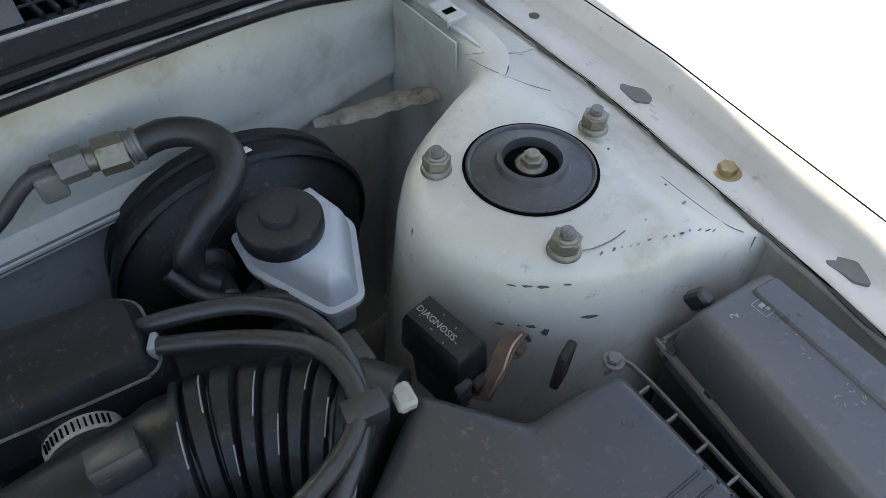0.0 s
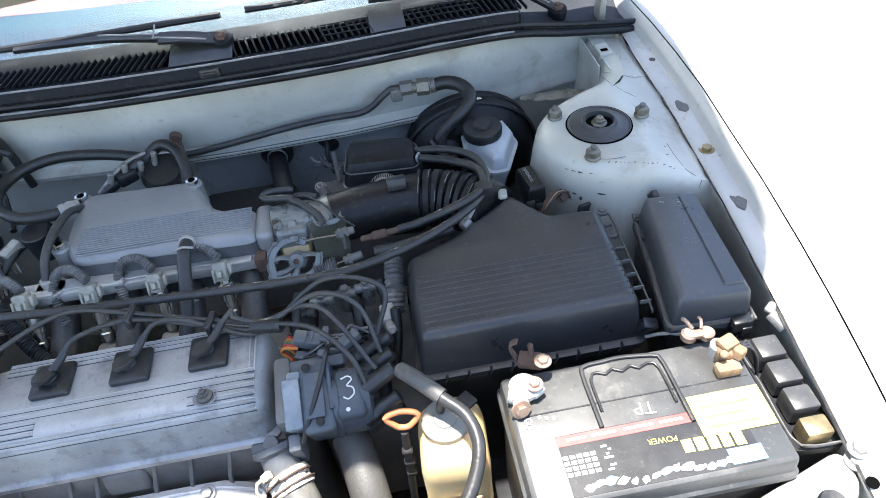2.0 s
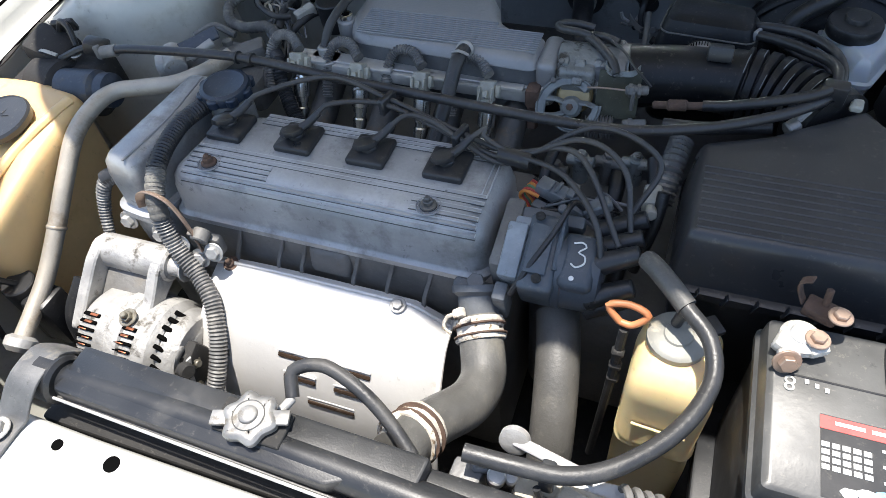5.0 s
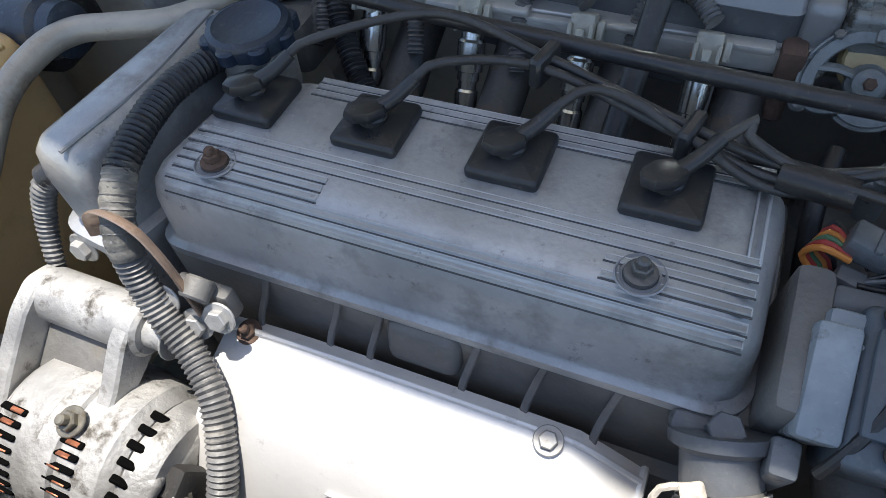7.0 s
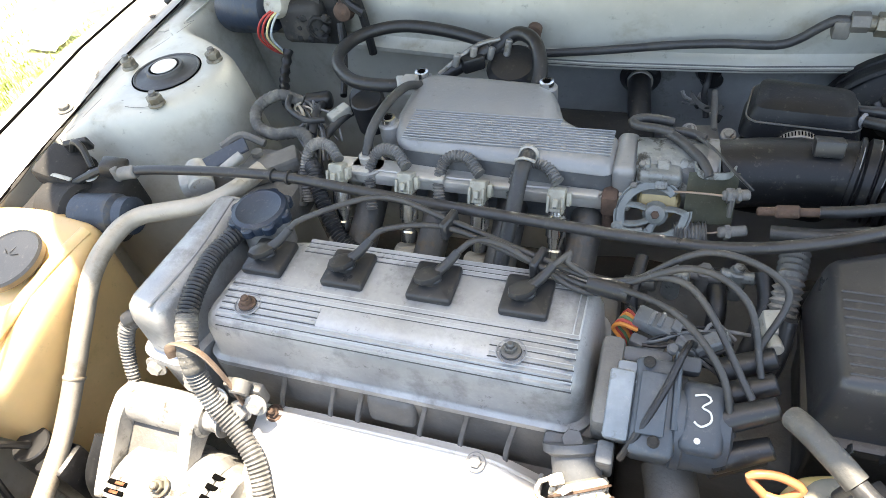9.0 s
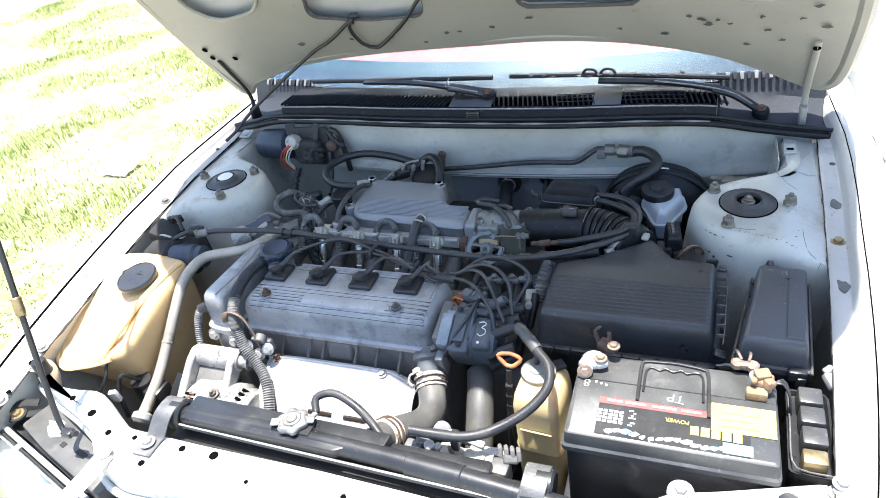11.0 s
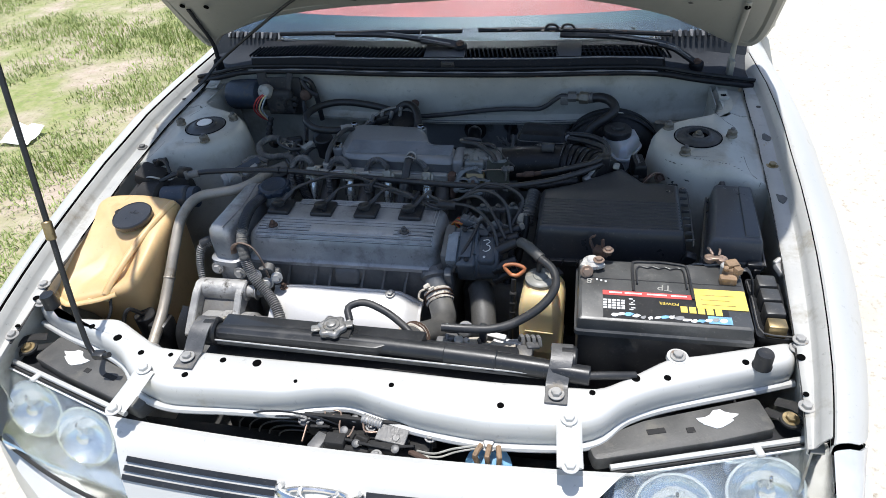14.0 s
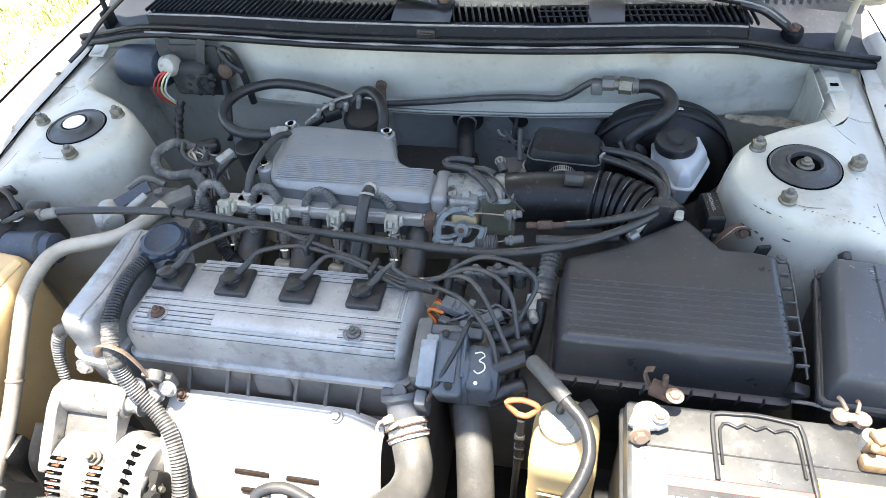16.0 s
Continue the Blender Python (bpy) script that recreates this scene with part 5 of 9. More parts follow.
    part("lamp_bracket", joined(tube([(s * 0.6, 0.1, 0.7), (s * 0.622, 0.086, 0.708), (s * 0.64, 0.068, 0.704), (s * 0.652, 0.05, 0.69)], 0.009, 8, 0.006, flat=0.35), tube([(s * 0.585, 0.09, 0.69), (s * 0.605, 0.07, 0.7), (s * 0.625, 0.058, 0.697)], 0.008, 8, 0.006, flat=0.4), lathe([(0.014, 0), (0.014, 0.004), (0.01, 0.006)], (s * 0.611, 0.066, 0.7), (s * 0.611, 0.06, 1), 20)), DARK, lamp, "grimy lamp bracket")
    part("bracket_bolt", bolt((s * 0.611, 0.066, 0.7055), (0, -0.1, 1), 0.0075), BRASS, lamp)
    part("sticker", slab([(s * (0.515 + 0.026 * math.cos(a) * (1 + 0.22 * math.sin(5 * a))), 0.058 + 0.013 * math.sin(a) * (1 + 0.3 * math.cos(4 * a)) + 0.008 * math.cos(a)) for a in [j * math.pi / 9 for j in range(18)]], 0.7, 0.7012, 0.0002), WHITE, lamp, "torn white sticker")


headlamp(1)
headlamp(-1)
latch = thing("bonnet_latch", "greasy black bonnet latch below the front panel", "latch", (0.02, -0.03, 0.66))
part("plate", joined(box((0.03, -0.03, 0.672), (0.17, 0.05, 0.02), 0.004), box((0.02, -0.008, 0.68), (0.2, 0.006, 0.05), 0.002), *[box((-0.045 + 0.02 * k, -0.03 - 0.006 * (k % 3), 0.685), (0.012, 0.02, 0.012), 0.002, 1, (0, 13 * k, 24 * k)) for k in range(7)]), DARK, latch)
part("catch", joined(box((-0.02, -0.045, 0.69), (0.03, 0.02, 0.03), 0.003), cyl((-0.05, -0.05, 0.69), (0.03, -0.05, 0.685), 0.007), box((0.05, -0.045, 0.688), (0.04, 0.016, 0.018), 0.003)), DARK, latch, "greasy steel catch")
for x, y in ((-0.079, -0.014), (0.025, -0.012), (0.115, -0.02), (0.067, -0.03), (0.045, -0.062)):
    part("latch_bolt", bolt((x, y, 0.696), (0, -0.3, 1), 0.0062), STRAPM, latch)
part("lever", box((-0.045, -0.05, 0.695), (0.02, 0.03, 0.012), 0.003, 2, (0, 0, -20)), STRAPM, latch, "dull lever")
part("hook", tube([(0.09, -0.045, 0.69), (0.11, -0.058, 0.7), (0.125, -0.062, 0.694)], 0.004, 8), RUST, latch, "rusty hook")
part("side_plate", box((0.06, -0.026, 0.699), (0.046, 0.026, 0.003), 0.001, 1, (10, 0, -8)), STRAPM, latch, "dull grey pressed plate")
part("side_plate", box((-0.04, -0.05, 0.69), (0.022, 0.018, 0.003), 0.001, 1, (25, 0, -12)), STRAPM, latch, "dull grey pressed plate")
part("plate_rim", joined(tube([(-0.072, -0.048, 0.69), (-0.072, -0.012, 0.696), (-0.06, 0.002, 0.7), (-0.028, 0.004, 0.7), (-0.022, -0.02, 0.698), (-0.014, -0.034, 0.694), (-0.004, -0.032, 0.694), (0.0, -0.018, 0.698)], 0.0014, 6, 0.004), tube([(0.012, 0.006, 0.7), (0.03, -0.006, 0.699), (0.048, -0.002, 0.7), (0.05, -0.018, 0.698), (0.02, -0.024, 0.697), (0.012, -0.01, 0.7)], 0.0016, 6, 0.004), tube([(-0.05, 0.0, 0.702), (-0.046, -0.008, 0.702), (-0.034, -0.004, 0.702)], 0.0012, 6, 0.004)), EYE, latch, "worn bright plate edges")
part("spring", tube([(0.012, -0.006, 0.703), (0.026, -0.01, 0.703), (0.042, -0.013, 0.702)], 0.0065, 12, 0.0015, 0.0014, 0.0045), ALU, latch, "bright coiled return spring")
part("wing_plate", joined(*[box((x, y, 0.694), (w, 0.004, h), 0.0008, 1, (rx, 0, rz)) for x, y, w, h, rx, rz in ((-0.05, -0.022, 0.03, 0.016, 30, 4), (-0.01, -0.04, 0.034, 0.02, 24, -6), (0.04, -0.045, 0.05, 0.022, 30, -5), (0.08, -0.04, 0.03, 0.02, 35, 10), (-0.03, 0.0, 0.04, 0.012, 10, 0), (0.085, -0.012, 0.03, 0.012, 20, -4))]), DARK, latch, "greasy folded plates")
for x, y in ((-0.052, -0.018), (-0.012, -0.028), (0.012, -0.048), (-0.002, -0.006), (0.07, -0.05)):
    part("rivet", lathe([(0.006, 0), (0.0062, 0.0015), (0.004, 0.0024), (0.001, 0.0025)], (x, y, 0.7), (x, y - 0.03, 0.8), 16), STRAPM, latch, "worn rivet head")
part("lead", joined(tube([(0.1, -0.045, 0.695), (0.125, -0.046, 0.694), (0.15, -0.038, 0.698), (0.182, -0.03, 0.7)], 0.0016, 6, 0.006), tube([(0.1, -0.05, 0.694), (0.13, -0.05, 0.692), (0.155, -0.041, 0.696), (0.182, -0.034, 0.699)], 0.0014, 6, 0.006)), GREYPLUG, latch, "two pale horn leads")
part("lead_plug", joined(box((0.112, -0.058, 0.69), (0.018, 0.012, 0.01), 0.003, 2, (15, 0, 30)), box((0.1, -0.066, 0.688), (0.014, 0.008, 0.006), 0.002, 2, (0, 10, -10))), PLUGC, latch, "grimy cream plug")
part("cable", tube([(0.09, -0.05, 0.68), (0.14, -0.052, 0.684), (0.19, -0.05, 0.68)], 0.002, 6), STEEL, latch)
horn = thing("horn", "round blue grey horn behind the grille", "horn", (0.2, -0.04, 0.63))
part("body", lathe([(0.02, 0), (0.032, 0.006), (0.034, 0.016), (0.02, 0.024), (0.008, 0.03)], (0.2, -0.03, 0.652), (0.2, -0.1, 0.75)), BLUEP, horn)
part("terminals", joined(*[tube([(0.185 + 0.015 * k, -0.04, 0.675), (0.183 + 0.017 * k, -0.045, 0.7), (0.19 + 0.012 * k, -0.03, 0.704)], 0.004, 8) for k in range(3)]), CORRODE, horn, "pale corroded terminals")
part("bracket", joined(box((0.2, -0.02, 0.685), (0.02, 0.004, 0.06), 0.001), bolt((0.2, -0.024, 0.7), (0, -0.4, 1), 0.008)), STEEL, horn)


def wheel(s, y):
    part("tyre", lathe([(0.17, 0), (0.27, 0.004), (0.288, 0.025), (0.29, 0.09), (0.285, 0.15), (0.27, 0.17), (0.17, 0.174)], (s * 0.67, y, 0.29), (s * 2, y, 0.29), 40), RUBBER, car, "black road tyre")
    part("rim", lathe([(0.03, 0.06), (0.165, 0.08), (0.172, 0.15), (0.16, 0.155), (0.12, 0.12), (0.03, 0.13)], (s * 0.67, y, 0.29), (s * 2, y, 0.29), 32), STEEL, car, "steel wheel rim")


for s in (-1, 1):
    wheel(s, 0.68)
    wheel(s, 3.1)

# ---- dark floor of the bay ----
part("undertray", box((0, 0.48, 0.28), (1.25, 0.98, 0.02), 0.004), UNDER, car, "dark grimy underside of the bay")
part("cross_member", box((0, 0.03, 0.42), (1.1, 0.05, 0.3), 0.01), UNDER, car, "dark front cross panel")

# ---- engine ----
engine = thing("engine", "grey four-cylinder engine with ribbed valve cover", "engine", (-0.12, 0.42, 0.3))
part("cylinder_head", box((-0.12, 0.42, 0.655), (0.39, 0.17, 0.1), 0.008), CAST, engine, "dark cast cylinder head")
for x in (-0.235, -0.18, -0.15, -0.085, -0.044, 0.0):
    part("head_web", strap([(x + 0.004, 0.337, 0.702), (x, 0.333, 0.685), (x - 0.004, 0.325, 0.668), (x - 0.005, 0.32, 0.655)], (1, -0.3, 0), 0.005, 0.003), CAST, engine)
part("port_boss", box((-0.118, 0.336, 0.683), (0.05, 0.02, 0.036), 0.008, 3, (-12, 0, 0)), CAST, engine)
part("block", box((-0.12, 0.43, 0.48), (0.4, 0.22, 0.3), 0.02), CAST, engine, "grimy cast engine block")
# the valve cover
VC = rounded([(-0.315, 0.339), (0.062, 0.339), (0.066, 0.462), (-0.258, 0.467), (-0.307, 0.42)], 0.022, 6)
cover = part("valve_cover", stack(VC, [(0.7, 0.003), (0.702, 0.006), (0.709, 0.006), (0.711, 0.003), (0.714, 0.0005), (0.745, -0.0015), (0.757, -0.0045), (0.765, -0.01), (0.7705, -0.018), (0.772, -0.027), (0.7722, -0.034)]), COVER, engine, "grey cast valve cover with fine ribs")
top_z = table([(0.3405, 0.745), (0.3435, 0.757), (0.349, 0.765), (0.357, 0.7705), (0.366, 0.772), (0.46, 0.7722)])


def rib(x0, x1, y, w=0.0018, over=0.0):
    """A low cast rib: a flat bar, highlight painted behind, shade painted in front."""
    xm, dx = (x0 + x1) / 2, x1 - x0
    part("rib", box((xm, y, top_z(y) + over), (dx, 0.0042, 0.0018), 0.0005, 1), COVER, cover)
    part("rib_edge", box((xm, y + 0.002, top_z(y + 0.002) + over), (dx, 0.0007, 0.0023), 0.0002, 1), RIBS, cover, "highlight painted along the rib edge")
    # Dark strip that paints the shade in front of the rib.
    part("groove", box((xm, y - 0.0026, top_z(y - 0.0026) + over), (dx + 0.0016, 0.0012, 0.0008), 0.0002, 1), RIBSHADE, cover, "dark rib shade line")
    part("rib_end", box((x1, y, top_z(y) + over), (0.0007, 0.004, 0.0022), 0.0002, 1), RIBS, cover)


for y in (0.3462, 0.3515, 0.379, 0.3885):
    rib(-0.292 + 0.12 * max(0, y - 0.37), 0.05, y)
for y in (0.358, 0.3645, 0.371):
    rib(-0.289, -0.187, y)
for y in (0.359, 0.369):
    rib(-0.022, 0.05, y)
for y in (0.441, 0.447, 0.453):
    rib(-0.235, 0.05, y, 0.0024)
part("rib", box((0.05, 0.415, 0.7722), (0.0016, 0.055, 0.0024), 0.0005, 1), RIBS, cover)
part("rib", box((0.044, 0.415, 0.7722), (0.0012, 0.05, 0.0024), 0.0004, 1), RIBS, cover)
for x in (-0.261, -0.003):
    c = Vector((x, 0.363, 0.7715))
    up = c + Vector((0, 0, 1))
    part("nut_seat", lathe([(0.0128, 0), (0.0134, 0.0012), (0.0126, 0.0018), (0.0116, 0.0006), (0.0106, 0.0004), (0.0102, 0.0014), (0.0094, 0.001)], c, up, 28), RIBS2, cover, "raised cast ring")
    part("grommet", lathe([(0.0092, 0), (0.009, 0.0014), (0.0078, 0.0022), (0.0065, 0.002)], c, up, 28), RUBBER, cover, "black rubber grommet")
    part("cover_nut", joined(lathe([(0.0085, 0.002), (0.0085, 0.0035), (0.006, 0.0045)], c, up), hexa(c + Vector((0, 0, 0.004)), (0, 0, 1), 0.0056, 0.0055), cyl(c, c + Vector((0, 0, 0.0135)), 0.0032)), STRAPM if x > -0.1 else RUST, cover, "dirty plated dome nut")
part("filler_neck", cyl((-0.293, 0.462, 0.745), (-0.296, 0.468, 0.785), 0.026), COVER, engine)
cap = part("oil_cap", lathe([(0.024, 0), (0.0295, 0.003), (0.0305, 0.012), (0.029, 0.015), (0.0245, 0.0165), (0.0228, 0.0155), (0.001, 0.0155)], (-0.296, 0.467, 0.782), (-0.297, 0.462, 0.9), 36), BLUECAP, engine, "blue black oil filler cap")
for k in range(8):
    a = k * math.pi / 4
    part("lobe", cyl((-0.296 + 0.0275 * math.cos(a), 0.467 + 0.0275 * math.sin(a), 0.784), (-0.296 + 0.0275 * math.cos(a), 0.4665 + 0.0275 * math.sin(a), 0.795), 0.0075, n=14), BLUECAP, cap)
TC = rounded([(-0.386, 0.328), (-0.336, 0.321), (-0.318, 0.4), (-0.325, 0.5), (-0.372, 0.5)], 0.016, 5)
timing = part("timing_cover", stack(TC, [(0.5, 0.0), (0.62, 0.0), (0.7, 0.002), (0.702, 0.008), (0.712, 0.008), (0.715, 0.0), (0.76, 0.0), (0.776, -0.003), (0.784, -0.009), (0.787, -0.016)]), COVER, engine, "grey timing belt cover")
part("cover_groove", tube([(-0.347, 0.33, 0.7868), (-0.338, 0.4, 0.7872), (-0.342, 0.485, 0.7868)], 0.0015, 6), MANI, timing)
for p in ((-0.378, 0.318, 0.695), (-0.33, 0.312, 0.69), (-0.32, 0.3, 0.66)):
    part("bolt", bolt(p, (0, -1, 0.2), 0.008), STEEL, engine)
part("lifting_eye", tube([(-0.326, 0.309, 0.742), (-0.324, 0.31, 0.756), (-0.313, 0.31, 0.7655), (-0.298, 0.309, 0.766), (-0.285, 0.308, 0.759), (-0.276, 0.306, 0.744), (-0.27, 0.304, 0.728), (-0.266, 0.302, 0.71), (-0.264, 0.301, 0.695)], 0.0019, 10, 0.004, flat=3.2), EYE, engine, "worn plated lifting eye")
for p, r_ in (((-0.288, 0.298, 0.7), 0.0075), ((-0.268, 0.297, 0.683), 0.0078), ((-0.248, 0.301, 0.695), 0.0075)):
    part("bracket_bolt", bolt(p, (0.15, -1, 0.5), r_), ALU, engine)
part("eye_leg", joined(cyl((-0.262, 0.314, 0.715), (-0.262, 0.3, 0.71), 0.01), box((-0.266, 0.314, 0.694), (0.044, 0.012, 0.026), 0.004)), CAST, engine, "steel bracket with bolts")
# heat shield
rows = []
for k in range(15):
    u = k / 14
    x = -0.262 + 0.29 * u
    drop = 0.006 * (abs(2 * u - 1) ** 4) + 0.02 * max(0.0, u - 0.86) / 0.14
    rows.append([(x, 0.326, 0.652 - drop), (x, 0.322, 0.664 - drop), (x, 0.312, 0.668 - drop), (x, 0.285, 0.66 - drop), (x + 0.004 * u, 0.25, 0.636 - drop), (x + 0.006, 0.222, 0.6 - drop), (x + 0.008, 0.205, 0.55 - drop), (x + 0.008, 0.2, 0.49)])
shield = part("heat_shield", thick(strip(rows), 0.002), SHIELD, engine, "pale pressed exhaust heat shield with slots")
for x, y, z, w, tilt in ((-0.13, 0.2375, 0.6215, 0.047, 50), (-0.062, 0.2375, 0.6215, 0.043, 50), (-0.124, 0.2225, 0.6035, 0.04, 58), (-0.06, 0.2225, 0.6035, 0.043, 58), (-0.087, 0.2125, 0.575, 0.058, 70)):
    part("slot", box((x, y, z), (w, 0.0052, 0.0022), 0.001, 1, (tilt, 0, 0)), SLOT, shield, "dark slot")
    part("slot_lip", tube([(x - w / 2, y + 0.003, z + 0.005), (x, y + 0.0033, z + 0.0053), (x + w / 2, y + 0.003, z + 0.005)], 0.0012, 6, 0.01), SHIELD, shield)
part("rolled_edge", tube([r_[2] for r_ in rows], 0.0025, 8, 0.01), SHIELD, shield)
part("side_edge", tube([(p[0], p[1], p[2]) for p in rows[-1][1:]], 0.0028, 8, 0.008), SHIELD, shield)
for x, y, z in ((-0.243, 0.311, 0.664), (-0.029, 0.307, 0.668)):
    part("shield_bolt", bolt((x, y, z), (0, -0.3, 1), 0.006, True, 0.006 if x < -0.1 else 0), RUST if x < -0.1 else STEEL, shield)


def ignition_lead(pts, name="lead"):
    return tube(pts, 0.003, 10, 0.006)


PLUG_X = (-0.266, -0.178, -0.09, -0.002)
leads = thing("ignition_leads", "four black spark plug leads clipped over the valve cover", "cables", (-0.1, 0.44, 0.772))
for x in PLUG_X:
    boot = part("plug_boot", stack(rounded([(x - 0.0215, 0.399), (x + 0.0215, 0.399), (x + 0.0215, 0.443), (x - 0.0215, 0.443)], 0.0035, 3), [(0.772, 0.0), (0.7735, 0.0006), (0.7775, 0.0004), (0.779, -0.0006), (0.7796, -0.002), (0.7798, -0.006), (0.7815, -0.0115)]), PLASTIC, leads, "square black rubber plug boot")
    part("boot_stem", cyl((x - 0.001, 0.419, 0.778), (x, 0.42, 0.786), 0.009), PLASTIC, boot)
    egg = lathe([(0.006, 0), (0.0105, 0.0012), (0.0115, 0.005), (0.0105, 0.009), (0.006, 0.0108), (0.001, 0.011)], (0, 0, 0), (0, 0, 1), 8)
    egg.transform(pose(x - 0.003, 0.417, 0.7845, -6, 4, 42) @ Matrix.Diagonal((1.25, 0.9, 0.85, 1)))
    part("boot_cap", joined(egg, tube([(x + 0.003, 0.423, 0.788), (x + 0.0115, 0.432, 0.792), (x + 0.02, 0.442, 0.799)], lambda t: 0.0052 - 0.001 * t, 12, 0.004)), PLASTIC, boot, "rounded black boot cap")
ENDS = ((0.185, 0.36, 0.77), (0.192, 0.385, 0.765), (0.19, 0.41, 0.765), (0.175, 0.34, 0.745))
MID = (0.474, 0.468, 0.462, 0.455)
for i, x in enumerate(PLUG_X):
    e = ENDS[i]
    pts = [(x + 0.018, 0.44, 0.798), (x + 0.034, 0.453, 0.806)]
    if i == 0:
        pts += [(-0.16, 0.484, 0.816), (-0.087, 0.474, 0.806), (0.0, 0.457, 0.79), (0.06, 0.44, 0.79), (0.13, 0.43, 0.81)]
    elif i == 1:
        pts += [(-0.087, 0.466, 0.804), (0.0, 0.451, 0.787), (0.06, 0.435, 0.786), (0.13, 0.44, 0.82), (0.175, 0.425, 0.805)]
    elif i == 2:
        pts += [(-0.03, 0.456, 0.8), (0.003, 0.447, 0.79), (0.06, 0.432, 0.782), (0.14, 0.455, 0.825), (0.205, 0.45, 0.8)]
    else:
        pts += [(0.03, 0.446, 0.801), (0.06, 0.436, 0.793), (0.12, 0.41, 0.8), (0.16, 0.37, 0.785)]
    part("lead", ignition_lead([*pts, e]), HOSE, leads, "black ignition lead")
for x, y, z in ((-0.087, 0.471, 0.803), (0.002, 0.453, 0.787)):
    part("lead_clip", box((x, y, z), (0.008, 0.026, 0.02), 0.002, 1, (0, 0, -14)), PLASTIC, leads, "black lead clip")
part("sleeve", tube([(0.05, 0.438, 0.787), (0.085, 0.43, 0.79)], 0.009, 10), RUBBER, leads)

# ---- distributor ----
dist = thing("distributor", "dark blue grey distributor on the engine's end", "distributor", (0.12, 0.37, 0.65))
part("base_plate", box((0.078, 0.372, 0.72), (0.02, 0.08, 0.08), 0.006, 2, (12, 0, 0)), CAST, dist)
part("igniter", joined(box((0.089, 0.352, 0.737), (0.02, 0.056, 0.05), 0.003, 2, (25, 0, 0)), box((0.093, 0.374, 0.752), (0.018, 0.02, 0.03), 0.003, 2, (25, 0, 0)), *[cyl((0.099, 0.34 + 0.011 * k, 0.752 + 0.005 * k), (0.103, 0.34 + 0.011 * k, 0.753 + 0.005 * k), 0.0025, n=10) for k in range(3)]), IGNITER, dist, "pale blue grey igniter")
shell = part("cap_housing", box((0.116, 0.356, 0.733), (0.036, 0.078, 0.058), 0.006, 3, (22, 0, 0)), BLUEGREY, dist, "blue grey distributor housing")
part("raised_panel", box((0.114, 0.345, 0.7632), (0.022, 0.05, 0.004), 0.002, 2, (22, 0, 0)), BLUEGREY, shell)
part("panel_ridge", tube([(0.13, 0.387, 0.7775), (0.131, 0.36, 0.7665), (0.132, 0.33, 0.7545)], 0.003, 8, 0.006), BLUEGREY, shell)
part("rear_block", joined(box((0.106, 0.395, 0.748), (0.04, 0.014, 0.03), 0.004, 2, (22, 0, 0)), box((0.138, 0.393, 0.752), (0.022, 0.014, 0.02), 0.004, 2, (22, 0, 0)), cyl((0.125, 0.398, 0.764), (0.125, 0.396, 0.77), 0.005)), IGN, dist, "stained grey terminal block")
hull = part("cap", joined(lathe([(0.035, 0), (0.0375, 0.002), (0.0375, 0.008), (0.036, 0.0095), (0.0355, 0.034), (0.033, 0.042), (0.026, 0.045), (0.001, 0.045)], (0.131, 0.354, 0.7265), (1, 0.354, 0.7265), 36), box((0.152, 0.354, 0.73), (0.034, 0.056, 0.066), 0.008, 3, (20, 0, 0))), DISTCAP, dist, "dark blue grey distributor cap")
for y, z in ((0.36, 0.77), (0.385, 0.765), (0.41, 0.765), (0.34, 0.745), (0.35, 0.715)):
    part("tower", cyl((0.162, y - 0.012, z - 0.022), (0.205, y, z - 0.004), 0.0115, 0.009), PLASTIC, dist, "black lead socket")
part("cap_screw", cyl((0.108, 0.374, 0.7745), (0.108, 0.3735, 0.779), 0.0048), DARK, dist, "dark screw")
part("cap_screw", cyl((0.118, 0.318, 0.751), (0.118, 0.317, 0.756), 0.0048), DARK, dist, "dark screw")
part("bracket_foot", box((0.083, 0.322, 0.7), (0.014, 0.02, 0.05), 0.003, 2, (14, 0, 0)), CONN, dist)
part("chalk_mark", tube([(0.1445 + u, 0.3453 + 0.94 * v, 0.7632 + 0.342 * v) for u, v in ((0.0, 0.012), (0.008, 0.014), (0.012, 0.01), (0.006, 0.004), (0.012, 0.001), (0.013, -0.006), (0.006, -0.011), (0.001, -0.008))], 0.0009, 6, 0.002), CHALK, dist, "hand-drawn white numeral 3")
part("paint_dab", cyl((0.149, 0.325, 0.7545), (0.149, 0.3247, 0.7555), 0.0025, n=10), CHALK, dist, "white paint dab")
plug = thing("engine_connector", "grey wiring connector with red and orange wires", "connector", (0.11, 0.42, 0.74))
for a, b, e_, ry in (((0.136, 0.416, 0.75), (0.02, 0.016, 0.012), 0.002, 14), ((0.108, 0.428, 0.757), (0.034, 0.018, 0.014), 0.002, 10), ((0.127, 0.43, 0.755), (0.008, 0.02, 0.016), 0.001, 10), ((0.104, 0.412, 0.744), (0.03, 0.012, 0.012), 0.003, 8), ((0.106, 0.427, 0.765), (0.004, 0.016, 0.003), 0.001, 0), ((0.114, 0.427, 0.765), (0.004, 0.016, 0.003), 0.001, 0)):
    part("shell", box(a, b, e_, 2, (0, ry, -14)), CONN, plug)
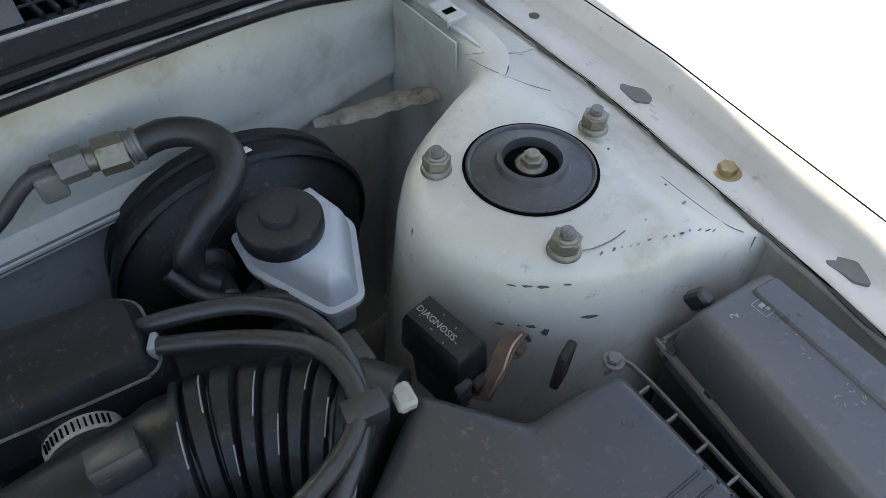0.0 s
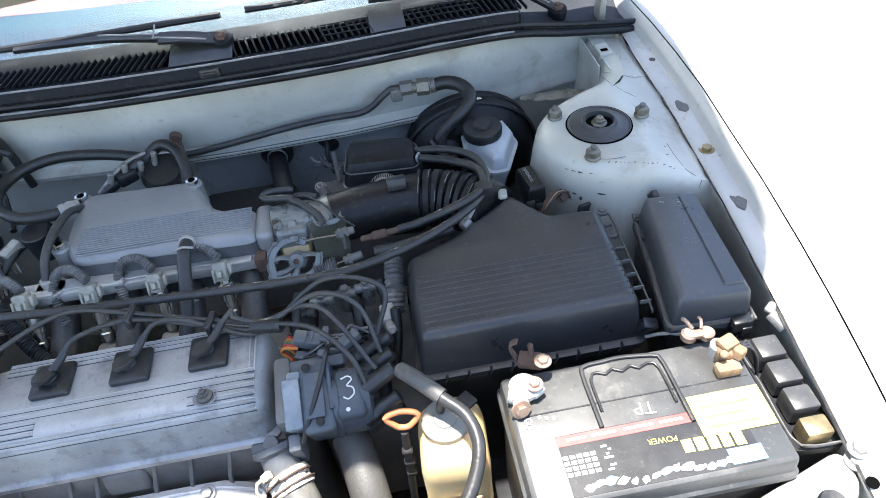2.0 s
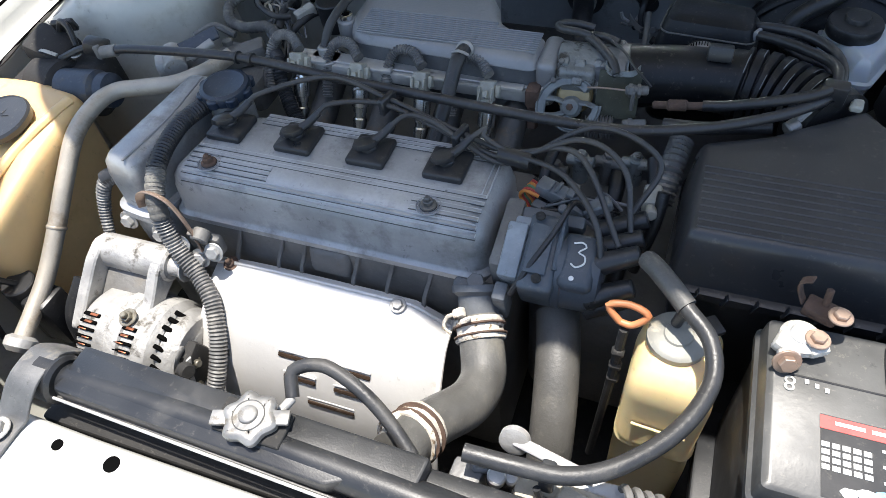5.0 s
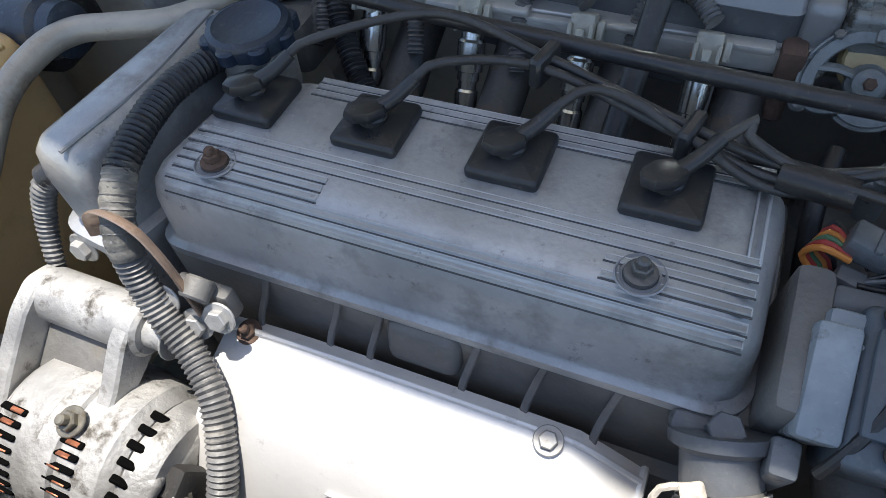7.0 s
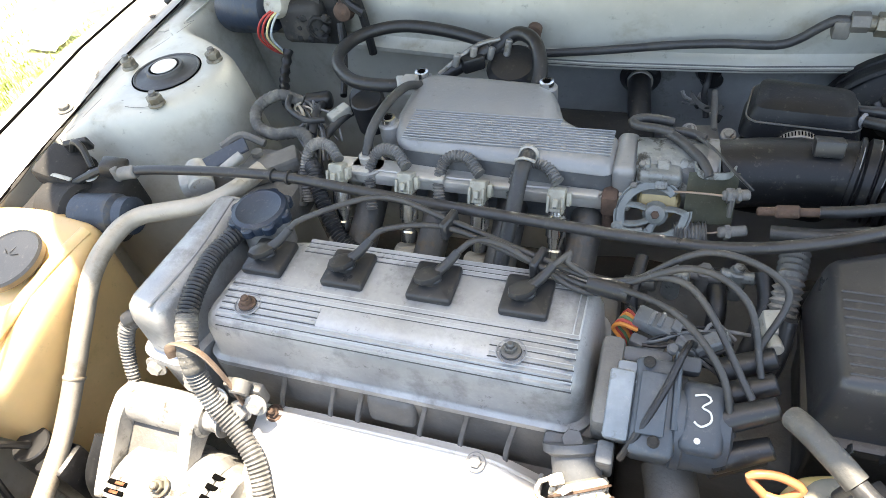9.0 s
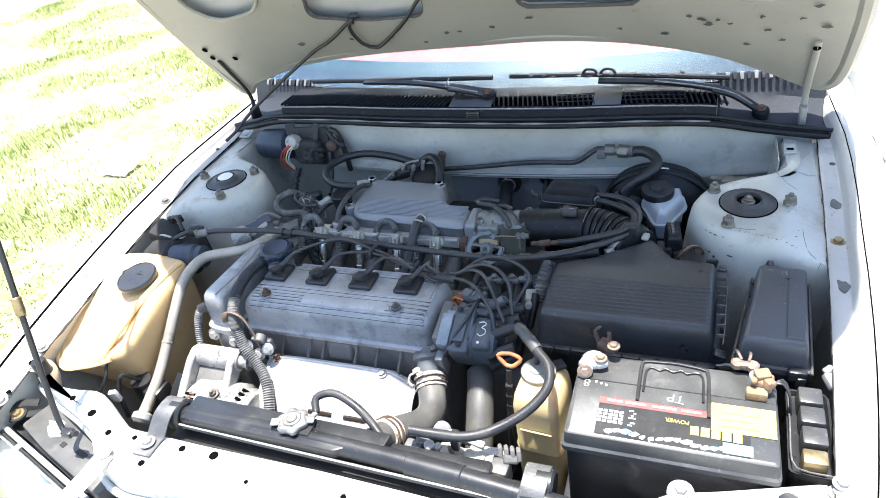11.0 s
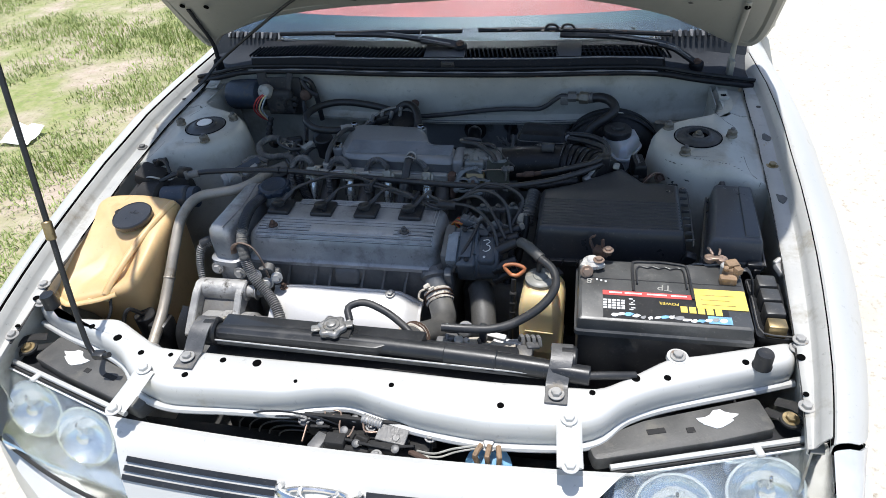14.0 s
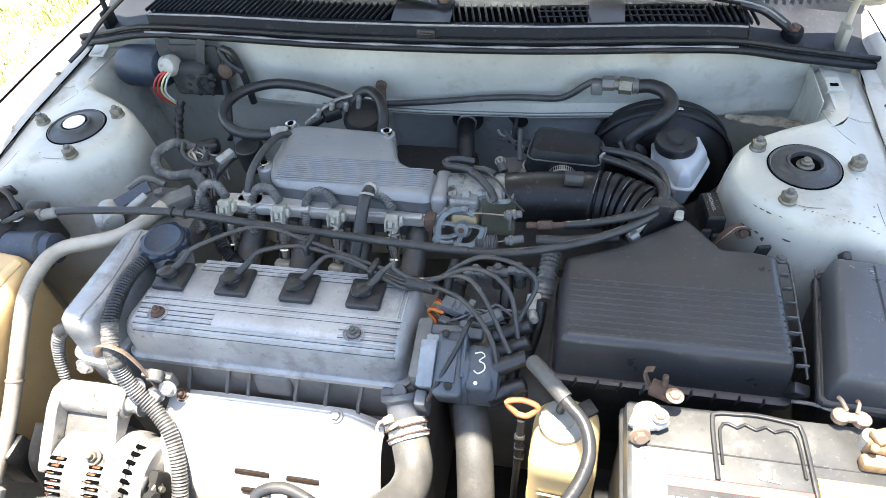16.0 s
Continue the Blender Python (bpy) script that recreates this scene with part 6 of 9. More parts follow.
for k, m in enumerate((ORANGEW, REDW, GREENW, ORANGEW, REDW, RUBBER)):
    o = 0.004 * k
    part("wire", tube([(0.095, 0.42 + o * 0.6, 0.754), (0.08 + o * 0.3, 0.422 + o, 0.757), (0.074 + o * 0.4, 0.425 + o * 0.5, 0.745), (0.083 + o * 0.5, 0.42 + o * 0.4, 0.735), (0.088, 0.41, 0.715 - o)], 0.0019, 8, 0.004), m, plug)
wire_rng = random.Random(31)
for k in range(11):
    a = Vector((0.1 + 0.006 * wire_rng.random(), 0.405 + 0.03 * wire_rng.random(), 0.75))
    b = Vector((0.16 + 0.04 * wire_rng.random(), 0.405 + 0.05 * wire_rng.random(), 0.73))
    mids = [a.lerp(b, f) + Vector((wire_rng.uniform(-0.006, 0.006), wire_rng.uniform(-0.008, 0.008), wire_rng.uniform(0.0, 0.018))) for f in (0.25, 0.5, 0.75)]
    part("wire", tube([a, *mids, b], wire_rng.uniform(0.0012, 0.0024), 8, 0.005), (RUBBER, STREAK, CABLE, CONN)[k % 4], plug)
plug2 = thing("small_connector", "grey two-way plug on a dusty lead", "connector", (0.15, 0.415, 0.75))
part("shell", box((0.155, 0.417, 0.757), (0.03, 0.014, 0.012), 0.002, 1, (0, -15, 25)), CONN, plug2)
part("lead", tube([(0.142, 0.41, 0.76), (0.135, 0.39, 0.784), (0.124, 0.36, 0.772), (0.11, 0.33, 0.758), (0.1, 0.315, 0.742), (0.095, 0.31, 0.73)], 0.003, 8), RUBBER, plug2)

# ---- intake ----
intake = thing("intake_manifold", "dark ribbed intake manifold chamber behind the engine", "manifold", (-0.08, 0.65, 0.6))
IM = rounded([(-0.186, 0.592), (0.052, 0.578), (0.053, 0.64), (0.01, 0.645), (-0.012, 0.66), (-0.028, 0.704), (-0.045, 0.726), (-0.19, 0.734), (-0.206, 0.715), (-0.206, 0.63)], 0.016, 5)
chamber = part("chamber", stack(IM, [(0.786, -0.001), (0.788, 0.0), (0.795, -0.003), (0.8, -0.009), (0.802, -0.016)]), MANI, intake, "grey cast intake chamber")
# The chamber side's shade is put into a darker colour than the top.
part("chamber_side", stack(IM, [(0.72, 0.0), (0.748, 0.0), (0.752, 0.003), (0.757, 0.003), (0.76, 0.0), (0.787, -0.0005)]), IGN, intake, "lower half of the chamber, side shade in its darker colour")
for k in range(13):
    y = 0.596 + 0.0043 * k
    x1 = 0.046 if y < 0.637 else -0.012
    part("rib", box(((-0.182 + x1) / 2, y, 0.802), (x1 + 0.182, 0.0012, 0.0028), 0.0005, 1), RIBS2, chamber)
for x, y in ((-0.2, 0.722), (-0.043, 0.716), (-0.208, 0.625)):
    c = Vector((x, y, 0.79))
    part("boss", cyl(c - Vector((0, 0, 0.03)), c + Vector((0, 0, 0.008)), 0.0125), MANI, chamber)
    part("chamber_bolt", lathe([(0.0085, 0), (0.0085, 0.007), (0.0055, 0.0072), (0.005, 0.003), (0.001, 0.003)], c + Vector((0, 0, 0.008)), c + Vector((0, 0, 1)), 16), CHROME, chamber, "bright socket bolt")
    part("bolt_socket", lathe([(0.005, 0), (0.005, 0.0006)], c + Vector((0, 0, 0.0148)), c + Vector((0, 0, 1)), 6), HOLE, chamber, "dark bolt socket")
for i, x in enumerate((-0.255, -0.17, -0.087, -0.003)):
    part("runner", tube([(x + 0.03, 0.62, 0.74), (x + 0.03, 0.58, 0.725), (x + 0.028, 0.54, 0.7), (x + 0.025, 0.47, 0.67)], 0.018, 14), RUNNER, intake, "oily cast intake runner")
part("fuel_rail", joined(box((-0.105, 0.578, 0.757), (0.335, 0.016, 0.016), 0.003), cyl((0.05, 0.577, 0.757), (0.07, 0.577, 0.757), 0.0085), box((-0.1, 0.585, 0.7665), (0.33, 0.02, 0.003), 0.001, 1), *[box((x, 0.572, 0.768), (0.034, 0.012, 0.006), 0.002) for x in (-0.235, -0.145, -0.06, 0.022)]), ALU, intake, "pale grey fuel rail")
part("rail_union", joined(box((0.05, 0.574, 0.76), (0.016, 0.022, 0.024), 0.003), cyl((0.05, 0.575, 0.75), (0.05, 0.57, 0.715), 0.007)), RUST, intake, "rusty fuel union")
part("rail_end", hexa((0.06, 0.577, 0.759), (1, 0, 0), 0.0095, 0.011), CAPM, intake)
part("damper", joined(cyl((-0.225, 0.585, 0.755), (-0.225, 0.585, 0.768), 0.02), cyl((-0.225, 0.585, 0.768), (-0.225, 0.585, 0.782), 0.009)), STEEL, intake, "grey fuel pressure damper")
part("damper_hose", tube([(-0.225, 0.585, 0.78), (-0.222, 0.605, 0.8), (-0.214, 0.64, 0.812), (-0.205, 0.68, 0.81), (-0.195, 0.7, 0.8)], 0.0055, 10), HOSE, intake, "black rubber damper hose")


def injector():
    ob = thing("injector", "chrome fuel injector with a grey plug", "injector", (0, 0, 0), "fuel injectors")
    part("barrel", lathe([(0.007, 0), (0.0092, 0.002), (0.0092, 0.014), (0.0075, 0.016), (0.0075, 0.022), (0.0088, 0.0225), (0.0088, 0.029), (0.0108, 0.03), (0.0108, 0.052), (0.0088, 0.054), (0.0088, 0.062)], (0, -0.028, -0.055), (0, 0.0, 0), 18), CHROME, ob, "bright metal barrel")
    part("seat", lathe([(0.017, 0), (0.017, 0.014), (0.0145, 0.018), (0.01, 0.019)], (0, -0.038, -0.074), (0, 0, 0), 20), SEALANT, ob, "tan injector seat")
    part("seal", lathe([(0.006, 0.0), (0.0105, 0.001), (0.0105, 0.0035), (0.006, 0.0045)], (0, 0.002, 0.003), (0, 0.011, 0.021), 18), ORANGE, ob, "orange rubber seal")
    part("plug", joined(box((0, -0.002, 0.014), (0.0175, 0.018, 0.024), 0.002, 2, (-28, 0, 0)), *[box((dx, -0.0135, 0.016 + dz), (w, 0.005, h), 0.0008, 1, (-28, 0, 0)) for dx, dz, w, h in ((-0.0075, 0, 0.003, 0.018), (0.0075, 0, 0.003, 0.018), (0, -0.008, 0.018, 0.003), (0, 0.002, 0.006, 0.008))], box((0.012, 0.0, 0.014), (0.005, 0.012, 0.014), 0.001, 1, (-28, 0, 0))), PLUGC, ob, "cream grey plastic plug")
    part("catch", joined(box((0, -0.0155, 0.016), (0.0035, 0.003, 0.005), 0.0005, 1, (-28, 0, 0))), CONN, ob)
    return ob


first = injector()
first.location = (-0.253, 0.563, 0.756)
for x in (-0.17, -0.086, -0.002):
    copy_thing(first, pose(x, 0.564, 0.752, 0, 0, 0))
looms = thing("injector_loom", "black corrugated wiring sleeves to the injectors", "wiring", (-0.1, 0.57, 0.72))
for x in (-0.253, -0.17, -0.086, -0.002):
    s = -1 if x < -0.1 else 1
    part("sleeve", tube([(x, 0.57, 0.782), (x - 0.018, 0.585, 0.79), (x - 0.04, 0.588, 0.785), (x - 0.05, 0.575, 0.765), (x - 0.045, 0.55, 0.73)], 0.0062, 12, 0.003, 0.0009, 0.0034), LOOM, looms)
part("trunk", tube([(-0.32, 0.6, 0.74), (-0.29, 0.57, 0.765), (-0.275, 0.545, 0.745), (-0.24, 0.51, 0.715), (-0.19, 0.495, 0.7), (-0.15, 0.5, 0.7)], 0.0088, 12, 0.003, 0.001, 0.004), LOOMD, looms)
breather = thing("breather_hose", "black rubber breather hose with a wire clip", "hose", (-0.04, 0.56, 0.77))
part("hose", tube([(-0.036, 0.585, 0.802), (-0.038, 0.562, 0.8), (-0.042, 0.52, 0.765), (-0.047, 0.48, 0.73), (-0.05, 0.46, 0.71)], 0.0085, 12), HOSE, breather)
part("clip", joined(tube([(-0.046, 0.57, 0.806), (-0.036, 0.566, 0.813), (-0.026, 0.57, 0.806)], 0.0018, 6), cyl((-0.036, 0.59, 0.801), (-0.036, 0.584, 0.802), 0.0105)), STEEL, breather)

throttle = thing("throttle_assembly", "greasy cast throttle housing with cable quadrant", "throttle", (0.1, 0.6, 0.72))
part("flange", box((0.0605, 0.6125, 0.768), (0.024, 0.066, 0.06), 0.009, 3), MANI, throttle, "cast end of the intake chamber")
part("bore", cyl((0.07, 0.618, 0.765), (0.15, 0.622, 0.765), 0.036), THRO, throttle, "round throttle bore")
part("casting", joined(box((0.095, 0.606, 0.776), (0.044, 0.05, 0.036), 0.006, 3), box((0.09, 0.618, 0.795), (0.036, 0.014, 0.01), 0.003, 2), box((0.08, 0.6, 0.794), (0.011, 0.02, 0.008), 0.003, 2), cyl((0.113, 0.607, 0.79), (0.122, 0.604, 0.788), 0.0085)), THRO, throttle, "pitted grey throttle casting")
part("casting_tab", box((0.098, 0.59, 0.7865), (0.012, 0.03, 0.011), 0.002, 2, (38, 0, 0)), THRO, throttle, "cast stop tab")
part("position_sensor", joined(box((0.126, 0.602, 0.78), (0.02, 0.03, 0.026), 0.005, 2, (0, 0, -18)), cyl((0.133, 0.598, 0.784), (0.14, 0.593, 0.788), 0.007)), IGN, throttle, "dark throttle position sensor")
part("sensor_screw", bolt((0.1375, 0.597, 0.7935), (0.2, -0.5, 1), 0.0045), STEEL, throttle)
part("body_bolt", bolt((0.1185, 0.611, 0.79), (1, -0.3, 0.4), 0.0062), STRAPM, throttle, "plated hexagon bolt")
for x, y, z in ((0.078, 0.59, 0.7985), (0.108, 0.625, 0.7945), (0.072, 0.578, 0.78)):
    part("casting_screw", bolt((x, y, z), (0, -0.4, 1), 0.0036, False), CAST, throttle)
c = Vector((0.096, 0.5635, 0.7585))


def wheel_at(r, deg, out=0.0):
    """A place on the tilted cable wheel: radius, angle, distance towards the front."""
    return c + Vector((r * math.cos(radians(deg)), 0.6 * r * math.sin(radians(deg)) - 0.8 * out, 0.8 * r * math.sin(radians(deg)) + 0.6 * out))


def sector(a0, a1, r0, r1, w, out=0.0, th=0.006):
    """A curved flat band of the wheel with rounded edges."""
    n = 20
    rows_ = []
    for k in range(n + 1):
        f = k / n
        a, r = a0 + f * (a1 - a0), r0 + f * (r1 - r0)
        rows_.append([wheel_at(r - w, a, out), wheel_at(r - w + 0.001, a, out + 0.001), wheel_at(r - 0.0012, a, out + 0.001), wheel_at(r - 0.0004, a, out - 0.0004), wheel_at(r + 0.0008, a, out + 0.001), wheel_at(r + 0.002, a, out + 0.0006), wheel_at(r + 0.002, a, out - th), wheel_at(r - w, a, out - th), wheel_at(r - w, a, out)])
    return strip(rows_)


part("quadrant", joined(sector(54, 205, 0.03, 0.04, 0.009), sector(-118, 10, 0.025, 0.033, 0.008, 0.002)), QUAD, throttle, "greyed cable quadrant")
part("spoke", joined(tube([wheel_at(0.03, 168, -0.002), wheel_at(0.02, 160, -0.001), wheel_at(0.008, 150, 0)], 0.004, 8, 0.004, flat=0.6), tube([wheel_at(0.034, 203, -0.002), wheel_at(0.022, 213, 0), wheel_at(0.009, 230, 0.001)], 0.0042, 8, 0.004, flat=0.6), tube([wheel_at(0.029, 6, 0), wheel_at(0.018, 20, 0.0), wheel_at(0.008, 40, 0.0)], 0.0042, 8, 0.004, flat=0.5), tube([wheel_at(0.022, -105, 0), wheel_at(0.008, -95, 0)], 0.0045, 8, 0.004, flat=0.6)), QUAD, throttle, "quadrant arms")
part("hub", lathe([(0.0125, -0.008), (0.0125, -0.001), (0.0105, 0.001), (0.0095, 0.006), (0.0075, 0.0075), (0.001, 0.0075)], c, wheel_at(0, 0, 1), 24), QUAD, throttle, "round quadrant hub")
part("pivot_nut", bolt(wheel_at(0, 0, 0.0075), wheel_at(0, 0, 1) - c, 0.0042, False), RUST, throttle)
part("stop_lever", joined(lathe([(0.006, -0.003), (0.0065, 0.001), (0.004, 0.003), (0.001, 0.003)], wheel_at(0.039, 206, 0), wheel_at(0.039, 206, 1), 16), tube([wheel_at(0.039, 206, -0.001), wheel_at(0.03, 222, 0.0), wheel_at(0.02, 240, 0.002)], 0.0032, 8, 0.004)), QUAD, throttle, "pinned stop lever")
part("spring_seat", lathe([(0.016, 0), (0.0205, 0.001), (0.0212, 0.005), (0.0185, 0.007), (0.0165, 0.0055), (0.006, 0.006)], wheel_at(0.014, 85, -0.014), wheel_at(0.014, 85, 1), 28), BRASS, throttle, "yellowed spring seat")
part("return_spring", tube([(0.116, 0.556, 0.739), (0.13, 0.558, 0.74), (0.146, 0.56, 0.741)], 0.0125, 20, 0.001, 0.0014, 0.0034), STRAPM, throttle, "dull steel return spring")
part("cable_plate", thick(strip([[(x, 0.588 - 0.02 * f + 0.1 * (x - 0.13), 0.797 - 0.05 * f) for x in (0.122, 0.132, 0.142, 0.152, 0.162, 0.168)] for f in (0, 0.33, 0.66, 1)]), 0.002), OLIVE, throttle, "oily olive cable bracket plate")
part("plate_flange", strap([(0.126, 0.597, 0.8), (0.128, 0.588, 0.799), (0.135, 0.582, 0.798), (0.147, 0.582, 0.798), (0.159, 0.585, 0.798), (0.165, 0.595, 0.799)], (0, 0.5, 1), 0.007, 0.002), THRO, throttle, "turned edge of the bracket")
part("cable_adjuster", joined(cyl((0.154, 0.565, 0.79), (0.178, 0.57, 0.79), 0.0052), hexa((0.157, 0.5655, 0.79), (1, 0.2, 0), 0.0075, 0.005), hexa((0.166, 0.567, 0.79), (1, 0.2, 0), 0.0075, 0.004), box((0.163, 0.567, 0.78), (0.004, 0.018, 0.024), 0.001, 1)), CAST, throttle, "grimy threaded cable adjuster")
part("lower_adjuster", joined(cyl((0.156, 0.556, 0.75), (0.182, 0.561, 0.752), 0.0055), hexa((0.162, 0.557, 0.75), (1, 0.2, 0), 0.0078, 0.005)), CAST, throttle, "grimy lower cable adjuster")
part("inner_cable", tube([wheel_at(0.0275, 60, -0.0005), (0.13, 0.571, 0.785), (0.155, 0.565, 0.79)], 0.0011, 6), EYE, throttle, "bare bright cable strand")
part("inner_cable", tube([wheel_at(0.024, -50, 0), (0.13, 0.552, 0.747), (0.156, 0.556, 0.75)], 0.001, 6), EYE, throttle, "bare bright cable strand")
part("vacuum_pipe", tube([(0.103, 0.632, 0.808), (0.085, 0.635, 0.81), (0.068, 0.637, 0.81), (0.061, 0.645, 0.809), (0.069, 0.653, 0.808), (0.085, 0.655, 0.807), (0.102, 0.655, 0.804)], 0.0047, 10), HOSE, throttle, "looped rubber vacuum hose")
part("vacuum_pipe", tube([(0.097, 0.634, 0.806), (0.11, 0.624, 0.806), (0.122, 0.611, 0.804), (0.134, 0.596, 0.802), (0.141, 0.582, 0.796)], 0.0052, 10), HOSE, throttle, "rubber vacuum hose")
part("vacuum_pipe", tube([(0.104, 0.64, 0.804), (0.118, 0.638, 0.805), (0.134, 0.632, 0.803)], 0.005, 10), HOSE, throttle, "short rubber hose")
part("band_clamp", thick(strip([[(x, 0.62 + 0.038 * math.cos(a), 0.766 + 0.038 * math.sin(a)) for x in (0.138, 0.1475)] for a in np.linspace(0.4, 2.9, 16)]), 0.001), CAPM, throttle, "bright steel band clamp")
part("lead", tube([(0.126, 0.628, 0.808), (0.144, 0.606, 0.81), (0.159, 0.583, 0.808), (0.18, 0.57, 0.795)], 0.0017, 6, 0.006), RUBBER, throttle, "thin black lead")
for k, (x, y, z) in enumerate(((0.12, 0.52, 0.72), (0.15, 0.53, 0.715), (0.18, 0.53, 0.72), (0.09, 0.53, 0.69))):
    part("fitting", joined(cyl((x, y, z - 0.03), (x, y, z + 0.008), 0.009), cyl((x - 0.016, y, z), (x + 0.016, y - 0.004, z + 0.003), 0.0065), hexa((x, y, z + 0.008), (0, 0, 1), 0.006, 0.005)), CAST if k % 2 else THRO, throttle)

duct = thing("intake_duct", "black plastic air intake duct with rubber bellows", "duct", (0.25, 0.63, 0.7))
part("tube", tube([(0.15, 0.624, 0.766), (0.2, 0.632, 0.768), (0.255, 0.634, 0.768), (0.275, 0.633, 0.768)], lambda t: 0.035 if t < 0.85 else 0.037, 36, 0.004), BLACKP, duct, "smooth black duct")
BEL = [(0.271, 0.634, 0.768), (0.3, 0.627, 0.768), (0.328, 0.613, 0.768), (0.352, 0.596, 0.768)]
part("bellows", tube(BEL, lambda t: 0.0352 + 0.0058 * min(1.0, 1.7 * abs(math.cos(math.pi * 7 * t)) ** 0.9), 36, 0.0009), BLACKP, duct, "corrugated rubber bellows")
bel = spline(BEL, 0.0005)
for k, (a0, a1) in enumerate(((0.9, 1.5), (1.5, 2.3), (0.6, 1.0), (1.3, 2.0), (0.8, 1.3), (1.6, 2.2), (1.0, 1.5))):
    i = min(len(bel) - 2, int(len(bel) * (k + 0.3) / 7))
    d = (bel[i + 1] - bel[max(0, i - 1)]).normalized()
    w = d.cross(Vector((0, 0, 1))).normalized()
    part("rubbed_edge", tube([bel[i] + 0.0409 * (math.cos(a) * w + math.sin(a) * w.cross(d)) for a in np.linspace(a0, a1, 9)], 0.0005, 6, 0.004), STREAK, duct, "pale rubbed fold edge")
part("neck_band", tube([(0.35, 0.601, 0.768), (0.366, 0.58, 0.768)], 0.039, 28, 0.004), RUBBER, duct)
part("clip_block", box((0.243, 0.628, 0.808), (0.026, 0.02, 0.016), 0.002, 2, (-20, 0, 0)), PLASTIC, duct)
RING = [(0.226 + 0.0215 * math.cos(a), 0.0215 * math.sin(a)) for a in np.linspace(0, 6.2832, 33)]
part("clamp_slots", joined(*[box((0.226 + 0.0222 * math.cos(a), 0.6725, 0.767 + 0.0222 * math.sin(a)), (0.0009, 0.0062, 0.0012), 0.0001, 1, (0, -math.degrees(a) + 90, 0)) for a in np.linspace(0.7, 2.4, 13)]), HOLE, duct, "dark slots of the clip")
part("hose_clamp", thick(strip([[(x, 0.667, 0.767 + z), (x, 0.678, 0.767 + z)] for x, z in RING]), 0.0008), STEEL, duct, "perforated steel hose clip")
part("stub", cyl((0.226, 0.64, 0.766), (0.226, 0.692, 0.768), 0.0208), BLACKP, duct)
reson = thing("resonator", "black rounded plastic resonator box by the bulkhead", "box", (0.225, 0.72, 0.66))
RB = rounded([(0.17, 0.686), (0.282, 0.676), (0.284, 0.742), (0.18, 0.76)], 0.018, 5)
part("lower", stack(RB, [(0.66, -0.004), (0.668, 0), (0.765, 0.0), (0.768, 0.003)]), BLACKP, reson)
part("upper", stack(RB, [(0.769, 0.003), (0.772, 0.002), (0.79, -0.002), (0.802, -0.008), (0.806, -0.018)]), BLACKP, reson, "domed black upper half")
part("seam", tube([(x, y, 0.7895) for x, y in offset(RB, -0.0012)] + [(*offset(RB, -0.0012)[0], 0.7895)], 0.0011, 6, 0.01), DUSTHOSE, reson, "worn moulding seam")

# ---- air filter box ----
air = thing("air_filter_box", "black ribbed plastic air filter box", "air filter", (0.365, 0.45, 0.55))
AB = rounded([(0.238, 0.372), (0.49, 0.372), (0.494, 0.53), (0.457, 0.536), (0.429, 0.536), (0.39, 0.588), (0.352, 0.562), (0.3, 0.525), (0.238, 0.5)], 0.008, 4)
ABL = rounded([(0.236, 0.368), (0.495, 0.366), (0.497, 0.53), (0.43, 0.535), (0.24, 0.51)], 0.012, 4)
lid = part("lid", stack(AB, [(0.728, 0.005), (0.74, 0.004), (0.772, 0.001), (0.784, -0.0015), (0.79, -0.0045), (0.7925, -0.009), (0.793, -0.013)]), LID, air, "black lid with moulded ribs")
part("rim", stack(ABL, [(0.716, 0.004), (0.718, 0.008), (0.727, 0.008), (0.729, 0.004)]), PLASTIC, air, "flanged rim")
part("tray", stack(ABL, [(0.55, -0.02), (0.56, -0.012), (0.715, 0.0)]), PLASTIC, air, "black lower tray")
for k in range(10):
    y = 0.383 + 0.0088 * k
    part("rib", joined(box((0.363, y, 0.793), (0.234, 0.0022, 0.0022), 0.0009, 1), box((0.4865, y, 0.784), (0.0022, 0.0022, 0.02), 0.0008, 1, (0, -16, 0))), LID, lid)
part("rim_rail", joined(tube([(0.497, 0.543, 0.772), (0.508, 0.538, 0.772), (0.511, 0.52, 0.771), (0.509, 0.46, 0.769), (0.507, 0.4, 0.768), (0.505, 0.37, 0.767)], 0.0012, 8, 0.01, flat=2.0), *[box((0.502, 0.385 + 0.022 * k, 0.7685), (0.014, 0.0018, 0.006), 0.0005, 1) for k in range(8)], bolt((0.503, 0.541, 0.772), (0, 0, 1), 0.0045)), LOOM, air, "worn moulded ladder rim")
for k in range(9):
    part("rim_tooth", box((0.26 + 0.026 * k, 0.3585, 0.726), (0.0016, 0.008, 0.013), 0.0004, 1, (0, 20, 0)), PLASTIC, air)
part("spring_clip", box((0.5, 0.372, 0.738), (0.02, 0.014, 0.03), 0.003, 2, (20, 20, 0)), PLASTIC, air)
part("clip_wire", tube([(0.5, 0.365, 0.728), (0.515, 0.355, 0.742), (0.535, 0.345, 0.748), (0.548, 0.33, 0.765)], 0.0022, 6), STEEL, air)
part("neck", tube([(0.37, 0.565, 0.762), (0.385, 0.545, 0.762), (0.395, 0.52, 0.762)], 0.03, 20, 0.006), LID, air)
part("clamp", joined(tube([(0.332, 0.577, 0.752), (0.337, 0.57, 0.787), (0.35, 0.573, 0.801), (0.368, 0.586, 0.8035)], 0.0038, 8, flat=0.3), cyl((0.318, 0.545, 0.782), (0.328, 0.553, 0.786), 0.008), tube([(0.322, 0.549, 0.785), (0.335, 0.563, 0.797)], 0.004, 8)), CAPM, air, "dull hose clamp with screw")

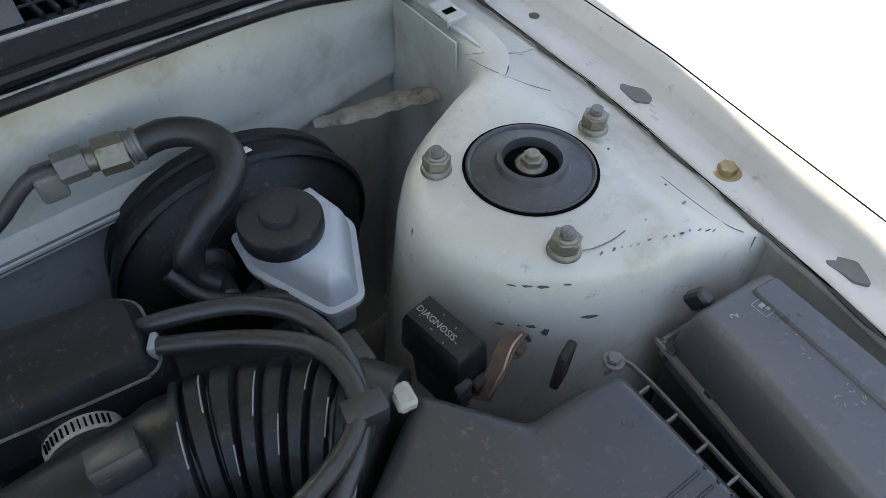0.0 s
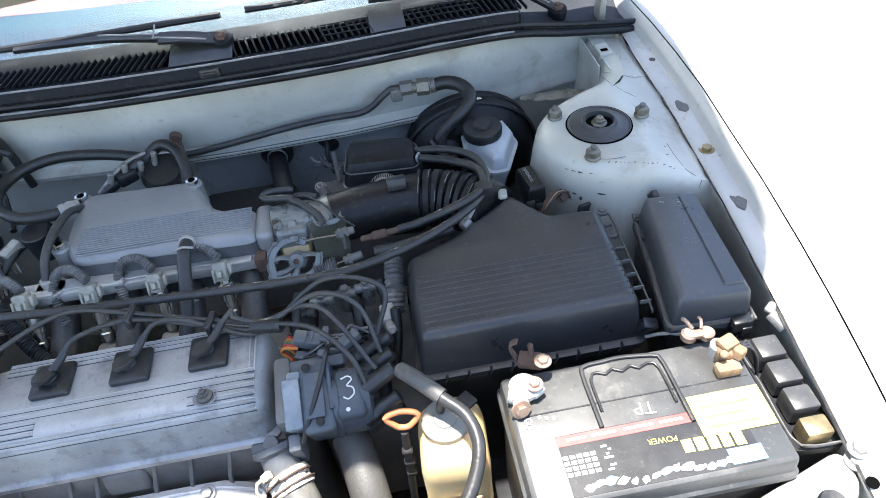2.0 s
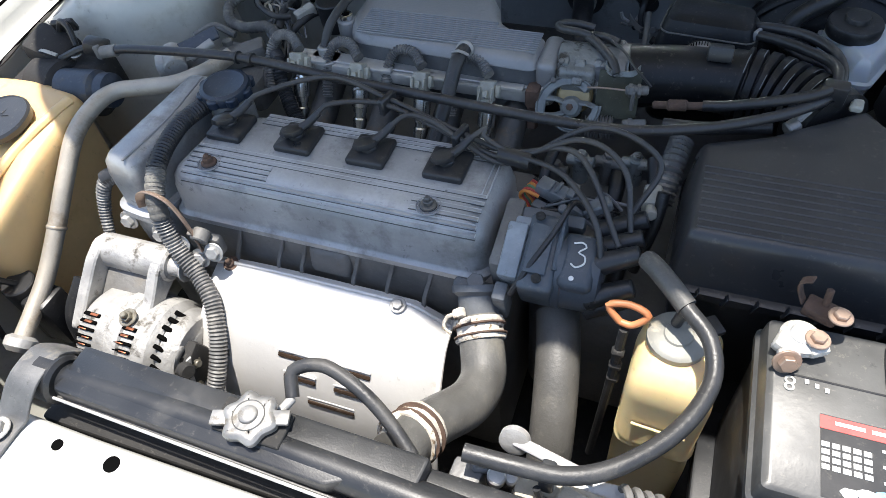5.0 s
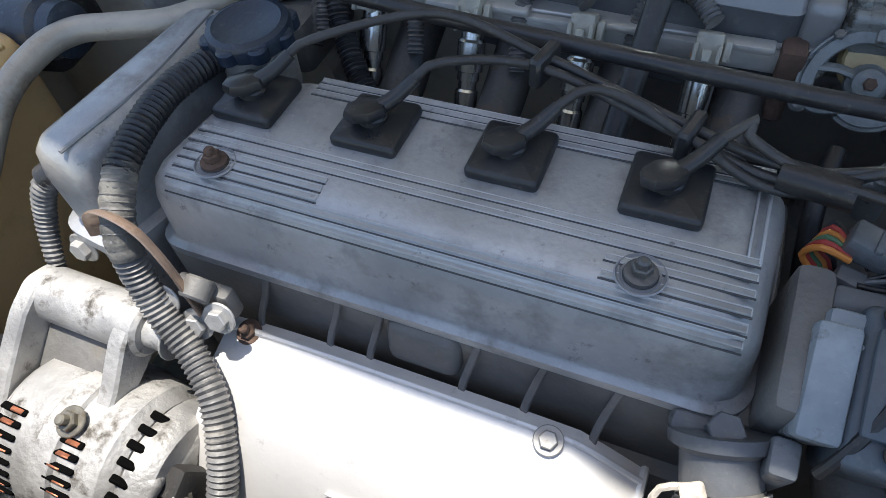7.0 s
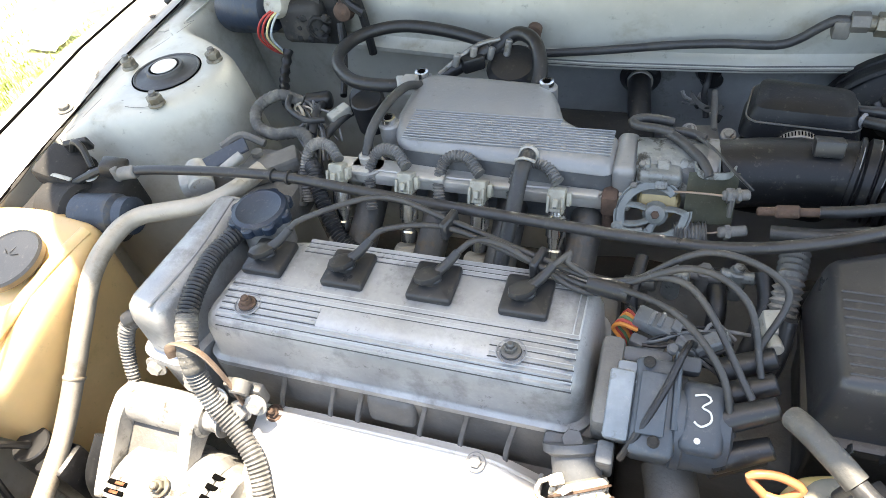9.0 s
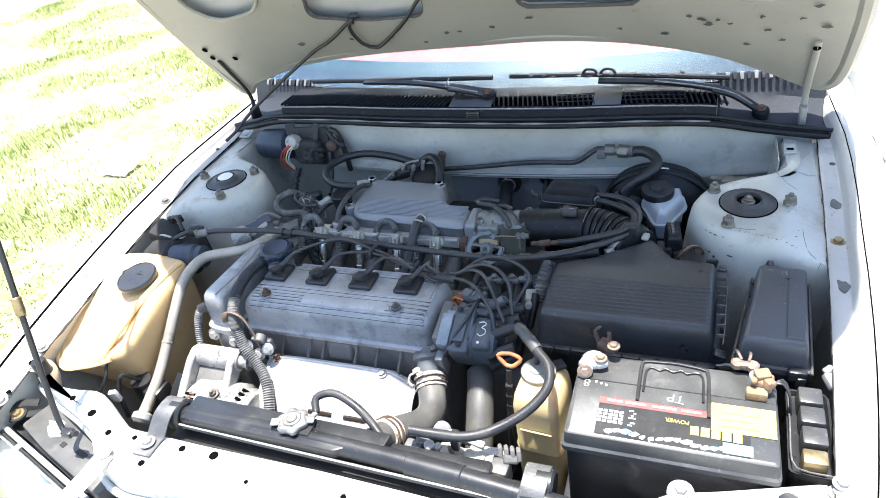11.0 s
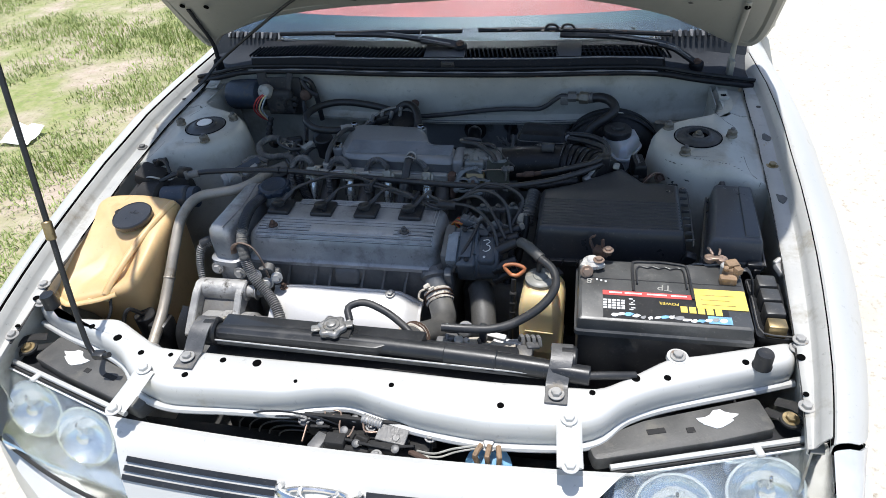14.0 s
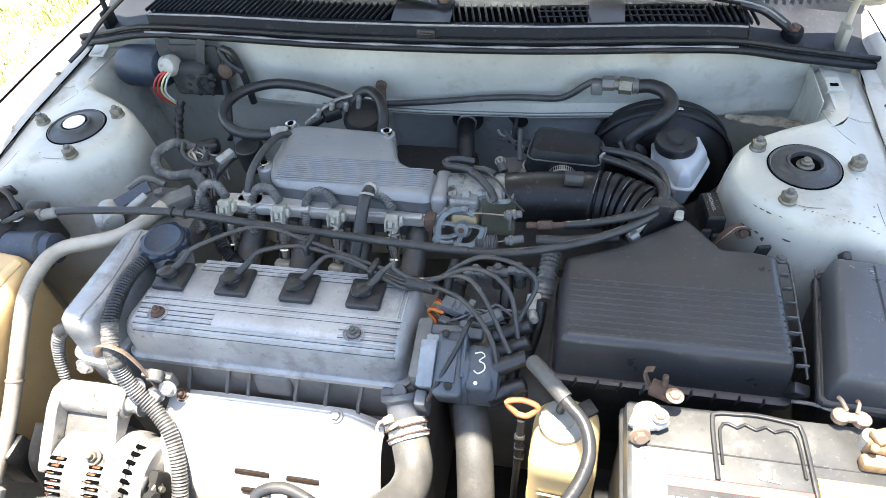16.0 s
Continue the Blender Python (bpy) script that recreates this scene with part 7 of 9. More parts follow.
# ---- fuse box ----
fuse = thing("fuse_box", "black plastic fuse box with raised lid", "fuse box", (0.585, 0.435, 0.6))
FB = rounded([(0.524, 0.355), (0.613, 0.351), (0.623, 0.529), (0.552, 0.534)], 0.007, 3)
flid = part("lid", stack(FB, [(0.745, 0.006), (0.752, 0.006), (0.754, 0.001), (0.775, -0.0005), (0.79, -0.003), (0.7945, -0.006), (0.796, -0.01)]), FLID, fuse, "greyed black lid")
part("lid_step", stack(rounded([(0.582, 0.366), (0.607, 0.364), (0.616, 0.519), (0.593, 0.521)], 0.004, 3), [(0.79, 0), (0.7965, -0.0005), (0.7985, -0.002)]), FLID, flid)
part("body", stack(FB, [(0.6, -0.012), (0.62, -0.006), (0.736, 0.0), (0.74, 0.007), (0.745, 0.007)]), PLASTIC, fuse, "black lower half")
for k in range(6):
    part("rim_clip", box((0.541 - 0.004 + 0.0024 * k, 0.36 + 0.034 * k, 0.752), (0.008, 0.006, 0.012), 0.001, 1), PLASTIC, fuse)
part("latch", joined(box((0.6, 0.342, 0.752), (0.024, 0.012, 0.018), 0.003), box((0.605, 0.338, 0.742), (0.012, 0.008, 0.02), 0.002)), PLASTIC, fuse, "black lid latch")
part("hinge_tab", box((0.57, 0.538, 0.787), (0.01, 0.012, 0.016), 0.002, 1, (30, 0, 10)), PLASTIC, fuse)
letters("2", 0.0075, (0.57, 0.514, 0.7964), (0, 0, 60), FAINT, "chalk_mark", 0.0003, flid, "small pale scrawl")
part("moulded_mark", joined(*[box((0.59 + 0.7 * dx, 0.508 + 0.7 * dy, 0.7963), (0.7 * w, 0.7 * h, 0.0005), 0.0001, 1) for dx, dy, w, h in ((0, 0.008, 0.014, 0.0006), (0, -0.008, 0.014, 0.0006), (-0.007, 0, 0.0006, 0.016), (0.007, 0, 0.0006, 0.016), (0, 0.002, 0.006, 0.004), (0.002, -0.003, 0.004, 0.003))]), FAINT, flid, "worn printed square")
for y0, x0, m_ in ((0.482, 0.589, 4), (0.468, 0.588, 4), (0.442, 0.578, 8), (0.438, 0.59, 7)):
    part("scrawl", joined(*[box((x0 + 0.007 * math.sin(k * 2.3 + y0 * 90), y0 + 0.006 * math.cos(k * 1.7), 0.7963), (0.0014 + 0.0008 * (k % 3), 0.0004, 0.0004), 0.0001, 1, (0, 0, 47 * k)) for k in range(m_)]), FAINT, flid, "illegible pale scratches")
part("rim_edge", tube([(x, y, 0.7545) for x, y in offset(FB, 0.0055)] + [(*offset(FB, 0.0055)[0], 0.7545)], 0.0021, 6, 0.01), DUSTHOSE, fuse, "worn pale rim edge")

# ---- diagnostic box ----
diag = thing("diagnostic_box", "small black lettered diagnostic socket box", "socket", (0.418, 0.6, 0.7))
DB = rounded([(0.408, 0.629), (0.431, 0.633), (0.438, 0.585), (0.415, 0.582)], 0.002, 2)
part("lid", stack(DB, [(0.764, 0.0015), (0.768, 0.0018), (0.79, 0.0006), (0.794, -0.0004), (0.7965, -0.002)]), BLACKP, diag, "embossed black lid")
part("body", stack(DB, [(0.72, -0.005), (0.763, -0.003)]), PLASTIC, diag)
part("hinge", joined(box((0.4165, 0.578, 0.768), (0.012, 0.006, 0.02), 0.0015, 1, (0, 0, 8)), box((0.43, 0.579, 0.764), (0.012, 0.007, 0.012), 0.0015, 1, (0, 0, 8))), DARK, diag, "black lid catch")
letters("DIAGNOSIS", 0.0062, (0.421, 0.612, 0.7967), (0, 0, -82), STREAK, "embossed_word", 0.0003, diag, "pale embossed word")
part("lid_scratch", joined(*[box((0.416 + 0.006 * (k % 3), 0.622 - 0.004 * k, 0.7968), (0.0012 + 0.0006 * (k % 2), 0.0005, 0.0004), 0.0001, 1, (0, 0, 37 * k)) for k in range(8)]), STREAK, diag, "pale scratches")
part("bracket", joined(strap([(0.426, 0.573, 0.756), (0.438, 0.575, 0.775), (0.452, 0.583, 0.782), (0.466, 0.588, 0.778), (0.472, 0.589, 0.764)], (0.5, -0.8, 0.35), 0.013, 0.002), bolt((0.462, 0.584, 0.772), (0.2, -1, 0.6), 0.0058)), RUST, diag, "rusty steel bracket")
part("bracket_edge", tube([(0.43, 0.57, 0.762), (0.44, 0.5715, 0.777), (0.452, 0.5785, 0.785), (0.464, 0.583, 0.783)], 0.0008, 6, 0.004), EYE, diag, "worn bracket edge")
part("cowl_flap", box((0.485, 0.563, 0.755), (0.02, 0.006, 0.03), 0.0015, 1, (0, 12, 24)), DARK, diag, "grimy folded flap")

# ---- radiator ----
rad = thing("radiator", "black-topped radiator with a metal cap and strap brackets", "radiator", (0.02, 0.09, 0.3))
part("core", box((0.02, 0.085, 0.515), (0.6, 0.03, 0.41), 0.004), DARK, rad)
part("header_tank", joined(tube([(-0.285, 0.1, 0.748), (-0.1, 0.1, 0.75), (0.1, 0.093, 0.75), (0.27, 0.08, 0.749)], 0.0152, 18, 0.03), box((-0.02, 0.108, 0.733), (0.5, 0.03, 0.03), 0.006), cyl((0.26, 0.081, 0.749), (0.335, 0.074, 0.748), 0.0145), cyl((0.12, 0.091, 0.7495), (0.2, 0.086, 0.7495), 0.0168)), PLASTIC, rad, "black header tank")
part("tank_step", slab(rounded([(-0.25, 0.084), (0.015, 0.079), (0.035, 0.09), (0.082, 0.088), (0.086, 0.124), (-0.25, 0.13)], 0.004, 2), 0.74, 0.763, 0.003), PLASTIC, rad, "stepped top of the header tank")
part("tank_lip", box((-0.0, 0.0775, 0.7425), (0.54, 0.003, 0.01), 0.001, 1, (0, 0, -1.5)), STRAPM, rad, "crimped bright metal lip")
part("lip_edge", tube([(-0.27, 0.0815, 0.7495), (0, 0.0745, 0.7497), (0.27, 0.0675, 0.7495)], 0.0014, 6, 0.02), ALU, rad)
part("drain_pipe", tube([(0.33, 0.074, 0.748), (0.36, 0.08, 0.746), (0.4, 0.09, 0.74)], 0.006, 10), HOSE, rad)
for x, b in ((-0.276, (-0.283, 0.042, 0.7445)), (0.294, (0.289, 0.036, 0.7445))):
    holder = part("strap_bracket", strap([(x - 0.002, 0.135, 0.735), (x, 0.125, 0.755), (x, 0.112, 0.769), (x, 0.085, 0.77), (x - 0.003, 0.068, 0.758), (x - 0.005, 0.056, 0.7465), (b[0], 0.048, 0.745), (b[0], 0.022, 0.7445)], (1, 0, 0), 0.032, 0.003), STRAPM, rad, "dull grey steel strap bracket")
    part("strap_rubber", lathe([(0.019, 0), (0.0225, 0.003), (0.0225, 0.022), (0.019, 0.025)], (x - 0.003, 0.099, 0.749), (x + 0.4, 0.097, 0.749), 24), RUBBER, holder)
    part("strap_bolt", bolt((b[0], b[1], 0.748), (0, 0, 1), 0.0075), STEEL, holder)
neck = Vector((-0.061, 0.108, 0.762))
LOBES = [(neck.x + 0.022 * (1 + 0.1 * math.cos(6 * a)) * math.cos(a), neck.y + 0.022 * (1 + 0.1 * math.cos(6 * a)) * math.sin(a)) for a in np.linspace(0, 6.2832, 73)[:-1]]
rcap = part("radiator_cap", joined(stack(LOBES, [(neck.z + 0.006, -0.003), (neck.z + 0.0065, -0.0005), (neck.z + 0.012, 0.0), (neck.z + 0.0145, -0.002), (neck.z + 0.0155, -0.005), (neck.z + 0.015, -0.008)]), lathe([(0.0135, 0), (0.013, 0.002), (0.0125, 0.001), (0.008, 0.0012), (0.0075, 0.0035), (0.006, 0.0045), (0.001, 0.0046)], neck + Vector((0, 0, 0.0148)), neck + Vector((0, 0, 1)), 28)), CAPM, rad, "dull lobed metal radiator cap")
part("filler_neck", joined(cyl(neck + Vector((0, 0, -0.012)), neck + Vector((0, 0, 0.007)), 0.019), box(neck + Vector((0, 0.0, 0.003)), (0.062, 0.03, 0.004), 0.001, 1)), DARK, rad, "black filler neck flange")
for s in (-1, 1):
    part("ear", box(neck + Vector((s * 0.0235, s * 0.007, 0.011)), (0.016, 0.013, 0.004), 0.0015, 2, (0, 0, 16)), CAPM, rcap)
part("filler_neck", joined(cyl(neck - Vector((0, 0, 0.018)), neck + Vector((0, 0, 0.004)), 0.017), cyl(neck + Vector((0.01, 0.01, -0.006)), neck + Vector((0.018, 0.032, -0.004)), 0.004)), STEEL, rad)
fan = part("fan_shroud", joined(box((0.02, 0.118, 0.56), (0.56, 0.02, 0.3), 0.006)), PLASTIC, rad, "black fan shroud")
for x, y in ((0.11, 0.128), (0.237, 0.123)):
    clip = part("fan_clip", joined(box((x, y, 0.722), (0.026, 0.026, 0.034), 0.004, 2, (0, 0, -4)), box((x + 0.012, y + 0.012, 0.738), (0.02, 0.014, 0.006), 0.002, 1, (0, 15, 20))), STRAPM, rad, "metal shroud clip")
    part("clip_bolt", bolt((x, y - 0.012, 0.727), (0, -1, 0.5), 0.007), STEEL, clip)
for k in range(4):
    part("wire_finger", tube([(0.226 + 0.0085 * k, 0.16, 0.715), (0.229 + 0.0085 * k, 0.154, 0.738), (0.233 + 0.0085 * k, 0.144, 0.745), (0.235 + 0.0085 * k, 0.138, 0.735)], 0.0032, 8, 0.004), CAST, rad, "grimy grey wire finger")
part("tray_plate", joined(box((0.184, 0.131, 0.722), (0.075, 0.036, 0.006), 0.002, 2, (6, 0, -2)), box((0.158, 0.134, 0.728), (0.02, 0.03, 0.012), 0.003, 2, (0, 0, 12)), box((0.196, 0.137, 0.727), (0.03, 0.016, 0.006), 0.002, 1, (0, 0, -18))), SEALANT, rad, "crusted pale metal plate")
part("motor_plate", joined(box((0.172, 0.166, 0.722), (0.07, 0.01, 0.018), 0.002, 2, (20, 0, -12)), box((0.21, 0.155, 0.718), (0.05, 0.012, 0.012), 0.002, 2, (20, 0, 4))), ALU, rad, "oxidised motor plate")
part("motor_lug", joined(lathe([(0.009, 0), (0.013, 0.002), (0.013, 0.008), (0.008, 0.01)], (0.138, 0.176, 0.724), (0.138, 0.1, 0.76)), cyl((0.132, 0.137, 0.722), (0.134, 0.133, 0.742), 0.0075), cyl((0.144, 0.14, 0.722), (0.145, 0.136, 0.738), 0.0055)), ALU, rad, "cast motor lug")
part("loom_clip", joined(box((0.172, 0.14, 0.752), (0.012, 0.016, 0.03), 0.003), tube([(0.166, 0.13, 0.748), (0.17, 0.128, 0.735), (0.178, 0.13, 0.728)], 0.003, 8)), PLASTIC, rad, "black tube clip")
for k in range(5):
    r_ = 0.045 + 0.016 * k
    part("fan_ring", tube([(-0.1 + r_ * math.cos(a), -0.008 - 0.25 * (r_ * math.sin(a) - 0.06), 0.61 + r_ * math.sin(a)) for a in np.linspace(0.3, math.pi - 0.3, 16)], 0.0014, 6, 0.01), RUBBER, rad, "wire fan guard ring")
over = thing("overflow_tube", "black rubber overflow tube from radiator cap to bottle", "hose", (0.1, 0.12, 0.75))
part("hose", tube([(-0.044, 0.14, 0.757), (-0.05, 0.158, 0.768), (-0.025, 0.168, 0.772), (0.01, 0.16, 0.764), (0.04, 0.146, 0.752), (0.066, 0.128, 0.74)], 0.006, 12), HOSE, over)
part("hose", tube([(0.108, 0.135, 0.763), (0.153, 0.137, 0.762), (0.188, 0.141, 0.762), (0.222, 0.16, 0.762), (0.258, 0.2, 0.762), (0.277, 0.245, 0.764), (0.272, 0.28, 0.77), (0.25, 0.305, 0.774)], 0.0072, 12), HOSE, over)
part("end_sleeve", tube([(0.25, 0.307, 0.773), (0.235, 0.322, 0.777), (0.22, 0.338, 0.778), (0.212, 0.35, 0.772)], 0.0092, 12), DUSTHOSE, over)

top_hose = thing("radiator_top_hose", "dusty curved radiator top hose with wire clips", "hose", (0.07, 0.23, 0.66))
part("hose", tube([(0.063, 0.305, 0.686), (0.072, 0.285, 0.676), (0.084, 0.25, 0.667), (0.08, 0.217, 0.674), (0.063, 0.185, 0.692), (0.052, 0.158, 0.71), (0.048, 0.13, 0.725)], 0.0225, 22), DUSTHOSE, top_hose)
part("outlet", joined(lathe([(0.027, 0), (0.027, 0.007), (0.021, 0.011), (0.021, 0.03)], (0.056, 0.33, 0.705), (0.064, 0.304, 0.685), 20), hexa((0.056, 0.326, 0.711), (0, -0.4, 1), 0.0095, 0.012), box((0.045, 0.33, 0.7), (0.03, 0.014, 0.02), 0.005, 2, (30, 0, 0))), IGN, top_hose, "dark thermostat outlet")
for p, q in (((0.066, 0.298, 0.6825), (0.072, 0.285, 0.676)), ((0.054, 0.165, 0.7055), (0.051, 0.152, 0.713))):
    p, q = Vector(p), Vector(q)
    d = (q - p).normalized()
    crust = [p - d * 0.006 + d * 0.0045 * k for k in range(6)]
    band = tube(crust, lambda t: 0.0245 + 0.0012 * math.sin(9 * t), 24, 0.002)
    for v in band.verts:
        w = v.co - p
        w -= d * w.dot(d)
        v.co += w.normalized() * 0.0022 * noise.noise(v.co * 260)
    clip = part("clip", band, CRUST, top_hose, "crusted pale hose clip")
    for k in (0.001, 0.011):
        part("clip_wire", lathe([(0.0252, -0.0012), (0.0272, -0.0008), (0.0275, 0.0008), (0.0252, 0.0014)], p + d * k, q + d * 0.1, 24), RUST, clip, "rusty clip wire")
    part("clip_ear", joined(box(p + Vector((-0.018, -0.006, 0.022)), (0.012, 0.01, 0.008), 0.002, 2, (20, -35, 15)), tube([p + Vector((-0.02, 0, 0.012)), p + Vector((-0.032, -0.004, 0.008)), p + Vector((-0.034, -0.012, -0.002)), p + Vector((-0.026, -0.014, -0.006))], 0.0022, 6), tube([p + Vector((-0.004, -0.012, 0.028)), p + Vector((-0.012, -0.018, 0.026))], 0.0025, 6)), CRUST, clip, "bent pale clip ears")
bottom_hose = thing("radiator_bottom_hose", "dusty grey bottom hose running down beside the engine", "hose", (0.15, 0.27, 0.5))
part("hose", tube([(0.135, 0.35, 0.66), (0.142, 0.325, 0.652), (0.15, 0.285, 0.635), (0.156, 0.245, 0.6), (0.158, 0.215, 0.55), (0.155, 0.19, 0.48)], 0.023, 20), DUSTHOSE, bottom_hose)

# ---- battery ----
bat = thing("battery", "dusty black car battery with a torn label", "battery", (0.442, 0.243, 0.57))
BO = rounded([(0.313, 0.168), (0.571, 0.168), (0.571, 0.318), (0.313, 0.318)], 0.006, 3)
part("case", stack(BO, [(0.57, -0.006), (0.573, -0.003), (0.735, -0.003), (0.738, -0.005), (0.74, -0.005)]), BATT, bat, "glossy black battery case")
blid = part("lid", stack(BO, [(0.738, 0.001), (0.739, 0.003), (0.747, 0.003), (0.75, 0.0), (0.765, -0.001), (0.769, -0.002), (0.7715, -0.006)]), BTOP, bat, "dusty black lid")
part("lid_seam", box((0.442, 0.266, 0.7716), (0.246, 0.0018, 0.001), 0.0003, 1), BATT, blid, "dark groove")
hl = [(0.4, 0.238, 0.7735), (0.4, 0.3, 0.7735), (0.405, 0.311, 0.7735), (0.425, 0.313, 0.7735), (0.445, 0.314, 0.7735), (0.47, 0.311, 0.7735), (0.482, 0.308, 0.7735), (0.487, 0.298, 0.7735), (0.489, 0.226, 0.7735)]
part("handle", joined(tube(hl, 0.0024, 8, 0.004, flat=0.7), tube([(0.406, 0.255, 0.773), (0.407, 0.294, 0.773), (0.415, 0.301, 0.773), (0.424, 0.297, 0.773), (0.432, 0.302, 0.773), (0.442, 0.297, 0.773), (0.452, 0.302, 0.773), (0.46, 0.297, 0.773), (0.47, 0.301, 0.773), (0.48, 0.294, 0.773), (0.482, 0.25, 0.773)], 0.0016, 8, 0.004)), BATT, bat, "folded black carrying handle")
Z = 0.7722


def patch(name, x0, y0, x1, y1, m, label="", z=Z, h=0.0005):
    return part(name, box(((x0 + x1) / 2, (y0 + y1) / 2, z), (x1 - x0, y1 - y0, h), 0.0001, 1), m, label_ob, label)


label_ob = part("label", box((0.445, 0.206, 0.7716), (0.185, 0.064, 0.0006), 0.0002, 1), BATT, bat, "worn black, red and yellow label")
patch("red_band", 0.352, 0.226, 0.488, 0.237, REDP, "red band")
patch("yellow_panel", 0.492, 0.208, 0.567, 0.253, YELP, "yellow panel", Z + 0.0003)
for k in range(3):
    patch("print_line", 0.5, 0.216 + 0.011 * k, 0.55 - 0.008 * (k % 2), 0.2168 + 0.011 * k, BRASS, "", Z + 0.0008)
for x, w in ((0.362, 0.02), (0.386, 0.026), (0.42, 0.03), (0.456, 0.024)):
    patch("print_line", x, 0.2305, x + w, 0.2335, WHITE, "", Z + 0.0005)
for i in range(5):
    for j in range(4):
        patch("print_dot", 0.353 + 0.0068 * i, 0.1945 + 0.0058 * j, 0.3582 + 0.0068 * i, 0.1985 + 0.0058 * j, WHITE)
for k in range(7):
    patch("print_line", 0.392 + 0.003 * (k % 3), 0.194 + 0.004 * k, 0.398 + 0.003 * (k % 2), 0.1962 + 0.004 * k, WHITE)
letters("POWER", 0.0085, (0.452, 0.2135, Z + 0.0004), (0, 0, 178), YELP, "printed_word", 0.0003, label_ob, "yellow printed word")
for k in range(5):
    patch("brand_block", 0.468 + 0.0125 * k, 0.196 - 0.0006 * k, 0.478 + 0.0125 * k, 0.2095, YELP, "", Z + 0.0002)
rng = random.Random(11)
for k in range(16):
    x = 0.37 + 0.0105 * k
    w_ = rng.uniform(0.004, 0.009)
    slip = slab([(x + w_ * (0.7 + 0.4 * rng.random()) * math.cos(a_) , 0.1815 + 0.003 * math.sin(k) + 0.0042 * (0.5 + 0.7 * rng.random()) * math.sin(a_) + 0.0012 * math.cos(a_)) for a_ in np.linspace(0, 6.283, 10)[:-1]], Z - 0.0002, Z + 0.0004 + 0.00002 * k, 0.0001)
    part("torn_print", slip, (WHITE, WHITE, BLUEP, WHITE, FAINT)[k % 5], label_ob)
patch("torn_print", 0.506, 0.176, 0.54, 0.192, BLUEP, "", Z - 0.0001)
letters("TP", 0.02, (0.448, 0.251, 0.7723), (0, 0, 174), GREYPLUG, "marker_initials", 0.0003, bat, "white marker letters")
letters("8", 0.019, (0.331, 0.258, 0.7723), (0, 0, 176), GREYPLUG, "marker_numeral", 0.0003, bat, "white marker numeral")
part("marker_dots", joined(*[box((0.343 + 0.007 * k, 0.262 - 0.002 * k, 0.7723), (0.003, 0.004, 0.0006), 0.0002, 1) for k in range(3)]), CHALK, bat)
for x, y, name_ in ((0.335, 0.294, "clamp"), (0.545, 0.296, "clamp")):
    part("post", cyl((x, y, 0.77), (x, y, 0.79), 0.0095), ALU, bat)
cl = thing("battery_clamp", "white corroded battery terminal clamp", "clamp", (0.335, 0.294, 0.772))
part("ring", joined(lathe([(0.011, 0), (0.0158, 0.002), (0.0158, 0.008), (0.0125, 0.011), (0.008, 0.012), (0.007, 0.009), (0.001, 0.009)], (0.335, 0.294, 0.776), (0.335, 0.296, 1), 22), box((0.347, 0.287, 0.782), (0.016, 0.012, 0.01), 0.003, 2, (10, 0, 30)), box((0.322, 0.288, 0.781), (0.01, 0.018, 0.011), 0.003, 2, (0, 12, -20)), box((0.328, 0.2765, 0.779), (0.016, 0.014, 0.01), 0.003, 2, (0, 0, 10))), CLAMPW, cl)
part("bolt", joined(bolt((0.326, 0.27, 0.781), (0.2, -1, 0.4), 0.007), bolt((0.345, 0.29, 0.79), (0, 0, 1), 0.006)), EYE, cl)
cl2 = thing("battery_cable_lug", "rusty brown cable lug and bolt behind the battery", "clamp", (0.345, 0.325, 0.772))
part("lug", joined(box((0.35, 0.325, 0.782), (0.026, 0.018, 0.01), 0.002, 2, (0, 0, -20)), box((0.36, 0.318, 0.786), (0.012, 0.01, 0.01), 0.002), strap([(0.336, 0.33, 0.782), (0.331, 0.336, 0.79), (0.33, 0.338, 0.8), (0.338, 0.336, 0.806)], (0.4, 1, 0), 0.008, 0.002), cyl((0.352, 0.328, 0.785), (0.351, 0.332, 0.802), 0.003)), RUST, cl2)
part("bolt", bolt((0.36, 0.313, 0.794), (0, 0, 1), 0.006), EYE, cl2)
cl3 = thing("battery_clamp", "tan corroded positive terminal clamp", "clamp", (0.545, 0.296, 0.772))
part("ring", joined(box((0.552, 0.291, 0.782), (0.026, 0.022, 0.022), 0.005, 3, (0, 0, -12)), box((0.551, 0.293, 0.795), (0.02, 0.016, 0.008), 0.003, 2, (6, 0, 20)), box((0.559, 0.282, 0.79), (0.014, 0.012, 0.012), 0.003, 2, (0, 10, 35)), cyl((0.542, 0.284, 0.79), (0.54, 0.278, 0.798), 0.004), box((0.545, 0.273, 0.778), (0.026, 0.014, 0.014), 0.003)), CORRODE, cl3)
part("yoke", joined(lathe([(0.007, 0), (0.0085, 0.001), (0.0085, 0.008), (0.006, 0.01)], (0.522, 0.318, 0.779), (0.522, 0.318, 1), 14), lathe([(0.007, 0), (0.0085, 0.001), (0.0085, 0.008), (0.006, 0.01)], (0.541, 0.316, 0.779), (0.541, 0.316, 1), 14), box((0.532, 0.316, 0.786), (0.024, 0.01, 0.006), 0.002), tube([(0.527, 0.322, 0.789), (0.522, 0.33, 0.794), (0.52, 0.334, 0.793)], 0.0022, 8), tube([(0.536, 0.32, 0.789), (0.538, 0.328, 0.794), (0.537, 0.332, 0.793)], 0.002, 8)), EYE, cl3, "brass coloured clamp yoke")
part("cable", joined(*[tube([(0.565, 0.29, 0.782), (0.576, 0.29 + 0.004 * k, 0.784), (0.585, 0.285 + 0.004 * k, 0.77), (0.59, 0.28, 0.74)], 0.0016, 8) for k in range(3)]), HOSE, cl3)
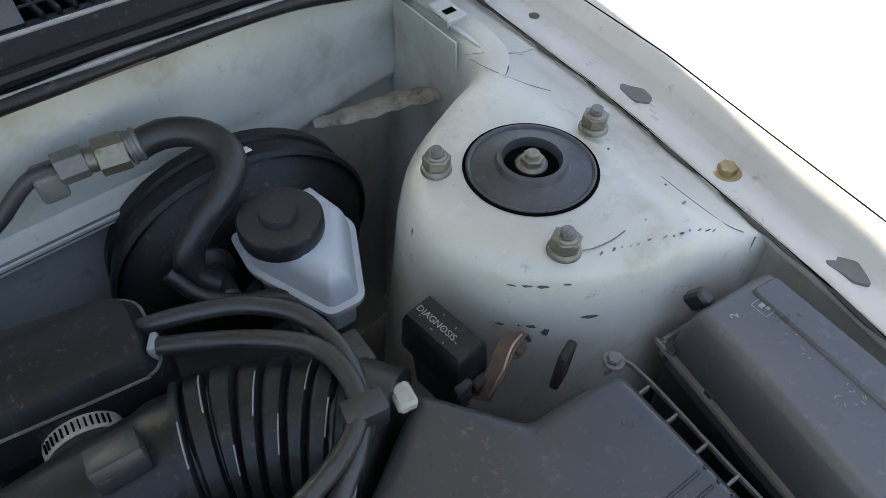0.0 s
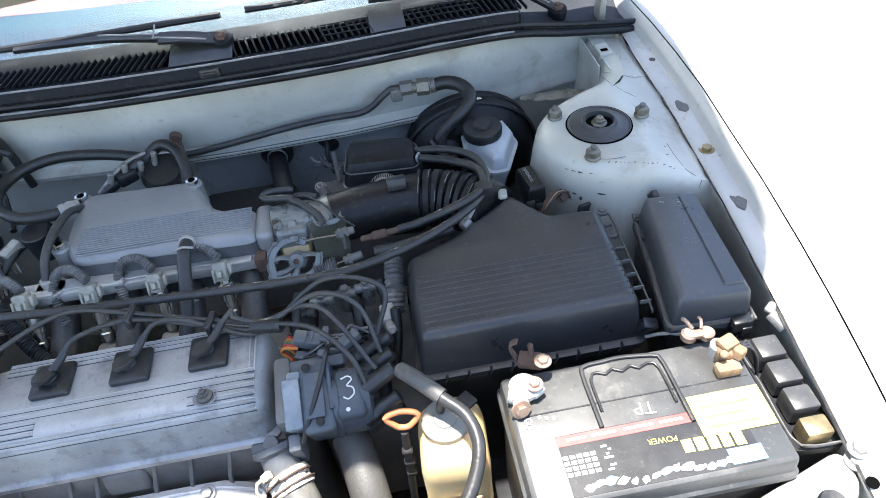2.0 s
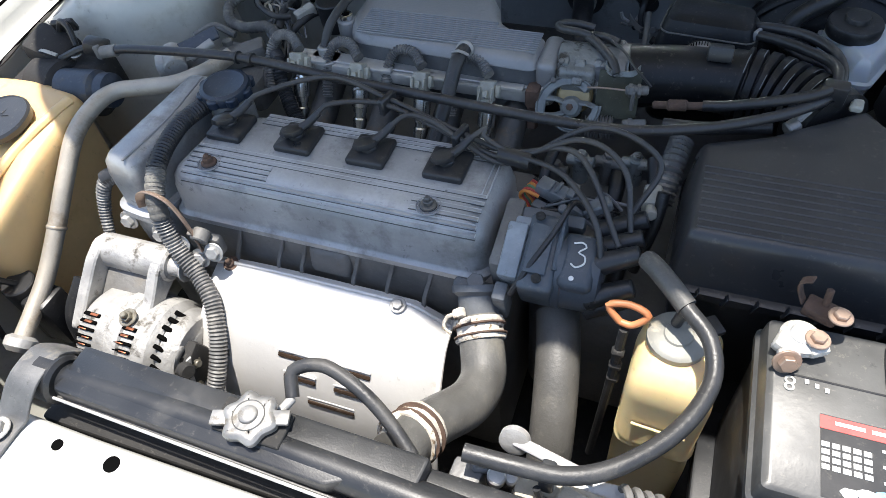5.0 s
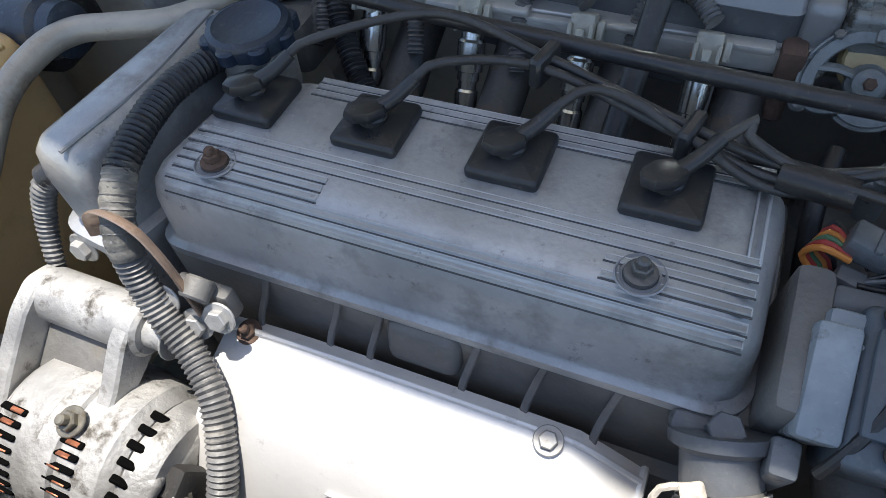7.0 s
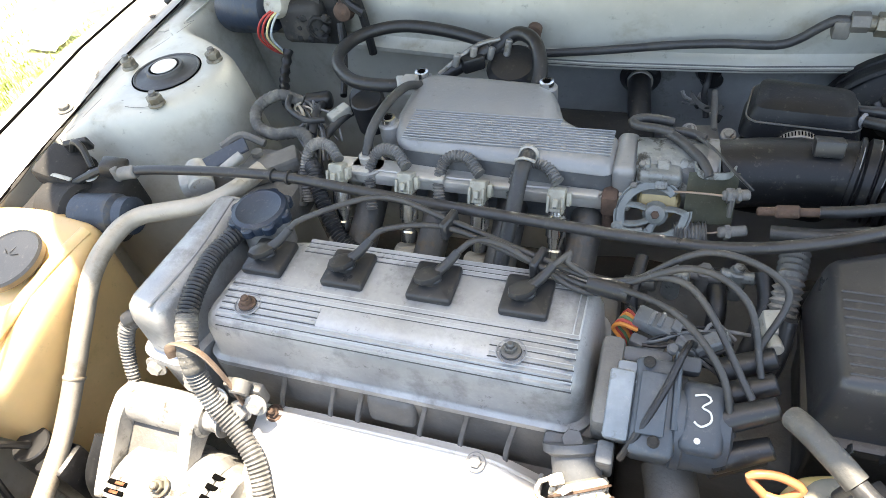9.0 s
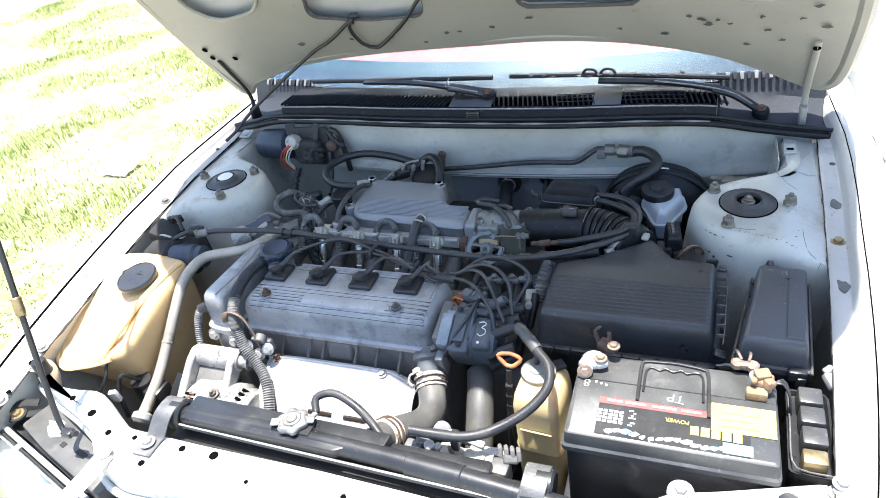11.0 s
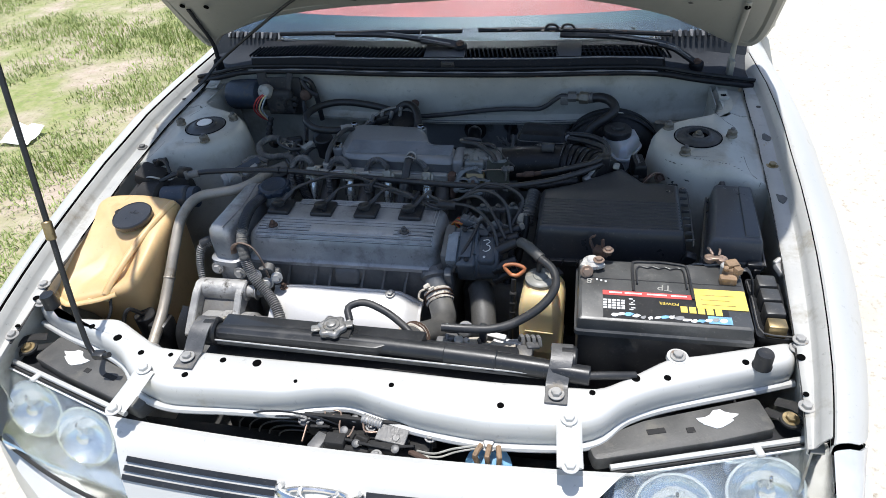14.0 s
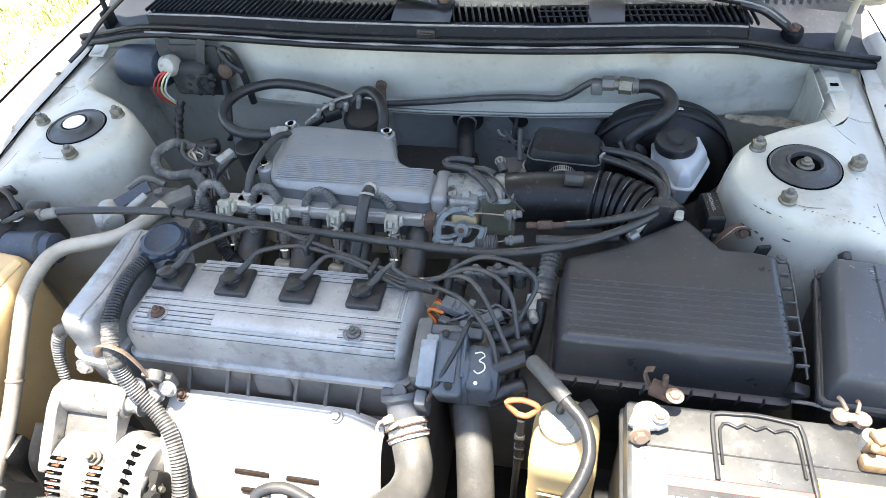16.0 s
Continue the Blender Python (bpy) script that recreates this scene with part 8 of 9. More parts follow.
tray = thing("battery_tray", "black battery tray below the battery", "tray", (0.442, 0.24, 0.55))
part("pan", box((0.442, 0.243, 0.56), (0.29, 0.18, 0.02), 0.004), PLASTIC, tray)
part("stand", box((0.442, 0.25, 0.42), (0.2, 0.14, 0.26), 0.006), UNDER, tray)

relay = thing("relay_box", "open black relay holder with grey relays", "relay box", (0.612, 0.26, 0.66))
RX = rounded([(0.586, 0.196), (0.634, 0.192), (0.636, 0.326), (0.59, 0.328)], 0.006, 3)
part("tray", stack(RX, [(0.66, -0.004), (0.664, 0), (0.724, 0), (0.726, 0.003), (0.735, 0.003), (0.735, 0), (0.728, -0.003)]), PLASTIC, relay)
for k in range(3):
    part("relay", box((0.613, 0.305 - 0.033 * k, 0.742), (0.029, 0.028, 0.028), 0.003), BTOP, relay, "grey black relay")
part("relay", box((0.611, 0.207, 0.742), (0.028, 0.022, 0.026), 0.003), BRASS, relay, "tan relay")
part("bail", tube([(0.589, 0.32, 0.738), (0.588, 0.27, 0.742), (0.587, 0.205, 0.742), (0.6, 0.193, 0.742), (0.632, 0.191, 0.742)], 0.0013, 6), STRAPM, relay, "thin wire bail")
part("wall_clip", joined(box((0.64, 0.335, 0.755), (0.016, 0.022, 0.01), 0.002, 2, (20, 10, 30)), cyl((0.632, 0.345, 0.758), (0.642, 0.352, 0.764), 0.006)), STEEL, relay)

# ---- coolant bottle, dipstick ----
bottle = thing("coolant_bottle", "cream translucent coolant bottle with greyed cap", "bottle", (0.253, 0.29, 0.45))
part("tank", stack(rounded([(0.212, 0.252), (0.292, 0.246), (0.298, 0.335), (0.262, 0.352), (0.216, 0.338)], 0.02, 5), [(0.45, -0.014), (0.456, -0.006), (0.47, -0.003), (0.56, -0.002), (0.6, -0.003), (0.604, -0.001), (0.61, -0.003), (0.69, -0.002), (0.71, -0.005), (0.722, -0.012), (0.728, -0.022)]), CREAM, bottle)
part("cap", lathe([(0.024, 0), (0.0265, 0.002), (0.0265, 0.008), (0.023, 0.011), (0.013, 0.0115), (0.012, 0.0135), (0.004, 0.014)], (0.25, 0.302, 0.727), (0.25, 0.298, 1), 28), BCAP, bottle, "greyed cap")
part("fill_line", box((0.252, 0.2485, 0.655), (0.05, 0.003, 0.003), 0.001, 1, (0, 0, -4)), CREAM, bottle, "moulded fill line")
part("recess", slab(rounded([(0.238, 0.6), (0.262, 0.6), (0.258, 0.645), (0.24, 0.645)], 0.004, 2), 0.0, 0.002, 0.0005), DARK, bottle, "dark strap recess").matrix_world = pose(0, 0.2505, 0, 90, 0, -4)
part("nipple", joined(cyl((0.246, 0.31, 0.742), (0.25, 0.307, 0.772), 0.005), box((0.272, 0.32, 0.73), (0.03, 0.02, 0.006), 0.002, 2, (0, 0, 35))), HOSE, bottle)
dip = thing("dipstick", "oil dipstick with an orange loop handle", "dipstick", (0.2, 0.31, 0.5))
part("handle", tube([(0.199, 0.303, 0.736), (0.188, 0.307, 0.747), (0.189, 0.309, 0.752), (0.205, 0.311, 0.7535), (0.22, 0.308, 0.7505), (0.221, 0.306, 0.745), (0.21, 0.302, 0.736), (0.199, 0.303, 0.736)], 0.0034, 10, 0.003), ORANGE, dip)
part("tube", joined(tube([(0.204, 0.3, 0.73), (0.203, 0.296, 0.7), (0.2, 0.285, 0.62), (0.195, 0.28, 0.5)], 0.0045, 8), *[box((0.203, 0.294 - 0.002 * k, 0.7 - 0.02 * k), (0.012, 0.01, 0.008), 0.002, 1) for k in range(3)]), DARK, dip)

# ---- alternator and front left ----
alt = thing("alternator", "oxidised aluminium alternator with slotted body", "alternator", (-0.33, 0.225, 0.52))
a0, a1 = Vector((-0.395, 0.222, 0.592)), Vector((-0.27, 0.222, 0.592))
part("body", lathe([(0.03, 0), (0.052, 0.004), (0.06, 0.014), (0.061, 0.05), (0.063, 0.052), (0.063, 0.068), (0.06, 0.07), (0.06, 0.105), (0.052, 0.114), (0.03, 0.118)], a0, a1, 40), ALTM, alt, "cast aluminium body")
part("rear_cover", lathe([(0.054, 0.0), (0.054, 0.012), (0.048, 0.02), (0.02, 0.022)], a1 - Vector((0.008, 0, 0)), a1 + Vector((1, 0, 0)), 32), ALTM, alt, "cast rear end bracket")
for ring_x, a0_ in ((-0.373, 20), (-0.32, 16)):
    for k in range(8):
        a = radians(a0_ + 8.2 * k)
        d = Vector((0, -math.cos(a), math.sin(a)))
        c = Vector((ring_x, 0.222, 0.592)) + d * 0.0605
        part("vent_slot", box(c, (0.023, 0.0052, 0.003), 0.001, 1, (math.degrees(a) + 90, 0, 0)), HOLE, alt, "dark vent slot")
        part("winding", box(c + d * 0.0012 + Vector((0.004 * math.sin(k * 2.1), 0, 0)), (0.011, 0.0036, 0.0016), 0.0006, 1, (math.degrees(a) + 90, 0, 0)), COPPER, alt, "copper winding behind the slot")
for k in range(7):
    a = radians(38 + 12 * k)
    d = Vector((0, -math.cos(a), math.sin(a)))
    part("rear_slot", box(Vector((-0.277, 0.222, 0.592)) + d * 0.055, (0.013, 0.0055, 0.004), 0.001, 1, (math.degrees(a) + 90, 35, 0)), HOLE, alt, "dark slot between cast fingers")
part("terminal_cover", joined(box((-0.27, 0.198, 0.628), (0.026, 0.03, 0.016), 0.005, 3, (35, 20, 0)), box((-0.262, 0.235, 0.615), (0.012, 0.03, 0.02), 0.004)), ALTM, alt)
part("brush_holder", joined(box((-0.255, 0.205, 0.6), (0.02, 0.05, 0.05), 0.006, 2, (20, 0, 0)), cyl((-0.25, 0.19, 0.62), (-0.238, 0.186, 0.624), 0.009)), DARK, alt, "black brush holder")
part("lead_boot", tube([(-0.262, 0.178, 0.615), (-0.25, 0.168, 0.603), (-0.235, 0.165, 0.585), (-0.228, 0.17, 0.56)], 0.011, 10, 0.005), HOSE, alt, "dusty rubber terminal boot")
part("studs", joined(bolt((-0.252, 0.205, 0.61), (1, -0.2, 0.4), 0.008, True, 0.008), bolt((-0.252, 0.24, 0.59), (1, -0.2, 0.4), 0.007, True, 0.006), cyl((-0.255, 0.19, 0.58), (-0.24, 0.18, 0.58), 0.012)), BOLT, alt)
part("adjuster", joined(cyl((-0.4, 0.288, 0.668), (-0.306, 0.288, 0.668), 0.0205, n=28, edge=0.003), cyl((-0.312, 0.288, 0.668), (-0.29, 0.288, 0.668), 0.0125)), ALTM, alt, "cast mounting bush")
for x0, x1, web in ((-0.41, -0.394, [(0.304, 0.682), (0.284, 0.689), (0.262, 0.68), (0.228, 0.655), (0.195, 0.628), (0.205, 0.61), (0.25, 0.625), (0.3, 0.652)]), (-0.324, -0.309, [(0.302, 0.68), (0.284, 0.688), (0.266, 0.679), (0.24, 0.655), (0.222, 0.645), (0.232, 0.63), (0.27, 0.645), (0.298, 0.655)])):
    bm = stack(rounded(web, 0.006, 3), [(x0, -0.002), (x0 + 0.002, 0), (x1 - 0.002, 0), (x1, -0.002)])
    for v in bm.verts:
        v.co = Vector((v.co.z, v.co.x, v.co.y))
    part("arm", bm, ALTM, alt, "cast mounting arm")
part("saddle", box((-0.358, 0.256, 0.64), (0.075, 0.06, 0.014), 0.005, 3, (36, 0, 0)), CAST, alt)
part("end_cutout", joined(box((-0.2545, 0.196, 0.606), (0.012, 0.03, 0.034), 0.006, 2, (20, 0, 0)), box((-0.2545, 0.214, 0.58), (0.012, 0.026, 0.026), 0.006, 2)), HOLE, alt, "dark cut-out in the end bracket")
part("end_lever", strap([(-0.247, 0.2, 0.628), (-0.246, 0.19, 0.61), (-0.247, 0.186, 0.588)], (0.3, 1, 0), 0.007, 0.003), ALTM, alt, "pale terminal strip")
part("lug_bolt", bolt((-0.288, 0.288, 0.668), (1, 0, 0), 0.0105), STEEL, alt)
part("lug_bolt", bolt((-0.325, 0.215, 0.655), (0, -0.3, 1), 0.007, True, 0.006), BOLT, alt)
part("pulley_shield", tube([(-0.425, 0.2, 0.55), (-0.43, 0.215, 0.61), (-0.42, 0.25, 0.65)], 0.012, 8, flat=0.3), PLASTIC, alt)
sleeve = thing("engine_loom", "dusty corrugated wiring sleeve over the valve cover's end", "wiring", (-0.3, 0.3, 0.7))
# Same sleeve as below; the upper length's shade is put into its black.
part("sleeve_upper", tube([(-0.298, 0.485, 0.765), (-0.312, 0.455, 0.778), (-0.322, 0.41, 0.782), (-0.319, 0.37, 0.781), (-0.313, 0.335, 0.775)], 0.0098, 16, 0.004, 0.001, 0.0042), LOOMD, sleeve, "upper sleeve length, its shade put into black")
part("sleeve", tube([(-0.314, 0.338, 0.7755), (-0.306, 0.311, 0.752), (-0.3, 0.3, 0.722), (-0.286, 0.29, 0.695), (-0.265, 0.28, 0.674), (-0.243, 0.262, 0.655), (-0.228, 0.235, 0.63), (-0.222, 0.205, 0.6), (-0.225, 0.17, 0.56)], 0.0098, 16, 0.004, 0.001, 0.0042), LOOM, sleeve)
part("tape", tube([(-0.3145, 0.342, 0.7765), (-0.311, 0.325, 0.765), (-0.306, 0.311, 0.752), (-0.302, 0.303, 0.735)], 0.0106, 14, 0.003, 0.0005, 0.008), TAPED, sleeve, "wrapped dusty tape")
pipe = thing("refrigerant_pipe", "pale oxidised aluminium pipe running down to the front", "pipe", (-0.45, 0.35, 0.6))
part("pipe", tube([(-0.345, 0.55, 0.775), (-0.362, 0.515, 0.772), (-0.39, 0.486, 0.77), (-0.43, 0.468, 0.77), (-0.457, 0.453, 0.771), (-0.468, 0.425, 0.77), (-0.47, 0.38, 0.759), (-0.47, 0.335, 0.726), (-0.47, 0.29, 0.688), (-0.468, 0.24, 0.652), (-0.466, 0.2, 0.633), (-0.463, 0.165, 0.62)], 0.0105, 16), TANPIPE, pipe)
part("joint", joined(cyl((-0.405, 0.51, 0.772), (-0.43, 0.54, 0.775), 0.015), box((-0.425, 0.52, 0.77), (0.03, 0.03, 0.022), 0.005, 2, (0, 0, 40)), cyl((-0.395, 0.53, 0.776), (-0.375, 0.56, 0.785), 0.006)), STEEL, pipe, "pipe joint block")
part("collar", lathe([(0.0112, 0), (0.0118, 0.001), (0.0118, 0.003), (0.0112, 0.004)], (-0.47, 0.29, 0.688), (-0.4698, 0.283, 0.682)), TANPIPE, pipe)
part("union", lathe([(0.012, 0), (0.018, 0.004), (0.018, 0.014), (0.012, 0.02)], (-0.464, 0.172, 0.622), (-0.463, 0.15, 0.612)), ALU, pipe)
pipe2 = thing("drain_hose", "black ribbed hose hanging beside the timing cover", "hose", (-0.41, 0.32, 0.6))
part("hose", tube([(-0.395, 0.352, 0.735), (-0.412, 0.34, 0.728), (-0.418, 0.325, 0.7), (-0.412, 0.305, 0.665), (-0.405, 0.29, 0.63)], lambda t: 0.0095 - 0.005 * t, 12, 0.004, 0.0008, 0.004), LOOM, pipe2)
part("sleeve_top", tube([(-0.386, 0.36, 0.73), (-0.4, 0.35, 0.737), (-0.412, 0.342, 0.732)], 0.0098, 12), HOSE, pipe2)

# ---- washer tank ----
wash = thing("washer_tank", "yellowed translucent washer fluid tank with black cap", "tank", (-0.57, 0.32, 0.48))
top = [(-0.61, 0.178, 0.712), (-0.555, 0.2, 0.712), (-0.515, 0.222, 0.716), (-0.497, 0.25, 0.732), (-0.49, 0.33, 0.758), (-0.492, 0.415, 0.771), (-0.51, 0.437, 0.774), (-0.58, 0.443, 0.778), (-0.645, 0.436, 0.778), (-0.664, 0.415, 0.777), (-0.672, 0.33, 0.761), (-0.665, 0.25, 0.74), (-0.645, 0.2, 0.722)]
low = [(-0.585, 0.262, 0.56), (-0.55, 0.255, 0.54), (-0.51, 0.24, 0.5), (-0.492, 0.25, 0.48), (-0.487, 0.33, 0.47), (-0.489, 0.41, 0.48), (-0.51, 0.43, 0.5), (-0.58, 0.436, 0.52), (-0.64, 0.43, 0.53), (-0.655, 0.41, 0.53), (-0.66, 0.33, 0.53), (-0.65, 0.28, 0.54), (-0.62, 0.265, 0.55)]
cx, cy = -0.58, 0.33


def tank_ring(pts, k, dz):
    line_ = around([(cx + (x - cx) * k, cy + (y - cy) * k) for x, y, z in pts], 4 * len(pts))
    m = len(line_) // len(pts)
    zs = [pts[i // m][2] + (pts[(i // m + 1) % len(pts)][2] - pts[i // m][2]) * (i % m) / m for i in range(len(line_))]
    return [(x, y, z + dz) for (x, y), z in zip(line_, zs)]


def lofted(rings, close=True):
    bm = bmesh.new()
    g = [[bm.verts.new(p) for p in r] for r in rings]
    m = len(g[0])
    for a, b in zip(g, g[1:]):
        for k in range(m):
            bm.faces.new((a[k], a[(k + 1) % m], b[(k + 1) % m], b[k]))
    if close:
        for r in (g[0], g[-1]):
            c = bm.verts.new(sum((v.co for v in r), Vector()) / m)
            for k in range(m):
                bm.faces.new((r[k], r[(k + 1) % m], c))
    return bm


mid = [tuple(Vector(a).lerp(Vector(b), 0.08)) for a, b in zip(top, low)]
rings = [tank_ring(top, 0.4, 0.003), tank_ring(top, 0.75, 0.003), tank_ring(top, 0.9, 0.002), tank_ring(top, 0.965, -0.002), tank_ring(top, 0.995, -0.01), tank_ring(mid, 1.005, -0.002), tank_ring(mid, 0.99, -0.008), tank_ring([tuple(Vector(a).lerp(Vector(b), 0.5)) for a, b in zip(top, low)], 0.985, 0), tank_ring(low, 0.97, 0), tank_ring(low, 0.8, -0.01)]
part("tank", lofted(rings), YELLOW, wash, "", 50)
part("front_lip", tube([(-0.655, 0.212, 0.722), (-0.64, 0.192, 0.714), (-0.61, 0.176, 0.706), (-0.58, 0.185, 0.705), (-0.555, 0.196, 0.705), (-0.53, 0.21, 0.708)], 0.0055, 10, 0.01, flat=0.55), YELLOW, wash, "moulded front lip")
part("shoulder_ridge", tube([(-0.503, 0.42, 0.774), (-0.515, 0.36, 0.768), (-0.53, 0.29, 0.748), (-0.545, 0.23, 0.722), (-0.55, 0.207, 0.708)], 0.0075, 10, 0.01, flat=0.8), YELLOW, wash)
wcap = part("cap", lathe([(0.028, -0.004), (0.038, 0.0), (0.0395, 0.008), (0.0375, 0.011), (0.036, 0.0095), (0.001, 0.0095)], (-0.556, 0.36, 0.774), (-0.56, 0.343, 0.9), 36), LID, wash, "round black cap with moulded symbol")
part("cap_mark", joined(*[box((-0.557 + 0.008 * math.cos(a), 0.362 + 0.008 * math.sin(a), 0.7853), (0.01, 0.0012, 0.0006), 0.0002, 1, (-9, 0, math.degrees(a))) for a in (0.3, 1.4, 2.5)]), RUBBER, wcap)
part("cap_strap", tube([(-0.583, 0.358, 0.778), (-0.597, 0.368, 0.782), (-0.59, 0.385, 0.778)], 0.003, 8), RUBBER, wash)
part("bung", joined(cyl((-0.55, 0.206, 0.703), (-0.55, 0.2, 0.697), 0.007), cyl((-0.575, 0.196, 0.706), (-0.576, 0.19, 0.702), 0.005)), CREAM, wash)
pump = thing("washer_pump", "dark washer pump and leads below the tank", "pump", (-0.53, 0.22, 0.5))
part("pump", joined(cyl((-0.5, 0.225, 0.55), (-0.5, 0.222, 0.65), 0.02), box((-0.47, 0.22, 0.6), (0.04, 0.04, 0.08), 0.008)), RUBBER, pump)
part("lead", joined(tube([(-0.5, 0.22, 0.65), (-0.51, 0.2, 0.68), (-0.52, 0.185, 0.65), (-0.51, 0.17, 0.6)], 0.004, 8), tube([(-0.545, 0.21, 0.7), (-0.54, 0.19, 0.68), (-0.548, 0.17, 0.66)], 0.003, 8)), RUBBER, pump)
part("plug", box((-0.515, 0.172, 0.655), (0.014, 0.01, 0.028), 0.002, 2, (10, 0, 20)), WHITE, pump, "white plug")

# ---- brakes ----
boost = thing("brake_booster", "large round black brake booster on the bulkhead", "booster", (0.39, 0.84, 0.6))
part("shell", lathe([(0.05, 0), (0.1, 0.002), (0.112, 0.01), (0.113, 0.02), (0.1105, 0.022), (0.112, 0.026), (0.112, 0.036), (0.117, 0.038), (0.118, 0.044), (0.115, 0.048), (0.113, 0.044), (0.107, 0.05), (0.1, 0.066), (0.085, 0.078), (0.05, 0.086), (0.03, 0.09), (0.028, 0.1)], (0.381, 0.886, 0.676), (0.379, 0.694, 0.648), 56), BLACKP, boost, "satin black booster shell")
part("label", box((0.393, 0.83, 0.788), (0.015, 0.009, 0.0012), 0.0003, 1, (-15, 6, 8)), WHITE, boost, "white paper label")
part("valve", joined(lathe([(0.016, 0), (0.018, 0.002), (0.018, 0.01), (0.012, 0.014)], (0.338, 0.8, 0.722), (0.332, 0.715, 0.747)), cyl((0.338, 0.785, 0.727), (0.336, 0.745, 0.737), 0.009)), LID, boost, "dark grey check valve")
part("valve_hose", tube([(0.306, 0.765, 0.768), (0.318, 0.75, 0.752), (0.34, 0.735, 0.745), (0.365, 0.722, 0.746), (0.378, 0.708, 0.738), (0.385, 0.695, 0.715)], 0.0055, 10), RUBBER, boost, "thin black vacuum hose")
mc = thing("master_cylinder", "brake master cylinder with milky fluid reservoir", "master cylinder", (0.39, 0.7, 0.66))
part("cylinder", joined(cyl((0.39, 0.8, 0.685), (0.387, 0.65, 0.68), 0.018), box((0.388, 0.7, 0.695), (0.035, 0.08, 0.03), 0.006)), CAST, mc)
RS = rounded([(0.36, 0.79), (0.43, 0.79), (0.439, 0.75), (0.41, 0.686), (0.386, 0.686), (0.358, 0.752)], 0.006, 4)
part("reservoir", stack(RS, [(0.712, -0.01), (0.718, -0.006), (0.744, -0.004), (0.745, 0.002), (0.75, 0.0025), (0.7515, -0.002), (0.766, -0.005), (0.772, -0.008), (0.776, -0.014)]), MILK, mc, "milky white reservoir")
part("reservoir_foot", stack(RS, [(0.69, -0.012), (0.712, -0.006)]), LID, mc)
part("cap", lathe([(0.022, -0.006), (0.029, -0.004), (0.03, 0.0), (0.03, 0.009), (0.0285, 0.0115), (0.014, 0.0125), (0.0135, 0.016), (0.0125, 0.018), (0.001, 0.018)], (0.386, 0.75, 0.779), (0.386, 0.748, 1), 36), RUBBER, mc, "ribbed black cap")
for k, (a, b) in enumerate((((0.375, 0.66, 0.68), (0.34, 0.66, 0.6)), ((0.375, 0.69, 0.68), (0.35, 0.69, 0.6)))):
    part("brake_pipe", tube([a, ((a[0] + b[0]) / 2, a[1] - 0.01, 0.65), b], 0.0028, 8), STEEL, mc)
ob = thing("booster_hose", "black vacuum hose with brass union on the bulkhead", "hose", (0.34, 0.84, 0.8))
part("hose", tube([(0.328, 0.843, 0.816), (0.345, 0.842, 0.819), (0.366, 0.832, 0.818), (0.378, 0.814, 0.813), (0.376, 0.797, 0.806), (0.36, 0.786, 0.795), (0.34, 0.781, 0.782), (0.325, 0.775, 0.768), (0.322, 0.768, 0.752), (0.333, 0.762, 0.741)], 0.0108, 16), RUBBER, ob)
part("union", joined(hexa((0.301, 0.845, 0.8165), (1, -0.1, 0), 0.0135, 0.02), cyl((0.293, 0.846, 0.817), (0.302, 0.845, 0.8165), 0.009)), BOLT, ob, "tarnished brass hexagon union")
part("union_nut", joined(hexa((0.275, 0.846, 0.818), (1, 0, 0), 0.0115, 0.019), box((0.268, 0.848, 0.81), (0.018, 0.02, 0.022), 0.003)), CAST, ob, "dark steel nut")
part("hose_clip", lathe([(0.0112, 0), (0.0125, 0.001), (0.0125, 0.003), (0.0116, 0.0035), (0.0116, 0.0065), (0.0125, 0.007), (0.0125, 0.009), (0.0112, 0.01)], (0.321, 0.8435, 0.8165), (0.335, 0.8425, 0.818)), STRAPM, ob, "steel hose clip")
part("pipe", tube([(0.277, 0.846, 0.818), (0.262, 0.846, 0.82), (0.246, 0.846, 0.81), (0.228, 0.846, 0.795), (0.205, 0.846, 0.786), (0.15, 0.847, 0.785), (0.09, 0.848, 0.78), (0.03, 0.848, 0.772), (-0.03, 0.848, 0.765), (-0.09, 0.846, 0.762), (-0.15, 0.838, 0.775)], 0.0055, 10), HOSE, ob, "dark metal pipe")
tab = thing("bulkhead_tab", "rusty pipe tab standing up from the bulkhead ledge", "tab", (-0.087, 0.855, 0.755))
part("tab", joined(tube([(-0.088, 0.845, 0.757), (-0.087, 0.85, 0.775), (-0.087, 0.855, 0.79), (-0.087, 0.858, 0.797)], 0.0085, 10, 0.004, flat=0.25), cyl((-0.087, 0.85, 0.79), (-0.087, 0.86, 0.792), 0.0095)), RUST, tab)
for x, z in ((0.145, 0.705), (0.188, 0.7)):
    g = thing("bulkhead_grommet", "round black rubber bulkhead grommet", "grommet", (x, 0.9, z), "bulkhead grommets")
    part("grommet", lathe([(0.016, 0), (0.017, 0.003), (0.013, 0.008), (0.004, 0.01)], (x, 0.9, z), (x, 0.7, z + 0.03)), RUBBER, g)
hp = thing("heater_hose", "black heater hose into the bulkhead", "hose", (0.05, 0.86, 0.68))
part("hose", tube([(0.05, 0.905, 0.7), (0.052, 0.87, 0.703), (0.057, 0.83, 0.69), (0.065, 0.78, 0.66), (0.07, 0.72, 0.62)], 0.0155, 16), RUBBER, hp)
part("clip", lathe([(0.016, 0), (0.0175, 0.001), (0.0175, 0.006), (0.016, 0.007)], (0.051, 0.885, 0.7025), (0.052, 0.87, 0.703)), STEEL, hp)
part("grommet", lathe([(0.028, 0), (0.028, 0.004), (0.02, 0.012)], (0.05, 0.902, 0.7), (0.05, 0.8, 0.7)), RUBBER, hp)
